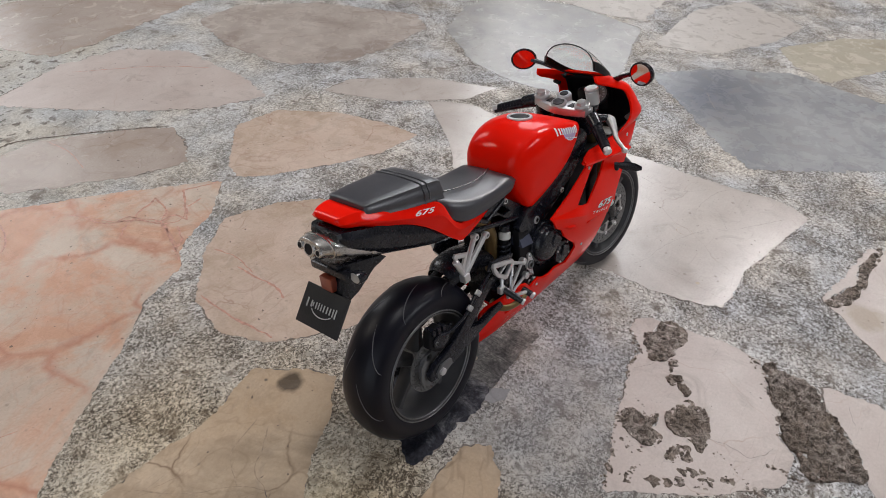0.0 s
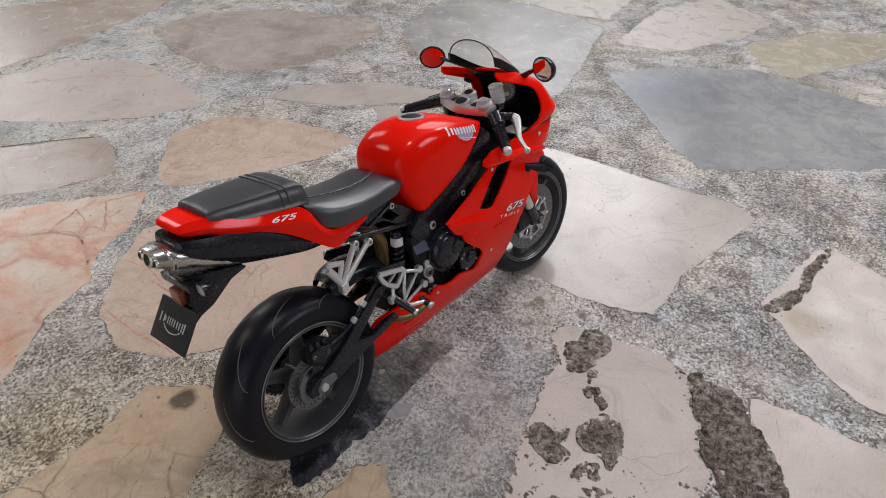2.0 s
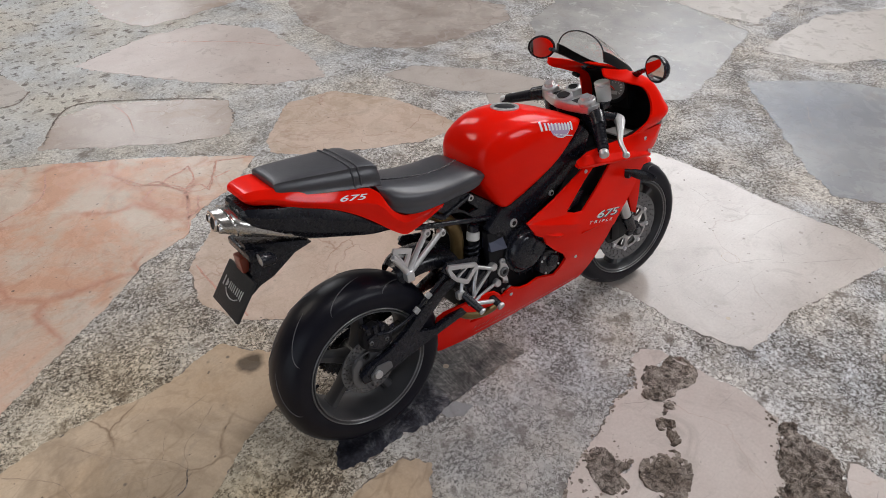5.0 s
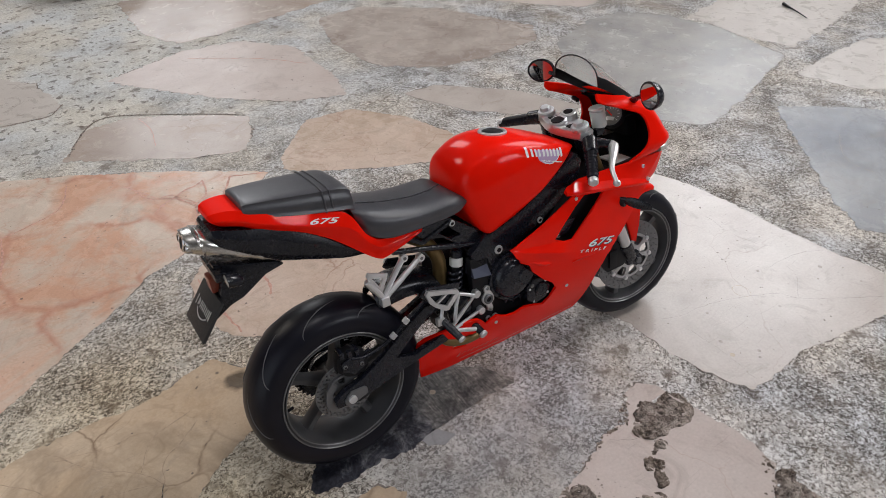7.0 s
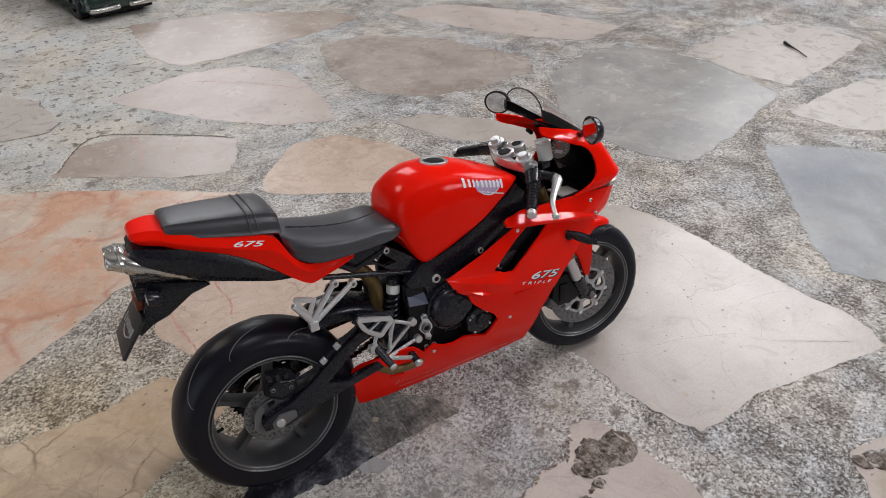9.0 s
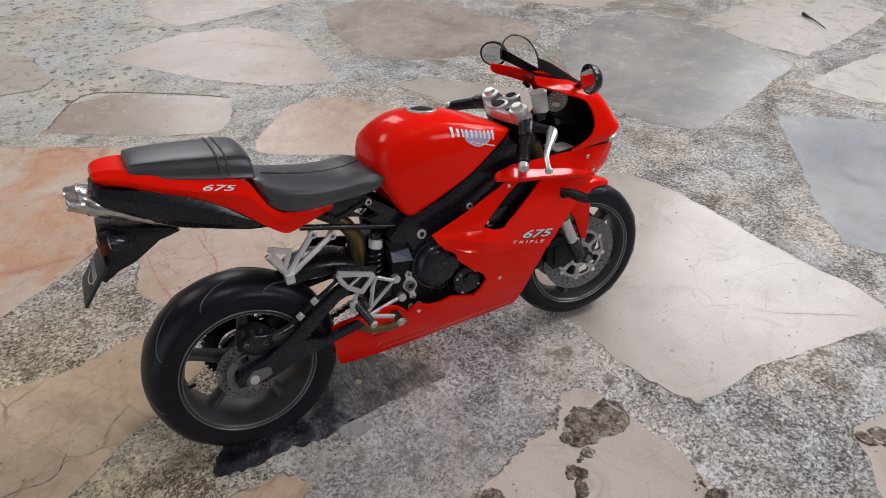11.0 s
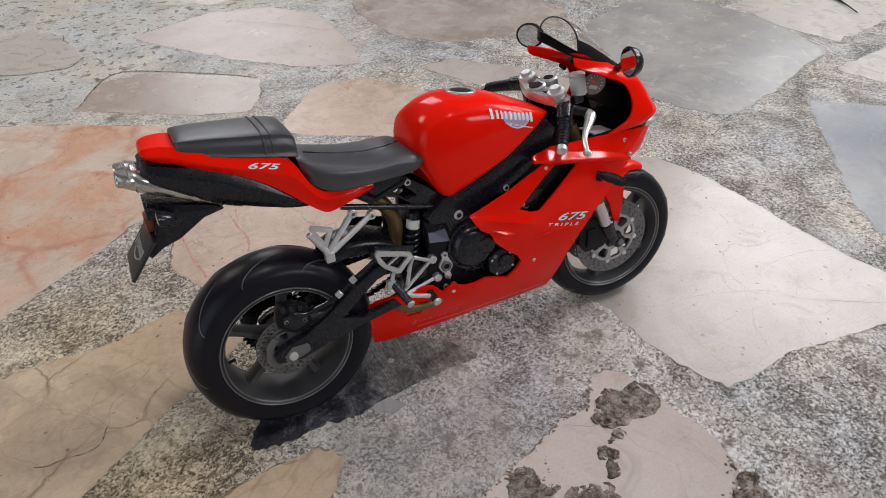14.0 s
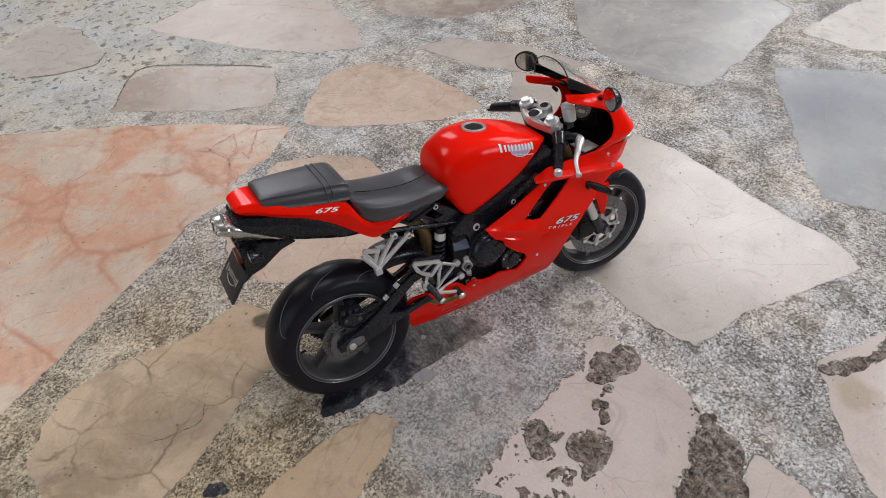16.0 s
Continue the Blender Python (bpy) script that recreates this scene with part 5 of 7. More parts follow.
# ---- hugger mudguard behind the pegs
hug = []
for x, z, w in ((18.5, 61.4, 5.0), (22, 63.0, 6.6), (28, 63.6, 7.2), (35, 62.5, 7.4), (42, 59.5, 7.2), (48, 55.0, 7.0)):
    z -= 1.6
    hug.append([(x - 0.5, -w, z - 5.2), (x, -w * 0.95, z - 1.6), (x, -w * 0.55, z), (x, 0, z + 0.4), (x, w * 0.55, z), (x, w * 0.95, z - 1.6), (x - 0.5, w, z - 5.2)])
thicken(part("mudguard", smooth_skin(hug, 4, 3, False, False), BLACK, bike, "black plastic rear mudguard", 60), 0.8)

# ---- tank
def tank_section(x, bottom, top, w, w_low=0.9):
    """Flat sides, a tight shoulder and a gently crowned top."""
    h = top - bottom
    half = [(w_low * w, bottom), (0.985 * w, bottom + 0.22 * h), (w, bottom + 0.45 * h), (0.975 * w, bottom + 0.66 * h), (0.915 * w, bottom + 0.80 * h), (0.79 * w, bottom + 0.90 * h), (0.46 * w, bottom + 0.975 * h)]
    return [(x, -y, z) for y, z in half] + [(x, 0, top)] + [(x, y, z) for y, z in reversed(half)] + [(x, 0.4 * w_low * w, bottom), (x, -0.4 * w_low * w, bottom)]


tank_rows = [tank_section(51.6, 86.0, 88.4, 5.0, 0.8), tank_section(52.8, 83.5, 92.2, 9.4, 0.82), tank_section(55.2, 79.0, 96.2, 12.5, 0.84), tank_section(59.7, 71.4, 99.4, 14.5, 0.9), tank_section(66, 73.0, 101.2, 15.5, 0.92), tank_section(74, 76.4, 100.8, 16.1, 0.93),
             tank_section(83, 80.2, 98.8, 15.9, 0.93), tank_section(91, 84.6, 95.6, 14.8, 0.92), tank_section(97.5, 87.6, 92.6, 12.6, 0.9), tank_section(102.5, 88.6, 90.2, 9.0, 0.85)]
tank_bm = smooth_skin(tank_rows, 5, 4)
tank_tree = BVHTree.FromBMesh(tank_bm)
tank = part("fuel_tank", tank_bm, RED, bike, "glossy red fuel tank", 60)
cap = part("filler_cap", moved(turn([(0.2, 0), (3.9, 0), (4.1, 0.35), (4.9, 0.35), (5.1, 0.1), (5.1, -2), (0.2, -2)], 36), pose(74.5, 0, 100.85, 90, 8, 0)), SILVER, tank, "silver ringed filler cap")
part("cap_centre", moved(turn([(0.1, 0.0), (3.4, 0.0), (3.8, -0.2), (3.8, -1), (0.1, -1)], 30), pose(74.5, 0, 101.1, 90, 8, 0)), MATTE, cap, "dark cap centre")
badge = part("badge", lay_on(panel([(80.6, 95.6), (85.0, 94.6), (92.4, 92.2), (91.8, 90.6), (90.2, 89.4), (87.4, 89.0), (84.4, 89.9), (82.0, 91.8)], [], lambda x, z: 0, 0.9), tank_tree, 0.10), BADGE_BLUE, tank, "pale blue wing badge")
strokes = []
for x, w, h, tilt in ((77.4, 1.0, 3.0, 0), (79.4, 0.9, 2.4, 0), (81.0, 0.7, 2.4, 0), (82.5, 0.8, 2.4, 0), (84.3, 0.9, 2.4, 0), (86.0, 0.9, 2.4, 0), (87.6, 0.8, 2.4, 0), (89.2, 0.9, 2.4, 0), (90.9, 0.9, 2.5, 0), (92.6, 1.0, 3.0, 0)):
    z = 95.8 - (x - 77.5) * 0.295 + (1.0 if h < 1 else tilt)
    strokes.append(lay_on(panel([(x - w / 2, z - h / 2 + 0.12 * w), (x + w / 2, z - h / 2 - 0.12 * w), (x + w / 2 + 0.25, z + h / 2 - 0.12 * w), (x - w / 2 + 0.25, z + h / 2 + 0.12 * w)], [], lambda a, b: 0, 0.8), tank_tree, 0.2))
for k in range(8):
    x0, x1 = 82.6 + k * 1.15, 82.6 + (k + 1) * 1.15
    dip = lambda x: 92.0 - (x - 82.6) * 0.12 - 2.3 * math.sin(math.pi * (x - 82.6) / 9.2) ** 0.8 if 82.6 < x < 91.8 else 92.0 - (x - 82.6) * 0.12
    strokes.append(lay_on(panel([(x0, dip(x0) - 0.16), (x1, dip(x1) - 0.16), (x1, dip(x1) + 0.2), (x0, dip(x0) + 0.2)], [], lambda a, b: 0, 0.8), tank_tree, 0.2))
part("badge_strokes", merge(*strokes), LETTER, badge, "white lettering drawn as bars")
for x0, x1, z0, z1 in ((83.5, 93.5, 91.2, 87.2),):
    part("tank_line", lay_on(panel([(x0, z0), (x1, z1), (x1 - 0.2, z1 + 0.5), (x0 + 0.4, z0 + 0.35)], [], lambda a, b: 0, 0.8), tank_tree, 0.1), LETTER, tank, "thin pale stripe")

# ---- seats
seat_rows = [hull(15.2, 88.5, 94.5, 9.0, 0.95, 0.7), hull(18, 85.5, 94.0, 11.6, 0.96, 0.72), hull(24, 83.0, 92.4, 13.2, 0.96, 0.66), hull(32, 82.4, 90.6, 13.6, 0.95, 0.6), hull(40, 82.2, 89.6, 13.2, 0.94, 0.58), hull(46, 82.0, 89.6, 12.8, 0.93, 0.6), hull(50.5, 82.6, 88.6, 12.6, 0.93, 0.75), hull(54, 84.0, 86.6, 11.6, 0.9, 0.8)]
rider = part("rider_seat", smooth_skin(seat_rows, 4, 4), SEAT, bike, "black vinyl rider seat", 60)
part("seam", pipe([(18, -4.4, 94.6), (26, -5.2, 92.6), (35, -5.4, 90.9), (43, -4.6, 90.2), (49, -3.0, 90.2)], 0.22), BLACK, rider)
pil_rows = [hull(-16.8, 104.2, 106.2, 7.8, 0.98, 0.84), hull(-15.6, 103.0, 107.3, 8.8, 0.98, 0.84), hull(-8, 100.9, 106.8, 9.8, 0.99, 0.85), hull(0, 99.0, 105.9, 10.6, 0.99, 0.85), hull(7, 97.5, 105.0, 11.1, 0.99, 0.85), hull(12, 96.5, 104.2, 11.3, 0.99, 0.85), hull(14.6, 95.8, 103.0, 11.2, 0.98, 0.84), hull(15.2, 95.8, 101.6, 10.8, 0.98, 0.82)]
pillion = part("pillion_seat", smooth_skin(pil_rows, 4, 3), SEAT, bike, "black vinyl pillion seat with a strap", 40)
for x in (6.2, 8.4):
    prof = hull(x, 97.5 - (x - 7) * 0.22, 105.05 - (x - 7) * 0.16, 11.15, 0.99, 0.85)[:11]
    part("strap_ridge", pipe(prof, 0.36, 4, 8), SEAT, pillion)

# ---- tail cowl, under-tail, exhaust
def crease(x, bottom, top, w, low=0.8, flat_top=0.86, ridge=0.66):
    """A section with a sharp shoulder, for the tail."""
    h = top - bottom
    half = [(low * w, bottom), (0.93 * w, bottom + 0.22 * h), (0.985 * w, bottom + (ridge - 0.08) * h), (w, bottom + ridge * h), (0.985 * w, bottom + (ridge + 0.08) * h), (flat_top * w, top)]
    return [(x, -y, z) for y, z in half] + [(x, 0, top)] + [(x, y, z) for y, z in reversed(half)] + [(x, 0.4 * low * w, bottom), (x, -0.4 * low * w, bottom)]


tail_rows = [crease(-26.0, 103.2, 105.0, 5.6, 0.9, 0.7, 0.5), crease(-25.2, 102.0, 105.9, 6.9, 0.8, 0.74, 0.55), crease(-23.2, 101.0, 106.3, 8.0, 0.72, 0.76, 0.55), crease(-20, 100.2, 106.2, 8.9, 0.72, 0.78, 0.52), crease(-16.5, 99.4, 105.4, 9.8, 0.76, 0.80, 0.48),
             crease(-10, 97.2, 103.2, 10.9, 0.82, 0.84, 0.42), crease(-2, 94.0, 100.3, 11.8, 0.86, 0.87, 0.42), crease(5, 89.6, 98.2, 12.3, 0.88, 0.90, 0.5), crease(10, 85.4, 96.9, 12.5, 0.9, 0.92, 0.58), crease(13.4, 82.2, 94.0, 12.6, 0.92, 0.94, 0.62),
             crease(16.5, 79.4, 87.5, 12.7, 0.94, 0.96), crease(19.5, 77.2, 84.4, 12.8, 0.94, 0.97), crease(22, 76.8, 83.4, 12.8, 0.94, 0.97), crease(29, 78.6, 82.6, 12.8, 0.94, 0.97), crease(36, 80.6, 81.8, 12.2, 0.95, 0.97)]
tail_bm = smooth_skin(tail_rows, 4, 1)
for v in tail_bm.verts:
    v.co.x += 0.75 * max(0.0, 104.8 - v.co.z) * min(1.0, max(0.0, (-15 - v.co.x) / 8))
tail_tree = BVHTree.FromBMesh(tail_bm)
tail = part("tail_cowl", tail_bm, RED, bike, "glossy red tail cowl", 24)
part("model_number", lay_on(word("675", 2.25, 4.2, 95.9, 15.0, 2.6, 0.3, 0.7), tail_tree, 0.12), LETTER, tail, "white number 675")
under_rows = [crease(-27.0, 97.6, 101.6, 6.4, 0.8, 0.9), crease(-25, 95.4, 102.0, 8.0, 0.75, 0.9), crease(-18, 91.4, 100.0, 9.4, 0.72, 0.9), crease(-10, 86.8, 97.8, 9.8, 0.72, 0.9), crease(-2, 83.8, 93.6, 10.4, 0.74, 0.9), crease(4, 82.0, 90.8, 10.8, 0.8, 0.9), crease(10.5, 80.2, 86.0, 11.0, 0.85, 0.9), crease(16.5, 79.2, 81.0, 11.0, 0.85, 0.9)]
undertail = part("undertail", smooth_skin(under_rows, 3, 1), BLACK, bike, "black plastic under-tail", 22)
muffler_rows = []
for x, z, w, h in ((-29.5, 97.6, 6.6, 3.9), (-27.5, 97.0, 7.4, 4.4), (-22, 94.4, 7.4, 4.2), (-15, 90.6, 7.0, 3.8), (-9, 87.2, 6.0, 3.2), (-3, 84.0, 4.4, 2.6)):
    muffler_rows.append([(x - 0.25 * h * math.sin(2 * math.pi * k / 20), -w * math.copysign(abs(math.cos(2 * math.pi * k / 20)) ** 0.75, math.cos(2 * math.pi * k / 20)), z + h * math.copysign(abs(math.sin(2 * math.pi * k / 20)) ** 0.8, math.sin(2 * math.pi * k / 20))) for k in range(20)])
muffler = part("muffler", smooth_skin(muffler_rows, 3, 2), CHROME, bike, "brushed metal under-seat muffler", 50)
band_rows = []
for x, z, s in ((-16.2, 91.3, 1.03), (-15.2, 90.8, 1.05), (-14.4, 90.4, 1.03)):
    band_rows.append([(x - s * math.sin(2 * math.pi * k / 20), -7.1 * s * math.copysign(abs(math.cos(2 * math.pi * k / 20)) ** 0.75, math.cos(2 * math.pi * k / 20)), z + 3.9 * s * math.copysign(abs(math.sin(2 * math.pi * k / 20)) ** 0.8, math.sin(2 * math.pi * k / 20))) for k in range(20)])
part("clamp_band", smooth_skin(band_rows, 2, 2), CHROME, muffler)
end = []
for f, g in ((0.0, 1.05), (1.1, 1.08), (1.3, 1.0), (3.6, 0.86), (4.2, 0.8)):
    end.append([(-28.6 - f - 0.5 * math.sin(2 * math.pi * k / 24), -6.6 * g * math.copysign(abs(math.cos(2 * math.pi * k / 24)) ** 0.85, math.cos(2 * math.pi * k / 24)), 97.6 + f * 0.28 + 4.0 * g * math.sin(2 * math.pi * k / 24)) for k in range(24)])
tip = part("muffler_tip", smooth_skin(end, 2, 1), CHROME, muffler, "polished three-hole muffler tip", 40)
for y, z, r in ((0.3, 98.6, 2.25), (-3.9, 98.4, 1.15), (4.3, 98.8, 1.15)):
    part("outlet", moved(turn([(r * 0.8, 0.0), (r, 0.0), (r + 0.35, 0.4), (r + 0.35, 2.5), (r * 0.8, 2.5)], 24), pose(-33.6, y, z, 0, 15, 0) @ pose(0, 0, 0, 0, 0, -90)), CHROME, tip)
    part("outlet_bore", barrel((-33.3, y, z), (-31.0, y, z - 0.5), r * 0.82, steps=20), MATTE, tip, "black outlet bore")

# ---- plate carrier, lamps, plate
carrier = part("plate_carrier", merge(slab([(-28, 90.5), (-10, 85.0), (-8, 83.2), (-14, 82.0), (-22, 77.4), (-26.6, 76.2), (-31.0, 73.6), (-31.8, 74.8), (-28.4, 80.5), (-26.5, 86), (-28.5, 88)], -4.2, 4.2, [], 0.7), block(-29, -25.5, -8.2, 8.2, 86.8, 89.4, 0.6)), BLACK, bike, "black plate carrier")
part("tail_lamp", block(-30.0, -27.4, -1.4, 4.0, 80.6, 85.6, 0.5), AMBER, carrier, "dull red tail lamp")
for s in (-1, 1):
    lamp = part("rear_indicator", smooth_skin([[(x, s * y + w * math.cos(2 * math.pi * k / 12), z + h * math.sin(2 * math.pi * k / 12)) for k in range(12)] for x, y, z, w, h in ((-21.4, 8.8, 85.6, 0.5, 0.5), (-22.4, 8.9, 86.0, 1.8, 1.7), (-24.6, 9.1, 86.8, 2.5, 2.2), (-26.4, 9.3, 87.3, 2.5, 2.2))], 3, 1), BLACK, carrier, "black indicator with clear lens", 60)
    part("lens", smooth_skin([[(x, s * y + w * math.cos(2 * math.pi * k / 12), z + h * math.sin(2 * math.pi * k / 12)) for k in range(12)] for x, y, z, w, h in ((-26.2, 9.3, 87.2, 2.2, 1.9), (-26.55, 9.3, 87.3, 2.1, 1.8), (-26.75, 9.3, 87.4, 1.3, 1.1))], 2, 1), LENS, lamp, "grey clear lens")
    part("indicator_stalk", barrel((-23.5, s * 3.5, 85.2), (-23.5, s * 9, 86), 0.9), BLACK, lamp)
plate_m = pose(-33.3, 1.4, 75.2, 0, 39.5, 0)
plate = part("display_plate", moved(block(-0.5, 0.5, -9.9, 9.9, -6.6, 6.6, 0.25), plate_m), PLATE, bike, "dark display plate with white lettering bars")
bars = []
for k, (y, w, h) in enumerate(((7.0, 0.6, 3.0), (5.0, 0.6, 2.2), (4.2, 0.4, 1.4), (2.8, 0.5, 2.2), (1.6, 0.45, 2.2), (0.4, 0.45, 2.2), (-0.9, 0.5, 2.2), (-2.4, 0.5, 2.2), (-3.8, 0.5, 2.2), (-5.2, 0.5, 2.6), (-6.4, 0.5, 3.0))):
    bars.append(moved(block(-0.62, -0.5, y - w / 2, y + w / 2, 0.6 - h / 2, 0.6 + h / 2, 0), plate_m))
part("plate_strokes", merge(*bars), LETTER_GREY, plate, "white lettering drawn as bars")
part("plate_swoosh", moved(pipe([(-0.56, 4.4, -0.9), (-0.56, 2.6, -2.1), (-0.56, 0, -2.6), (-0.56, -2.8, -2.2), (-0.56, -5.0, -1.1)], 0.2, 4, 6), plate_m), LETTER_GREY, plate)

# ---- frame, sub-frame, engine
for s in (-1, 1):
    lo, hi = (-13.4, -10.0) if s < 0 else (10.0, 13.4)
    spar = part("frame_spar", slab([(52, 65.5), (58.5, 70.8), (66, 72.0), (74, 74.4), (84, 79.0), (93, 84.6), (100, 88.5), (103, 85), (101, 79), (92, 72.4), (82, 66.8), (72, 62.4), (66, 58.6), (56, 57)], lo, hi, [], 0.8), BLACK, bike, "black frame spar")
    part("pivot_plate", slab([(51.5, 64), (59.5, 63), (61.5, 56), (61, 46), (57.5, 34.5), (50, 34.5), (49.4, 40), (51.5, 51)], lo, hi, [], 0.9), MATTE, bike, "black pivot plate")
    part("seat_rail", slab([(38, 83.0), (47.5, 80.8), (59.6, 71.2), (56.6, 66.6), (50, 69.6), (44, 74.6), (37.5, 76.4), (33, 80)], s * 9.6 - 0.9, s * 9.6 + 0.9, [[(42.5, 76.8), (46.2, 78.4), (50.8, 73.4), (47, 73.2)]], 0.4), BLACK, bike)
    for p, q in (((25, 76.6), (57.5, 67.4)), ((47.6, 79.6), (36, 75.8)), ((36, 75.8), (28, 81.6))):
        part("subframe_tube", barrel((p[0], s * 10.4, p[1]), (q[0], s * 10.4, q[1]), 0.95, steps=12), BLACK, bike)
part("facet", skin([[(52.0, -13.0, 61.2), (57.8, -12.4, 63.2), (57.8, -9.4, 63.0), (52.0, -9.4, 61.0)], [(51.6, -14.8, 57.2), (58.9, -14.8, 55.8), (58.9, -9.4, 55.8), (51.6, -9.4, 57.2)]]), FACET_SHEEN, bike, "black cover facet with its blue-grey sheen painted in")
bolt(bike, (47.7, -10.6, 78.9), 1.15, h=0.8)
bolt(bike, (57.2, -10.8, 67.3), 1.2, h=1.0)
bolt(bike, (63.6, -13.4, 63.6), 1.7, h=0.5)
bolt(bike, (82.4, -13.4, 68.4), 1.2, h=0.5)
bolt(bike, (88.8, -15.6, 60.8), 1.2, h=0.5)
bolt(bike, (56.4, -13.4, 37.9), 1.1, h=0.6)
bolt(bike, (59.4, -13.6, 37.4), 1.3, h=0.6)
boss = part("pivot_boss", slab([(56.9 + (x - 56.9) * 1.3, 46.4 + (z - 46.4) * 1.25) for x, z in ((55.6, 45.0), (54.9, 46.4), (55.2, 47.6), (56.0, 48.6), (55.8, 50.2), (56.8, 50.9), (57.8, 50.2), (57.8, 48.8), (58.9, 47.6), (58.9, 45.6), (58.0, 44.4), (58.4, 42.8), (57.4, 41.9), (56.4, 42.6), (56.4, 44.2))], -14.2, -13.3, [], 0.25), SILVER, bike, "silver pivot boss")
for x, z, r in ((56.9, 46.4, 1.9), (56.8, 50.8, 0.6), (57.5, 42.0, 0.6)):
    part("boss_ring", moved(turn([(r * 0.55, 0), (r, 0), (r, -0.6), (r * 0.75, -0.9), (r * 0.55, -0.7)], 20), Matrix.Translation((x, -14.2, z))), SILVER if r < 1 else DISC, boss)
    part("boss_bore", barrel((x, -14.0, z), (x, -14.5, z), r * 0.55, steps=14), MATTE, boss, "dark bore")
engine = part("engine_block", merge(block(56, 92, -11.5, 11.5, 28, 63, 2.0), block(64, 88, -10, 10, 58, 73, 2.0), block(86, 104, -12.5, 12.5, 30, 60, 1.5)), MATTE, bike, "matte black engine")
clutch = part("clutch_cover", moved(turn([(0.2, -17.6), (5.6, -17.6), (6.6, -17.1), (7.4, -16.2), (7.9, -15.0), (7.9, -14.4), (9.0, -14.3), (9.2, -13.6), (9.2, -9), (0.2, -9)], 40), Matrix.Translation((67.2, 0, 51.4))), BLACK, engine, "round black clutch cover")
part("cover_cap", moved(turn([(0.2, -18.2), (2.9, -18.2), (3.4, -17.7), (3.4, -15), (0.2, -15)], 28), Matrix.Translation((71.4, 0, 51.4))), BLACK, clutch)
for k in range(9):
    a = 0.5 + 2 * math.pi * k / 9
    bolt(clutch, (67.2 + 8.5 * math.cos(a), -14.3, 51.4 + 8.5 * math.sin(a)), 0.5, h=0.4, mat=BLACK, name="cover_bolt", label="black cover bolt")
for x, z, lean in ((66.0, 43.4, 0.4), (68.6, 42.4, 0.2), (71.4, 41.6, -0.1)):
    part("rib", moved(block(-0.35, 0.35, -13.4, -11.2, -3.0, 3.0, 0.2), pose(x, 0, z, 0, math.degrees(lean), 0)), BLACK, engine, "black casting rib")
part("oil_line", pipe([(61.6, -12.2, 46.0), (64.0, -12.6, 42.6), (68.0, -12.8, 40.6), (73.0, -12.6, 41.4)], 0.6), BLACK, engine, "black oil line")
pump = part("ignition_cover", slab([(72.6, 45.4), (77.0, 47.6), (82.4, 45.6), (83.6, 41.4), (81.2, 37.6), (76.0, 36.6), (72.4, 39.6)], -16.4, -10, [], 0.8), BLACK, engine, "small black engine cover")
part("cover_cap", moved(turn([(0.2, -17.3), (2.3, -17.3), (2.8, -16.9), (2.8, -15.6), (0.2, -15.6)], 24), Matrix.Translation((79.0, 0, 42.2))), BLACK, pump)
for x, z in ((73.8, 43.8), (82.0, 39.4), (75.4, 38.0), (81.2, 44.8)):
    bolt(pump, (x, -16.3, z), 0.5, h=0.4, mat=SILVER)
bolt(pump, (75.0, -16.3, 45.0), 0.8, h=0.5, mat=DISC)
part("radiator", block(104, 112, -13, 13, 34, 70, 0.8), MATTE, bike, "black radiator")
part("airbox", block(84, 112, -9, 9, 70, 84, 2.0), MATTE, bike, "black air box")
part("battery_tray", block(22, 46, -8.5, 8.5, 78, 84, 1.5), MATTE, bike)
shock = part("shock_absorber", pipe([(45.4, -8.6, 45), (47.2, -8.6, 54), (48.9, -8.4, 62)], 1.7), MATTE, bike, "black coil shock absorber")
coil = [(45.6 + 0.055 * k + 2.5 * math.cos(k * 0.9), -8.6 + 2.5 * math.sin(k * 0.9), 46.0 + k * 0.29) for k in range(52)]
part("coil_spring", pipe(coil, 0.55, 2, 7), BLACK, shock)
part("shock_reservoir", merge(barrel((48.7, -8.4, 61.0), (49.4, -8.2, 64.2), 2.4, steps=22, bevel=0.4)), WHITE, bike, "white shock reservoir")
part("reservoir_cap", barrel((49.3, -8.2, 64.0), (49.9, -8.0, 67.0), 2.2, steps=22, bevel=0.5), BLACK, bike)
part("exhaust_pipe", pipe([(24, -1, 82), (32, -3.5, 78), (39, -5.4, 73), (43.2, -5.8, 66), (43.6, -5.4, 58), (43.2, -5, 49)], 2.5, 5, 16), BRONZE, bike, "bronze exhaust pipe")
part("collector_pipe", pipe([(37.0, -8.6, 37.6), (39.6, -11.4, 35.0), (44, -12.9, 33.7), (50, -13.2, 33.3), (54.5, -12.4, 34.2), (60, -9, 35)], 1.9, 5, 14), BRONZE, bike, "bronze exhaust pipe")
part("inner_guard", block(44, 58, -3, 9, 30, 62, 1.0), MATTE, bike)

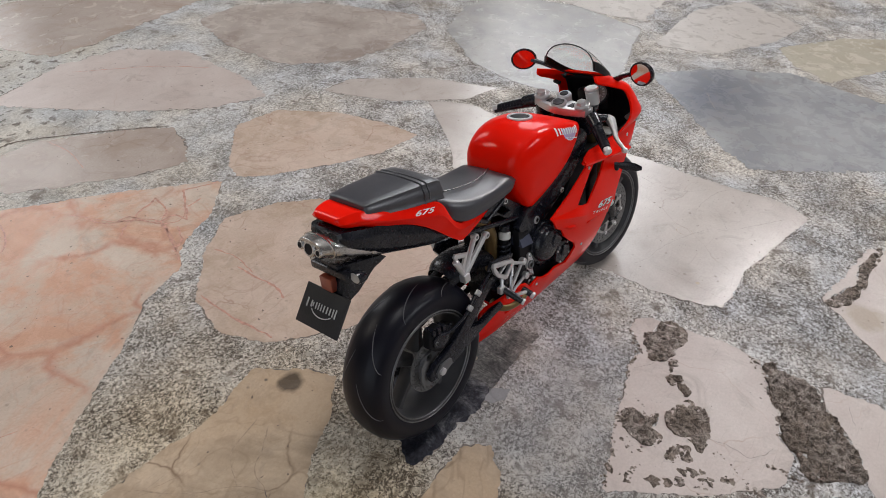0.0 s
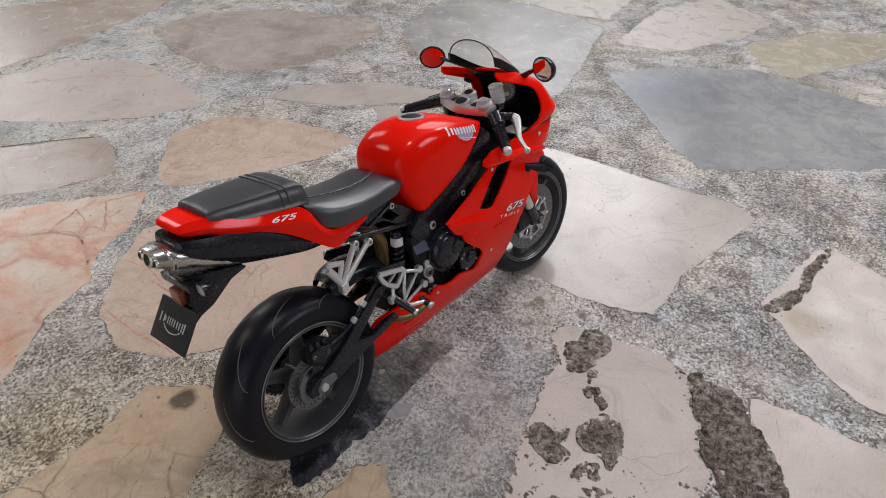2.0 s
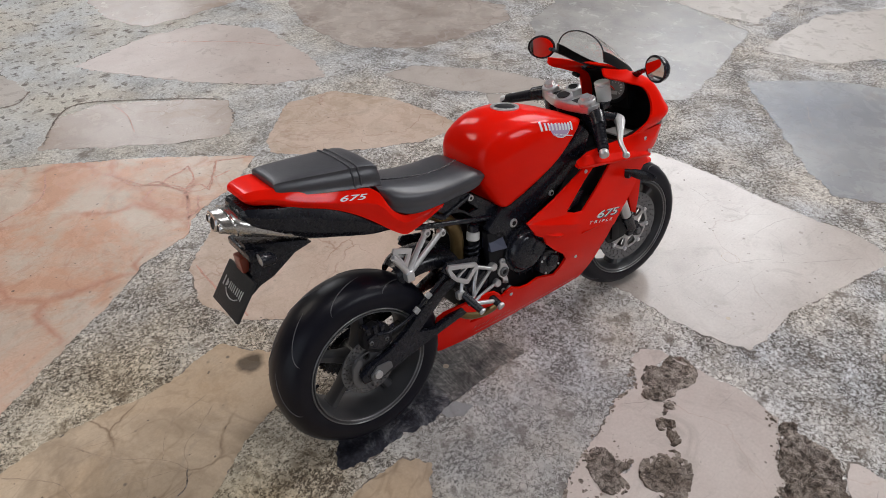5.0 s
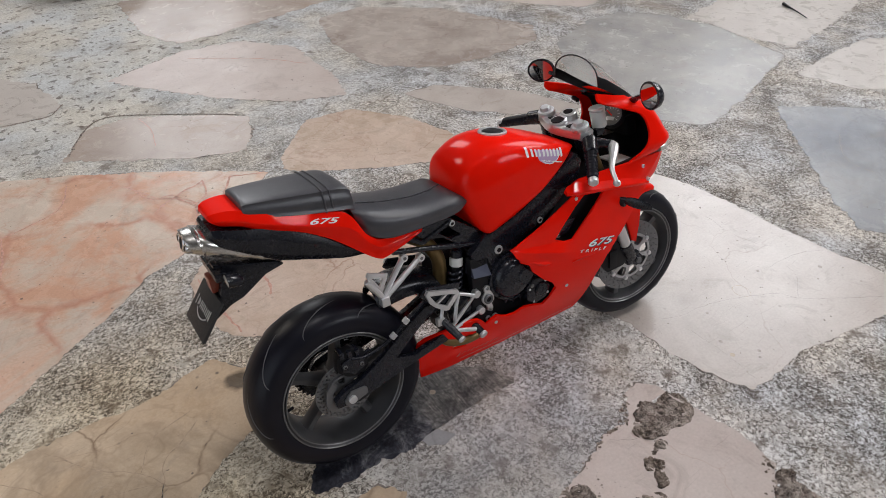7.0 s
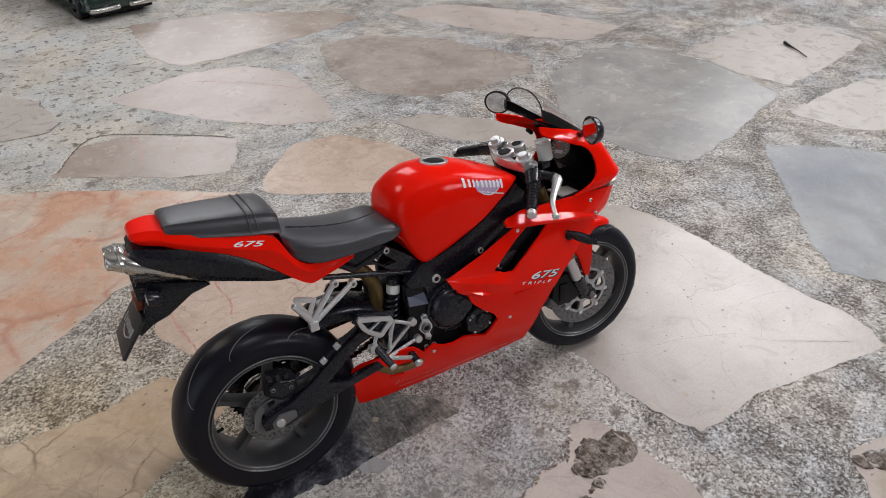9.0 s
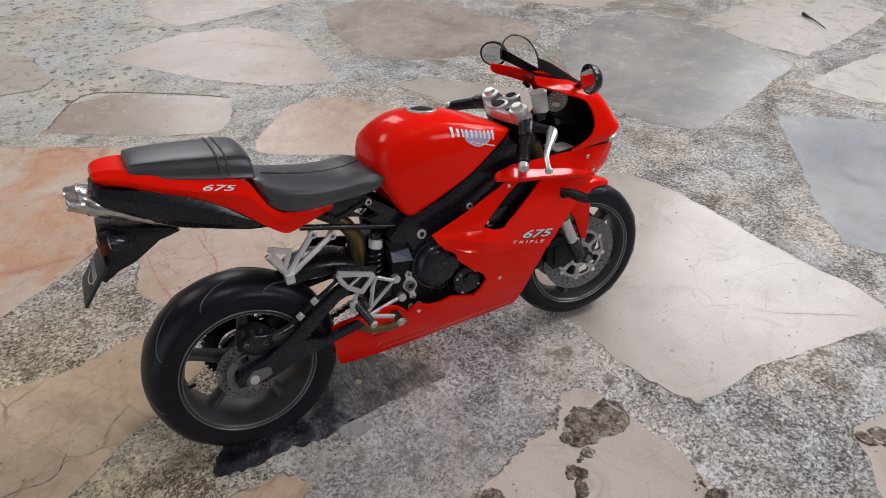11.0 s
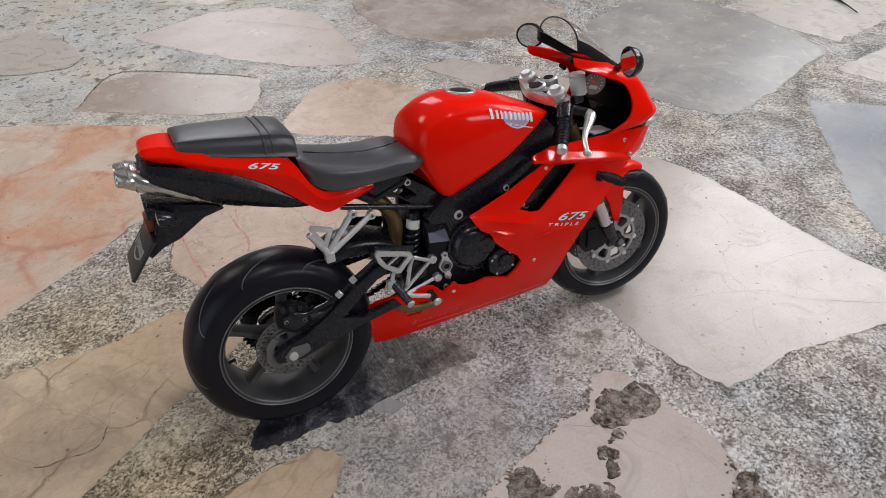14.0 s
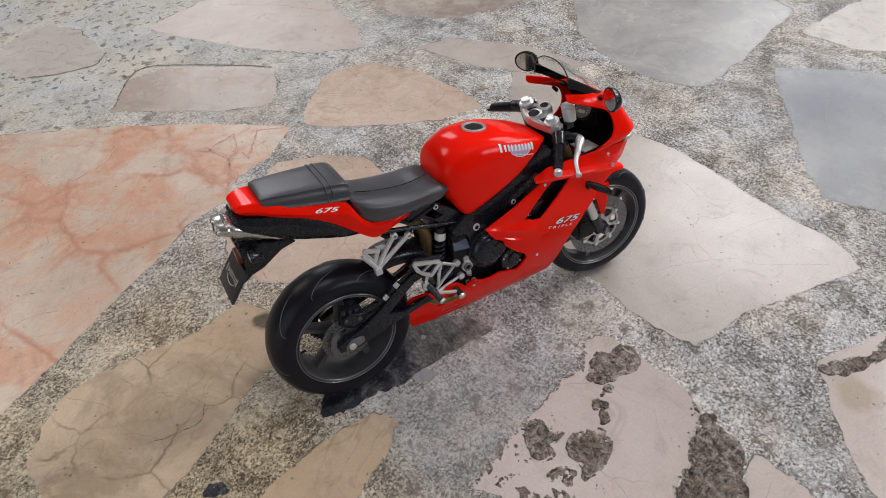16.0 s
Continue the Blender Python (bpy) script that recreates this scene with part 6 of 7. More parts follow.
# ---- foot rests
for s in (-1, 1):
    y = lambda v: s * v
    hang = part("rider_hanger", slab([(31.8, 59.2), (32.8, 60.4), (44.2, 56.5), (45.0, 54.8), (39.9, 50.0), (38.6, 50.2), (34.8, 53.2), (32.9, 55.6)], min(s * 15.6, s * 14.2), max(s * 15.6, s * 14.2),
                                        [[(33.5, 58.3), (39.3, 56.5), (35.5, 54.6)], [(40.2, 56.2), (42.9, 55.2), (39.3, 51.9), (36.2, 54.1)]], 0.3), SILVER, bike, "silver openwork foot-rest plate")
    part("hanger_backing", slab([(30.6, 58.4), (33, 61), (46.4, 57.6), (45.0, 54), (41, 49), (36, 52)], min(s * 14.0, s * 13.0), max(s * 14.0, s * 13.0), [], 0.3), BLACK, hang)
    for p, q in (((52.0, 50.8), (40.4, 43.2)), ((53.2, 43.3), (40.0, 41.4)), ((45.2, 53.6), (42.4, 49.6)), ((44.2, 51.4), (41.4, 44.6)), ((45.4, 53.5), (50.6, 51.3)), ((38.2, 50.6), (35.8, 46.8))):
        part("strut", barrel((p[0], s * 14.0, p[1]), (q[0], s * 15.6, q[1]), 0.68, steps=10, bevel=0.15), SILVER, hang, "silver strut")
    for p in ((52.0, 50.8), (53.2, 43.3)):
        part("strut_end", barrel((p[0], s * 12.9, p[1]), (p[0], s * 15.4, p[1]), 1.5, steps=14, bevel=0.3), SILVER, hang)
    peg = part("foot_peg", barrel((37.2, s * 14.8, 46.6), (39.2, s * 22.6, 42.2), 1.55, 1.25, steps=12, bevel=0.3), BLACK, bike, "black rider foot peg")
    part("peg_tip", barrel((39.2, s * 22.4, 42.3), (39.45, s * 23.3, 41.8), 1.35, steps=12, bevel=0.25), SILVER, peg)
    part("peg_joint", block(34.6, 37.6, min(s * 14, s * 16), max(s * 14, s * 16), 45.4, 48.4, 0.4), SILVER, peg)
    part("brake_lever" if s < 0 else "gear_lever", pipe([(39, s * 15.4, 41.6), (44, s * 16.4, 40.2), (49.6, s * 17.4, 38.6)], 0.8), SILVER, bike, "silver foot lever")
    part("lever_pad", barrel((49.2, s * 14.6, 39.6), (49.8, s * 19.4, 37.6), 1.35, steps=12, bevel=0.3), BLACK, bike)
    part("lever_end", barrel((49.8, s * 19.2, 37.7), (49.95, s * 20.4, 37.1), 1.55, steps=12, bevel=0.25), SILVER, bike)
    # pillion pegs
    if s > 0:
        continue
    ppl = part("pillion_hanger", barrel((28.0, s * 11.2, 73.9), (17.6, s * 13.4, 64.0), 1.0, steps=10, bevel=0.2), SILVER, bike, "silver pillion foot-rest hanger")
    part("strut", barrel((34.0, s * 11.2, 71.6), (18.6, s * 13.4, 63.6), 1.0, steps=10, bevel=0.2), SILVER, ppl)
    for p in ((28.0, 73.9), (34.0, 71.6))[:2 if s < 0 else 0]:
        part("strut_end", barrel((p[0], s * 10.2, p[1]), (p[0], s * 12.5, p[1]), 1.35, steps=16, bevel=0.2), SILVER, ppl)
        part("strut_bore", barrel((p[0], s * 12.4, p[1]), (p[0], s * 12.56, p[1]), 0.6, steps=12), DISC, ppl)
    part("heel_guard", slab([(13.2, 73.6), (14.0, 74.8), (20.6, 72.0), (19.4, 69.2), (17.4, 65.4), (16.0, 66.6)], min(s * 14.0, s * 13.0), max(s * 14.0, s * 13.0), [[(15.0, 72.4), (18.6, 71.0), (17.2, 68.4)]], 0.25), SILVER, ppl)
    part("pillion_peg", barrel((18.6, s * 13.4, 62.4), (12.6, s * 14.6, 72.6), 1.0, steps=10, bevel=0.25), SILVER, ppl)
    part("peg_joint", block(16.4, 19.4, min(s * 12.2, s * 15.2), max(s * 12.2, s * 15.2), 61.2, 64.4, 0.5), SILVER, ppl)


# ---- fairing
def side_y(x, z):
    y = 19.5 - 16.5 * ((54 - z) / 39) ** 2 if z < 54 else 19.5 - 3.0 * ((z - 54) / 22) ** 2
    if x > 106:
        y *= 1 - 0.17 * ((x - 106) / 28) ** 2
    if x < 66:
        y *= 1 - 0.25 * ((66 - x) / 36)
    if x < 42:
        y *= 1 - 0.26 * min(1.0, (42 - x) / 10)
    return max(2.0, y)


low_edge = [(28.0, 34.2), (28.2, 30.0), (31, 17.5), (48, 17.8), (70, 18.6), (92, 18.0), (102.5, 19.0), (104.0, 30.0), (105.4, 37.5), (109.8, 46.0), (110.6, 47.6), (101.8, 50.2), (92.7, 52.4), (81.4, 55.4), (70.6, 60.0), (67.6, 61.0), (68.4, 58.6), (72.2, 56.2), (73.4, 52.8), (78.0, 48.0), (82.8, 44.2), (84.6, 41.0), (82.4, 37.0), (79.9, 34.7), (75.0, 36.8), (70.5, 38.4), (66.0, 37.4), (62.6, 37.6), (60.4, 38.6), (58.2, 40.2), (55.8, 38.8), (54.2, 37.4), (52.6, 39.6), (50.4, 41.6), (46.6, 42.4), (42.0, 42.2), (37.9, 40.4), (32.0, 38.6), (29.0, 37.4)]
intake = [(99.0, 73.9), (108.9, 72.2), (103.4, 68.6), (97.6, 64.6), (91.2, 59.8), (87.6, 60.4), (83.2, 62.6), (88.0, 66.6), (94.0, 71.0)]
upper_edge = [(64.4, 65.2), (78.5, 69.3), (93.0, 74.6), (95.5, 75.8), (108, 76), (122, 72), (133, 66), (127, 63), (121.0, 57.5), (115.0, 52.0), (109.8, 46.0), (102.6, 50.0), (92.7, 51.2), (81.0, 54.0), (70.0, 58.8), (66.4, 61.4)]
slot = [(41.4, 31.6), (43.3, 31.8), (47.2, 30.8), (46.6, 29.4), (41.8, 30.0)]


def ease(v):
    v = min(1.0, max(0.0, v))
    return v * v * (3 - 2 * v)


def raised_y(x, z):
    """The raised upper panel: an up-facing facet between two creases, flush with the nose in front."""
    a, b = 64.9 - 0.185 * (x - 65.2), 64.5 - 0.375 * (x - 65.2)
    low = 59.2 - 0.345 * (x - 69.8)
    step = 1.0 * min(1.0, max(0.0, (a - z) / max(0.2, a - b))) * (1 - 0.75 * min(1.0, max(0.0, (b - z) / max(0.2, b - low))))
    out = 0.9 + step * min(1.0, (x - 64) / 8) * (1 - ease((x - 84) / 9))
    return side_y(x, z) + out * (1 - ease((x - 98) / 15)) + 0.15


def lip_y(x, z):
    top = 59.2 - (x - 69.8) * 0.345
    return side_y(x, z) + 0.6 + (1.3 - 0.9 * ease((x - 77) / 5)) * max(0.0, top - z)


def arrow_y(x, z):
    """The arrow-shaped step under the raised panel falls away inwards."""
    return side_y(x, z) + 1.3 - 0.75 * max(0.0, 50.9 - 0.085 * (x - 92.8) - z)


for s in (-1, 1):
    edge = low_edge if s < 0 else [(54, 17.9)] + low_edge[4:-3]
    fair = thicken(part("side_fairing", panel(edge, [slot] if s < 0 else [], lambda x, z: s * side_y(x, z), 1.5), RED, bike, "glossy red side fairing", 50), 0.9)
    creases = [(65.2, 64.9, 91.2, 60.1), (65.2, 64.5, 92.0, 54.45)]
    over = panel(upper_edge, [intake], lambda x, z: s * raised_y(x, z), 1.5, creases)
    if s < 0:
        both = merge(over.copy(), panel(low_edge, [slot], lambda x, z: -side_y(x, z) - 0.45, 3.0))
        fair_tree = BVHTree.FromBMesh(both)
        both.free()
    raised = part("fairing_overlay", over, RED, fair, "raised red fairing panel", 50)
    for e in raised.data.edges:
        a, b = (raised.data.vertices[k].co / MM for k in e.vertices)
        for x0, z0, x1, z1 in creases:
            if a.x < 90 and all(abs((p.x - x0) * (z1 - z0) - (p.z - z0) * (x1 - x0)) < 0.2 for p in (a, b)):
                e.use_edge_sharp = True
    thicken(raised, 0.9)
    thicken(part("fairing_lip", panel([(69.8, 59.3), (76.5, 56.9), (79.4, 55.4), (92.8, 51.0), (92.7, 50.7), (79.6, 54.4), (76.2, 55.6), (73.5, 56.9)], [], lambda x, z: s * lip_y(x, z), 1.5), RED, fair, "up-facing red lip", 25), 1.0)
    thicken(part("fairing_arrow", panel([(92.8, 50.9), (102.6, 50.1), (89.3, 47.9)], [], lambda x, z: s * arrow_y(x, z), 1.5), RED, fair, "stepped red arrow", 20), 0.6)
    thicken(part("intake_duct", panel([(80, 61), (90, 71), (98, 76), (113, 74), (110, 68), (103, 63), (93, 57)], [], lambda x, z: s * (side_y(x, z) - 5.0), 4.0), MATTE, fair, "black intake duct"), 0.8)
    part("intake_vane", slab([(84.5, 62.5), (91, 66.5), (95.5, 66.0), (92, 61.5), (88, 61)], s * 17.0 - 0.5, s * 17.0 + 0.5, [], 0.3), BLACK, fair)
    for x, z in ((90.2, 39.4), (95.3, 73.9), (58.2, 36.6), (86.2, 62.8)):
        bolt(fair, (x, s * (side_y(x, z) + (1.4 if z > 70 else 0.3)) * (0.93 if 60 < z < 65 else 1), z), 0.72, (0, s, 0), 0.5)
number = part("model_number", lay_on(word("675", 3.9, 104.2, 53.9, 15.0, 2.25, 0.3, 0.9), fair_tree, 0.75), LETTER, bike, "white number 675")
part("number_shadow", lay_on(word("675", 3.95, 104.7, 53.4, 15.0, 2.27, 0.3, 0.9), fair_tree, 0.65), LETTER_DARK, number, "dark blue number outline")
part("model_word", lay_on(word("T R I P L E", 1.6, 100.6, 51.9, 16.5, 2.05, 0.2, 0.9), fair_tree, 0.75), LETTER, bike, "white word TRIPLE")
scribble = []
for k in range(9):
    xa, za = 44 + 2.0 * k, 24.6 + 0.02 * k
    h_ = (2.2, 1.0, 0.9, 1.6, 1.0, 0.9, 1.4, 0.9, 1.0)[k]
    scribble.append(panel([(xa, za - h_ * 0.5), (xa + 0.4, za - h_ * 0.5), (xa + 1.5, za + h_ * 0.5), (xa + 1.1, za + h_ * 0.5)], [], lambda x, z: -(side_y(x, z) + 0.6), 1.0))
part("script_strokes", merge(*scribble), LETTER_PINK, bike, "pale script drawn as slanted bars")
part("edge_line", panel([(46, 21.2), (74, 21.4), (100, 21.0), (100, 20.7), (74, 21.05), (46, 20.9)], [], lambda x, z: -(side_y(x, z) + 0.55), 2.0), LETTER_PINK, bike, "thin pale line along the fairing edge")
belly = [[(x, y, z) for y in (-w, -w * 0.5, 0, w * 0.5, w)] for x, w, z in ((54, 4.6, 17.5), (70, 5.0, 18.2), (92, 4.9, 17.6), (102, 5.4, 18.7))]
thicken(part("belly_pan", smooth_skin(belly, 3, 1, False, False), RED, bike, "red belly pan"), 0.9)


def bow(z_rear, z_nose, w, x_rear, x_nose, p=0.62):
    """A curve from the right rear edge round the nose to the left rear edge."""
    out = []
    for k in range(-8, 9):
        a = k / 8 * math.pi / 2
        f = max(0.0, math.cos(a)) ** p
        out.append((x_rear + (x_nose - x_rear) * f, math.copysign(abs(math.sin(a)) ** 0.9, a) * w, z_rear + (z_nose - z_rear) * f))
    return out


low_cowl = [bow(76.4, 62.5, 15.6, 95, 138, 0.5), bow(76.6, 64.0, 17.6, 92, 141.5, 0.42), bow(77.6, 66.5, 18.6, 90, 144.0, 0.34), bow(78.6, 69.0, 18.4, 91, 145.6, 0.28), bow(79.6, 73.4, 17.6, 94, 147.0, 0.22), bow(80.4, 77.6, 17.0, 98, 148.6, 0.2)]
thicken(part("lower_cowl", smooth_skin(low_cowl, 3, 2, False, False), RED, bike, "glossy red nose cowl", 32), 0.8)
for s in (-1, 1):
    ledge = [[(x, s * (y0 - 0.3), z0 - 0.7), (x, s * y0, z0), (x, s * (y0 - 0.12 * h), z0 + 0.11 * h), (x, s * (y0 - 0.56 * h), z0 + 0.53 * h), (x, s * (y0 - 1.05 * h), z0 + h)] for x, y0, z0, h in ((89.4, 20.5, 78.3, 1.0), (92.0, 20.6, 77.7, 2.2), (99.6, 20.5, 76.0, 3.2), (108, 20.4, 74.2, 3.8), (116.6, 20.3, 72.5, 4.4), (123.0, 19.9, 71.0, 4.4), (128.0, 19.2, 69.6, 3.6), (132.0, 18.2, 68.4, 1.8))]
    thicken(part("cowl_ledge", smooth_skin(ledge, 4, 3, False, False), RED, bike, "up-facing red cowl ledge", 60), 0.7)
up_cowl = [bow(79.6, 80.0, 18.2, 122, 146.2, 0.42), bow(82.4, 82.6, 18.9, 129, 149.0, 0.42), bow(86, 86, 18.4, 132.4, 146.6, 0.5), bow(91, 91, 17.6, 132.4, 144.0, 0.6), bow(95.2, 94.6, 17.0, 130.0, 141.4, 0.65), bow(98, 96.4, 16.4, 124.4, 139.4, 0.7), bow(100.6, 97.6, 15.6, 118.8, 137.4, 0.7), bow(103.4, 98.6, 14.6, 112.6, 135.6, 0.7), bow(106.4, 99.4, 13.8, 112.2, 134.0, 0.7)]
upper = thicken(part("upper_cowl", tipped(smooth_skin(up_cowl, 3, 2, False, False)), RED, bike, "glossy red upper cowl", 40), 0.9)
part("mirror_socket", tipped(barrel((127.2, 13.6, 95.4), (127.6, 16.6, 95.8), 0.9, steps=14)), MATTE, upper, "black socket hole")
liner = [bow(75.4, 65.0, 15.0, 97, 138, 0.5), bow(77.0, 69.0, 16.6, 96, 142.5, 0.36), bow(79.0, 75.0, 16.2, 100, 144.6, 0.26), bow(80.4, 79, 16.4, 131, 144.6, 0.5), bow(84, 84, 16.6, 137.4, 144.4, 0.55), bow(90, 90, 15.6, 136.6, 142.0, 0.7), bow(95.0, 94, 14.2, 133.4, 138.6, 0.7), bow(98.0, 96.6, 12.6, 128.5, 135.4, 0.7)]
thicken(part("inner_liner", tipped(smooth_skin(liner, 3, 2, False, False)), MATTE, bike, "matte black cowl lining", 40), 0.6)
part("cowl_shelf", merge(slab([(96, 74), (112, 73), (119, 72), (119, 76.6), (110, 77.4), (98, 78.0)], -13.5, 13.5, [], 0.6), slab([(131, 69), (137, 70), (138, 74.5), (131, 75.6)], -9, 9, [], 0.6)), MATTE, bike)
part("inner_panel", slab([(119.5, 78.2), (129.0, 77.0), (129.0, 77.6), (119.5, 78.8)], -14.6, -4.0, [], 0.2), WHITE, bike, "pale inner cowl panel")
for s in (-1, 1):
    part("headlamp", smooth_skin([[(x, s * (y + w * math.cos(2 * math.pi * k / 14)), z + h * math.sin(2 * math.pi * k / 14)) for k in range(14)] for x, y, z, w, h in ((139, 14.4, 79.2, 3.2, 1.7), (142.6, 14.0, 79.2, 3.2, 1.6), (145.4, 12.8, 79.2, 2.4, 1.3), (147.0, 11.6, 79.2, 0.8, 0.5))], 3, 1), LENS, bike, "clear headlamp lens", 60)
    bolt(bike, (129.4, s * 17.6, 75.5), 0.8, (0.4, s, 0), 0.5)
    bolt(bike, (131.4, s * 18.4, 69.9), 0.8, (0.4, s, 0), 0.5)
    ind = part("front_indicator", smooth_skin([[(x + 0.35 * w * math.cos(2 * math.pi * k / 12), s * y, z + w * math.sin(2 * math.pi * k / 12)) for k in range(12)]
                                                 for x, y, z, w in ((116.0, 16.6, 66.4, 1.2), (117.4, 19.8, 66.0, 1.2), (118.8, 22.4, 65.6, 2.0), (121.0, 26.0, 64.8, 2.0), (122.8, 28.6, 64.0, 0.9))], 3, 1), BLACK, bike, "black front indicator", 60)
    part("indicator_base", barrel((117.6, s * 17.4, 65.0), (118.4, s * 20.0, 64.9), 2.0, 1.8, steps=18, bevel=0.3), MATTE, ind, "black rubber indicator base")

# ---- windscreen
ARCH = ((115.4, 11.6, 108.6, 117.4), (119.5, 11.8, 106.4, 115.2), (125, 11.4, 103.0, 110.8), (131, 9.8, 99.6, 105.2), (136.2, 6.4, 97.4, 100.2), (139.2, 3.0, 96.0, 97.0))


def arch(x, w, foot, top, steps):
    return [(x, -w * math.cos(math.pi * u), foot + (top - foot) * math.sin(math.pi * u) ** 0.8) for u in steps]


arches = [arch(*a, [k / 14 for k in range(15)]) for a in ARCH]
screen = thicken(part("windscreen", tipped(smooth_skin(arches, 4, 2, False, False)), SCREEN, bike, "clear plastic windscreen with black edging", 60), 0.45)
part("screen_rim", tipped(pipe(arches[0], 0.28, 3, 8)), SCREEN_RIM, screen, "black screen rim")
for side in ((0.0, 0.025, 0.05, 0.075), (1.0, 0.975, 0.95, 0.925)):
    strip = []
    for x, w, foot, top in ARCH:
        row = arch(x - 0.2, w + 0.35, foot, top + 0.35, side)
        strip.append([(row[0][0], row[0][1], foot - 1.0)] + row)
    thicken(part("screen_band", tipped(smooth_skin(strip, 4, 2, False, False)), MATTE, screen, "black screen base band", 60), 0.8)

# ---- mirrors
for s in (-1, 1):
    c = Vector((122.2, 2.1 + s * 28.9, 106.1))
    aim = Vector((-0.84, -0.54 if s > 0 else 0.2, -0.03 if s > 0 else 0.06)).normalized()
    turn_to = Matrix.Translation(c) @ aim.to_track_quat("Z", "Y").to_matrix().to_4x4()
    rows = []
    for d, f in ((-3.6, 0.25), (-3.2, 0.6), (-1.8, 0.9), (0.0, 1.0), (0.35, 0.98), (0.35, 0.86)):
        rows.append([(5.8 * f * math.cos(2 * math.pi * k / 28), 4.8 * f * math.sin(2 * math.pi * k / 28), d) for k in range(28)])
    shell = part("mirror", moved(smooth_skin(rows, 2, 1), turn_to), BLACK, bike, "oval black rear-view mirror", 45)
    part("mirror_glass", moved(skin([[(5.8 * f * math.cos(2 * math.pi * k / 28), 4.8 * f * math.sin(2 * math.pi * k / 28), d) for k in range(28)] for d, f in ((0.2, 0.86), (0.5, 0.85))]), turn_to), MIRROR, shell, "mirror glass")
    part("mirror_stalk", pipe([(130.5, 2 + s * 11.8, 98.4), (128.5, 2 + s * 17, 101.6), (125.5, 2 + s * 23, 104.4), (124.6, 2 + s * 26.4, 105.4)], [1.5, 1.0, 0.9, 1.3]), BLACK, shell)

# ---- forks and handlebars (turned to the right)
for s in (-1, 1):
    fork = part("fork_tube", moved(barrel((108.4, s * 10.6 + 1.6, 93.6), (124.4, s * 10.4, 52), 2.6, steps=20), STEER), BRONZE, bike, "gold upper fork tube")
    part("fork_collar", moved(barrel((124.0, s * 10.4, 53), (124.9, s * 10.4, 50.6), 3.1, steps=20, bevel=0.4), STEER), BRONZE, fork)
    part("fork_slider", moved(barrel((124.6, s * 10.4, 51.4), (130.0, s * 10.2, 38.0), 2.25, steps=20), STEER), SILVER, fork, "silver fork slider")
    part("fork_foot", moved(merge(barrel((129.2, s * 10.0, 40), (133.6, s * 9.4, 31.0), 2.9, 2.4, steps=18, bevel=0.5), barrel((136.3, s * 6.4, 29.8), (136.3, s * 10.8, 29.8), 2.7, steps=18, bevel=0.5), block(131, 137, min(s * 8, s * 10.6), max(s * 8, s * 10.6), 28.4, 34, 0.8)), STEER), BLACK, fork, "black fork foot")
    part("axle_bolt", moved(barrel((136.3, s * 10.6, 29.8), (136.3, s * 11.6, 29.8), 1.5, steps=6), STEER), DISC, fork)
    part("front_caliper", moved(merge(slab([(117.6, 33), (118.6, 41), (124, 43), (131, 40), (132.6, 33), (129, 29.4), (121, 28.6)], min(s * 6.2, s * 10.2), max(s * 6.2, s * 10.2), [], 0.9), block(121, 125, min(s * 10, s * 11), max(s * 10, s * 11), 31, 39, 0.3)), STEER), MATTE, bike, "black front brake caliper")
    part("fork_cap", moved(merge(barrel((106.6, s * 10.6, 95.6), (105.9, s * 10.6, 97.8), 3.3, steps=22, bevel=0.4), barrel((105.9, s * 10.6, 97.6), (105.4, s * 10.6, 99.2), 2.0, steps=6, bevel=0.2)), BARS), SILVER, bike, "silver fork cap")
    # clip-on bar, grip and lever; the left one sits higher
    GRIP = BARS if s < 0 else BARS @ Matrix.Translation((107, 10, 93)) @ Matrix.Rotation(radians(11), 4, "X") @ Matrix.Translation((-107, -10, -93))
    part("clip_on", moved(merge(barrel((107.0, s * 10.7, 94.2), (110.2, s * 10.7, 84.4), 3.7, steps=20, bevel=0.4), barrel((107.4, s * 12.4, 92.4), (97.2, s * 29.4, 84.6), 1.3, steps=14)), GRIP), BLACK, bike, "black clip-on handlebar")
    part("switch_block", moved(barrel((107.4, s * 14.6, 92.6), (104.2, s * 20.0, 90.2), 3.0, 2.6, steps=18, bevel=0.5), GRIP), BLACK, bike)
    grip = part("grip", moved(barrel((104.4, s * 19.6, 90.3), (98.4, s * 28.6, 85.4), 1.9, steps=18, bevel=0.3), GRIP), RUBBER, bike, "black rubber grip")
    for k in range(7):
        f0, f1 = 0.12 + k * 0.115, 0.16 + k * 0.115
        a, b = Vector((104.4, s * 19.6, 90.3)), Vector((98.4, s * 28.6, 85.4))
        part("grip_rib", moved(barrel(a.lerp(b, f0), a.lerp(b, f1), 2.05, steps=18), GRIP), RUBBER, grip)
    part("bar_end", moved(barrel((98.4, s * 28.6, 85.4), (97.2, s * 30.4, 84.4), 1.8, steps=16, bevel=0.4), GRIP), SILVER, bike, "silver bar end")
    part("lever_perch", moved(barrel((108.6, s * 14.6, 91.8), (114.6, s * 18.0, 90.4), 1.9, 1.5, steps=12, bevel=0.4), GRIP), BLACK, bike)
    lever = part("hand_lever", moved(pipe([(113.6, s * 16.4, 90.8), (114.4, s * 19.2, 89.8), (111.6, s * 22.8, 88.4), (107.6, s * 27.2, 86.0), (105.4, s * 32.4, 83.6)], [1.3, 2.1, 1.5, 0.95, 0.8], 5, 10), GRIP), SILVER, bike, "silver hand lever")
    part("lever_ball", moved(barrel((105.8, s * 32.2, 83.4), (104.8, s * 33.4, 82.8), 1.35, steps=12, bevel=0.5), GRIP), SILVER, lever)
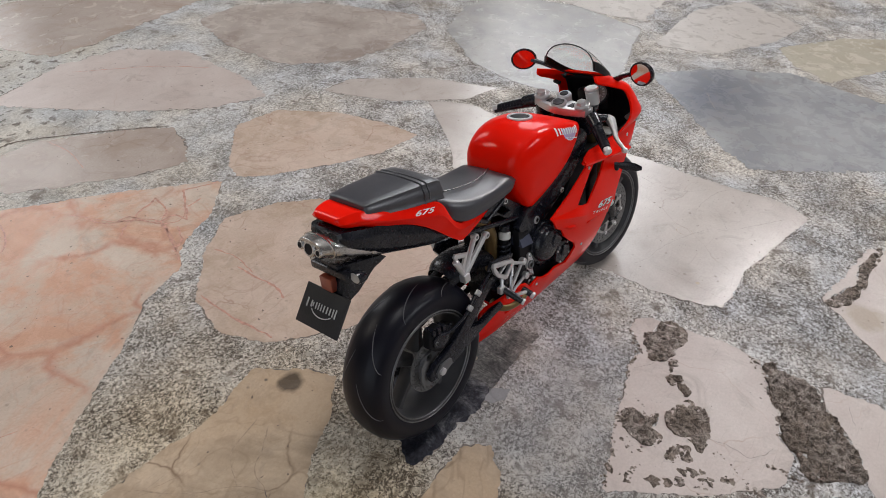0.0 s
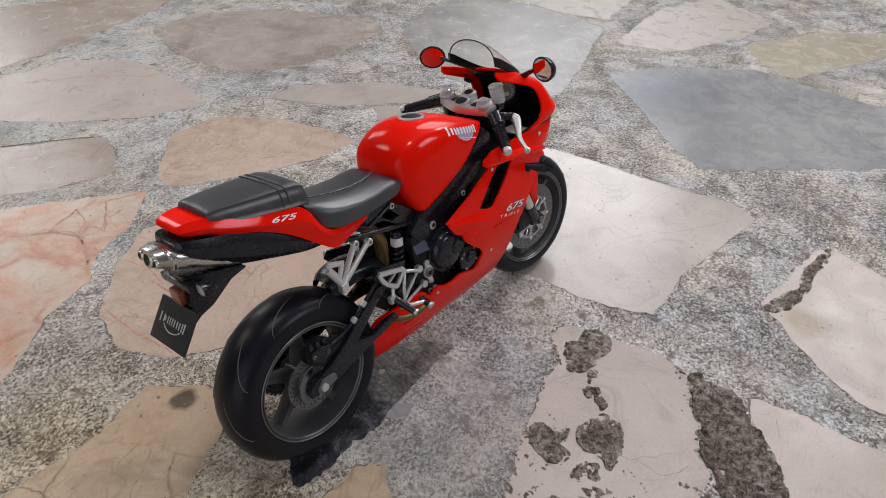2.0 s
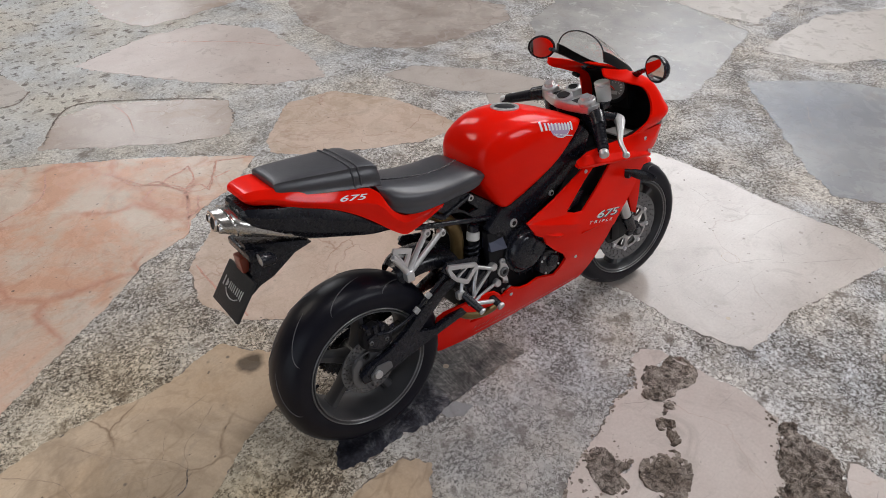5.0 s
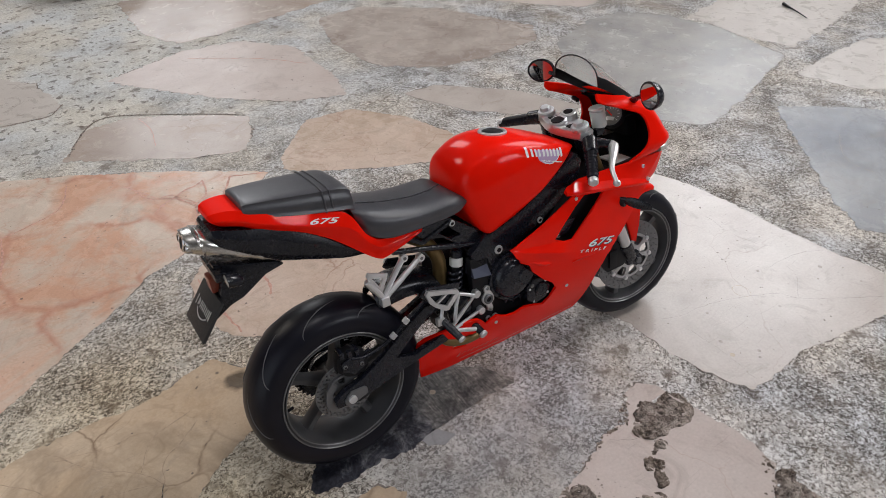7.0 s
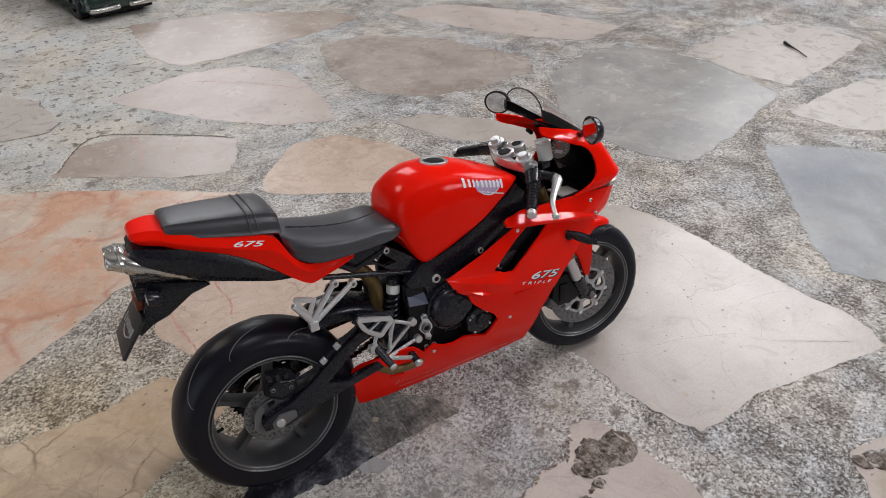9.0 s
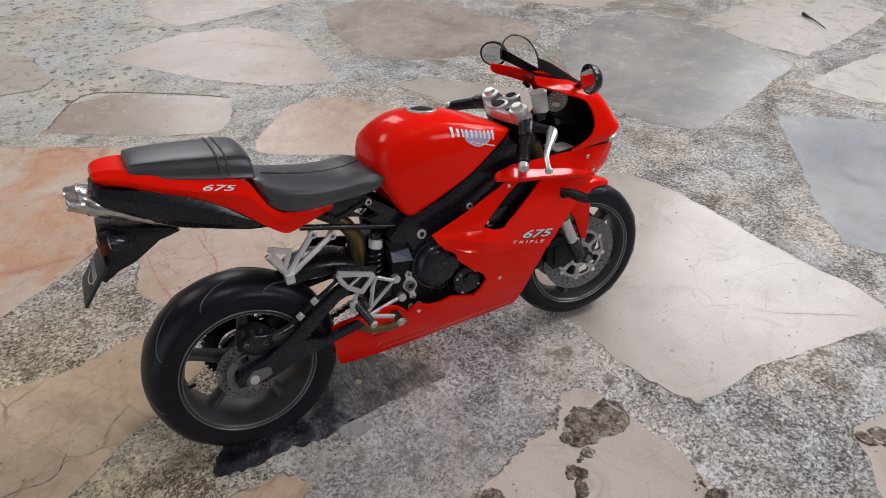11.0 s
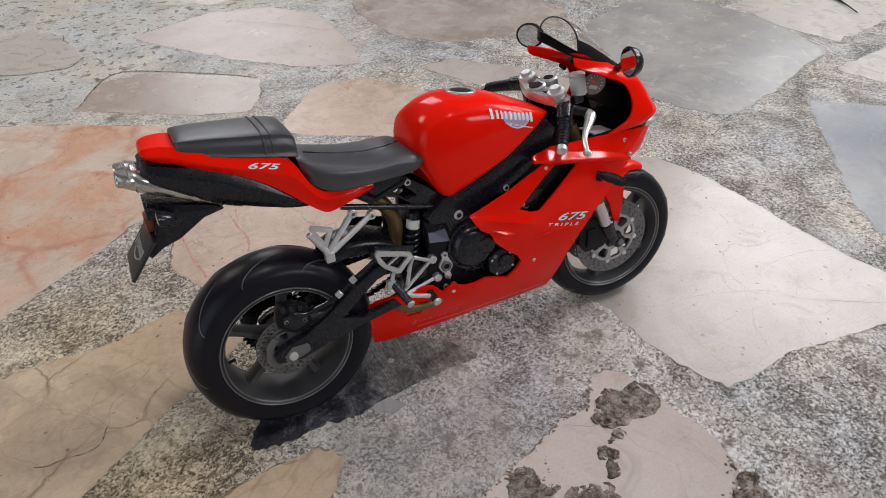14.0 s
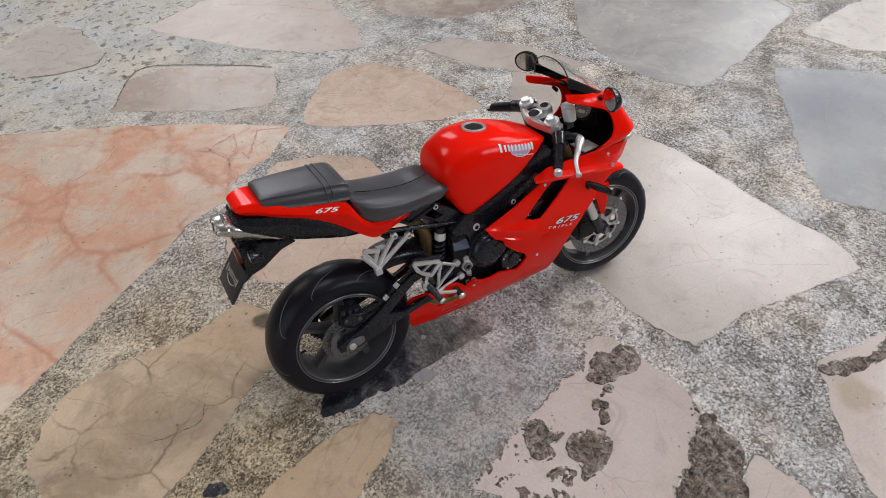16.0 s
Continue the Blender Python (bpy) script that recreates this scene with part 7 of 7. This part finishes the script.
clamp = part("top_clamp", moved(slab([(101.6, -5), (100.8, 0), (101.6, 5), (104.4, 13.4), (107.4, 14.4), (110.2, 13.2), (110.6, 9), (111.4, 0), (110.6, -9), (110.2, -13.2), (107.4, -14.4), (104.4, -13.4)], -1.6, 1.6, [], 0.5), BARS @ pose(0, 0, 94.2) @ pose(0, 0, 0, 90, 0, 0) @ pose(0, 0, 0, 0, 0, 0)), SILVER, bike, "silver top fork clamp")
part("stem_ring", moved(barrel((104.6, 0, 95), (104.0, 0, 97.2), 3.4, steps=26, bevel=0.4), BARS), SILVER, clamp)
part("stem_bore", moved(barrel((104.0, 0, 97.1), (103.95, 0, 97.4), 2.5, steps=22), BARS), MATTE, clamp, "dark stem bore")
key = part("ignition_lock", moved(barrel((110.6, 1.5, 94.4), (109.8, 1.5, 98.6), 3.1, steps=24, bevel=0.5), BARS), SILVER, bike, "silver ignition lock")
part("key_slot", moved(barrel((109.8, 1.5, 98.5), (109.75, 1.5, 98.8), 1.8, steps=20), BARS), MATTE, key)
for y in (-5.6, 5.6):
    part("clamp_recess", moved(block(104.4, 108.6, y - 1.6, y + 1.6, 95.5, 96.0, 0.2), BARS), MATTE, clamp)
pot = part("brake_reservoir", barrel((116.4, -8.4, 92.4), (115.8, -7.7, 99.0), 2.7, 2.85, steps=26, bevel=0.5), WHITE, bike, "translucent white brake reservoir")
part("reservoir_lid", barrel((115.8, -7.7, 98.9), (115.7, -7.6, 100.2), 3.0, steps=26, bevel=0.4), SILVER, pot, "grey lid")
part("reservoir_bracket", block(112.5, 116.5, -11.0, -8.5, 90.4, 93.0, 0.4), BLACK, pot)
part("steering_stem", moved(barrel((106, 0, 94), (116, 0, 70), 5.0, steps=20), BARS), MATTE, bike)
clock_m = pose(126.2, -4.4, 93.6, 0, 38, 18) @ pose(0, 0, 0, 0, 0, 90) @ Matrix.Scale(0.86, 4)
dial = part("dial", moved(turn([(0.2, 0), (4.6, 0), (5.0, 0.4), (5.4, 0.2), (5.5, -2.6), (0.2, -2.6)], 36), clock_m), MATTE, bike, "round dial with a silver ring")
part("dial_face", moved(turn([(0.1, 0.15), (4.3, 0.15), (4.3, -0.3), (0.1, -0.3)], 32), clock_m), DIAL, dial, "dark dial face")
part("dial_ring", moved(turn([(4.4, 0.3), (4.7, 0.5), (5.0, 0.4), (4.7, 0.0)], 36), clock_m), DISC, dial, "silver dial ring")
ticks = [moved(block(-0.16, 0.16, 0.14, 0.24, 2.9, 3.9, 0), clock_m @ Matrix.Rotation(radians(a), 4, "Y")) for a in range(-120, 121, 24)]
part("dial_marks", merge(*ticks), LETTER_GREY, dial, "pale dial marks")
part("dial_window", moved(block(-1.9, 1.9, 0.14, 0.26, -2.4, -0.8, 0), clock_m), LETTER_GREY, dial, "grey display window")
part("dial_needle", moved(block(-0.2, 0.2, 0.2, 0.34, -0.4, 3.2, 0), clock_m @ Matrix.Rotation(radians(55), 4, "Y")), RED, dial, "red needle")
part("instrument_pod", tipped(block(131.5, 137, -8, 8, 84, 92, 1.5)), MATTE, bike)

# ---- front mudguard
fen = []
for k in range(12):
    a = radians(63 + k * 8.2)
    # the front end is a narrow tongue over the tread
    broad_, deep = ((0.34, 0.2), (0.56, 0.25), (0.68, 0.4), (0.86, 0.75))[k] if k < 4 else (1.0, 1.0)
    row = []
    for u, dr in ((-7.4, -6.5), (-7.2, -2.6), (-5.2, 0.2), (0, 1.2), (5.2, 0.2), (7.2, -2.6), (7.4, -6.5)):
        rr = R_FRONT + 1.4 + dr * deep
        row.append((FRONT.x + rr * math.cos(a), u * broad_, FRONT.z + rr * math.sin(a)))
    fen.append(row)
fender = thicken(part("front_mudguard", moved(smooth_skin(fen, 3, 3, False, False), STEER), RED, bike, "red front mudguard", 60), 0.7)
for s in (-1, 1):
    part("mudguard_stay", moved(slab([(127, 55), (138, 55), (137.6, 46), (136.4, 37.6), (134.0, 39), (131.6, 47)], min(s * 7.4, s * 8.8), max(s * 7.4, s * 8.8), [], 0.3), STEER), RED, fender, "red fork guard")

# ---- side stand
stand = part("side_stand", pipe([(60, 11, 30), (61.5, 17, 18), (62, 24, 5.6)], 1.2), BLACK, bike, "black side stand")
part("stand_foot", block(59, 66, 22.0, 26.5, 4.6, 5.6, 0.3), BLACK, stand)

# ---------------------------------------------------------------- the toy car beyond
car = tagged(new("toy_car"), "dark green toy car with chrome bumpers", "toy car")
car.matrix_world = pose(0.064, 0.598, 0.0, 0, 0, 12)


def car_hull(y, z0, z1, w):
    return [(-w * 0.92, y, z0), (-w, y, z0 + 0.3 * (z1 - z0)), (-w * 0.97, y, z0 + 0.7 * (z1 - z0)), (-w * 0.75, y, z1), (0, y, z1 + 0.5), (w * 0.75, y, z1), (w * 0.97, y, z0 + 0.7 * (z1 - z0)), (w, y, z0 + 0.3 * (z1 - z0)), (w * 0.92, y, z0)]


body = part("body", smooth_skin([car_hull(y, z0, z1, w) for y, z0, z1, w in ((-8, 12, 20, 30), (-4, 9, 28, 35), (6, 8, 32, 37), (40, 8, 35, 38), (75, 8, 36, 38), (130, 8, 36, 38), (158, 9, 34, 37), (166, 12, 26, 32))], 3, 2), GREEN, car, "dark green car body", 50)
part("cabin", smooth_skin([car_hull(y, 33, z1, w) for y, z1, w in ((48, 35, 32), (66, 52, 29), (110, 53, 29), (136, 35, 32))], 3, 2), GREEN, car, "", 50)
for x0, x1 in ((-34, -4), (5, 34)):
    part("bumper", smooth_skin([[(x, y0 + 1.8 * math.cos(2 * math.pi * k / 10), 11.5 + 2.3 * math.sin(2 * math.pi * k / 10)) for k in range(10)] for x, y0 in ((x0, -8), (x0 + 3, -10), ((x0 + x1) / 2, -10.5), (x1 - 3, -10), (x1, -8))], 3, 1), CHROME, car, "chrome bumper half", 60)
for s in (-1, 1):
    part("headlamp", moved(turn([(0.2, -2), (4.2, -1.6), (5.4, 0), (5.4, 3), (0.2, 3)], 24), Matrix.Translation((s * 24, -5, 21))), LENS, car, "round headlamp")
    for y in (18, 132):
        w_ = part("wheel", moved(turn([(8, 0), (13.4, 0), (14.6, 1.2), (14.6, 8.4), (13.4, 9.6), (8, 9.6)], 36), Matrix.Translation((s * 30 - 4.8, y, 14.6)) @ pose(0, 0, 0, 0, 0, 90) @ pose(0, -4.8, 0)), RUBBER, car, "black car tyre")
part("valance", block(-30, 30, -4, 10, 4.5, 10, 1), MATTE, car)
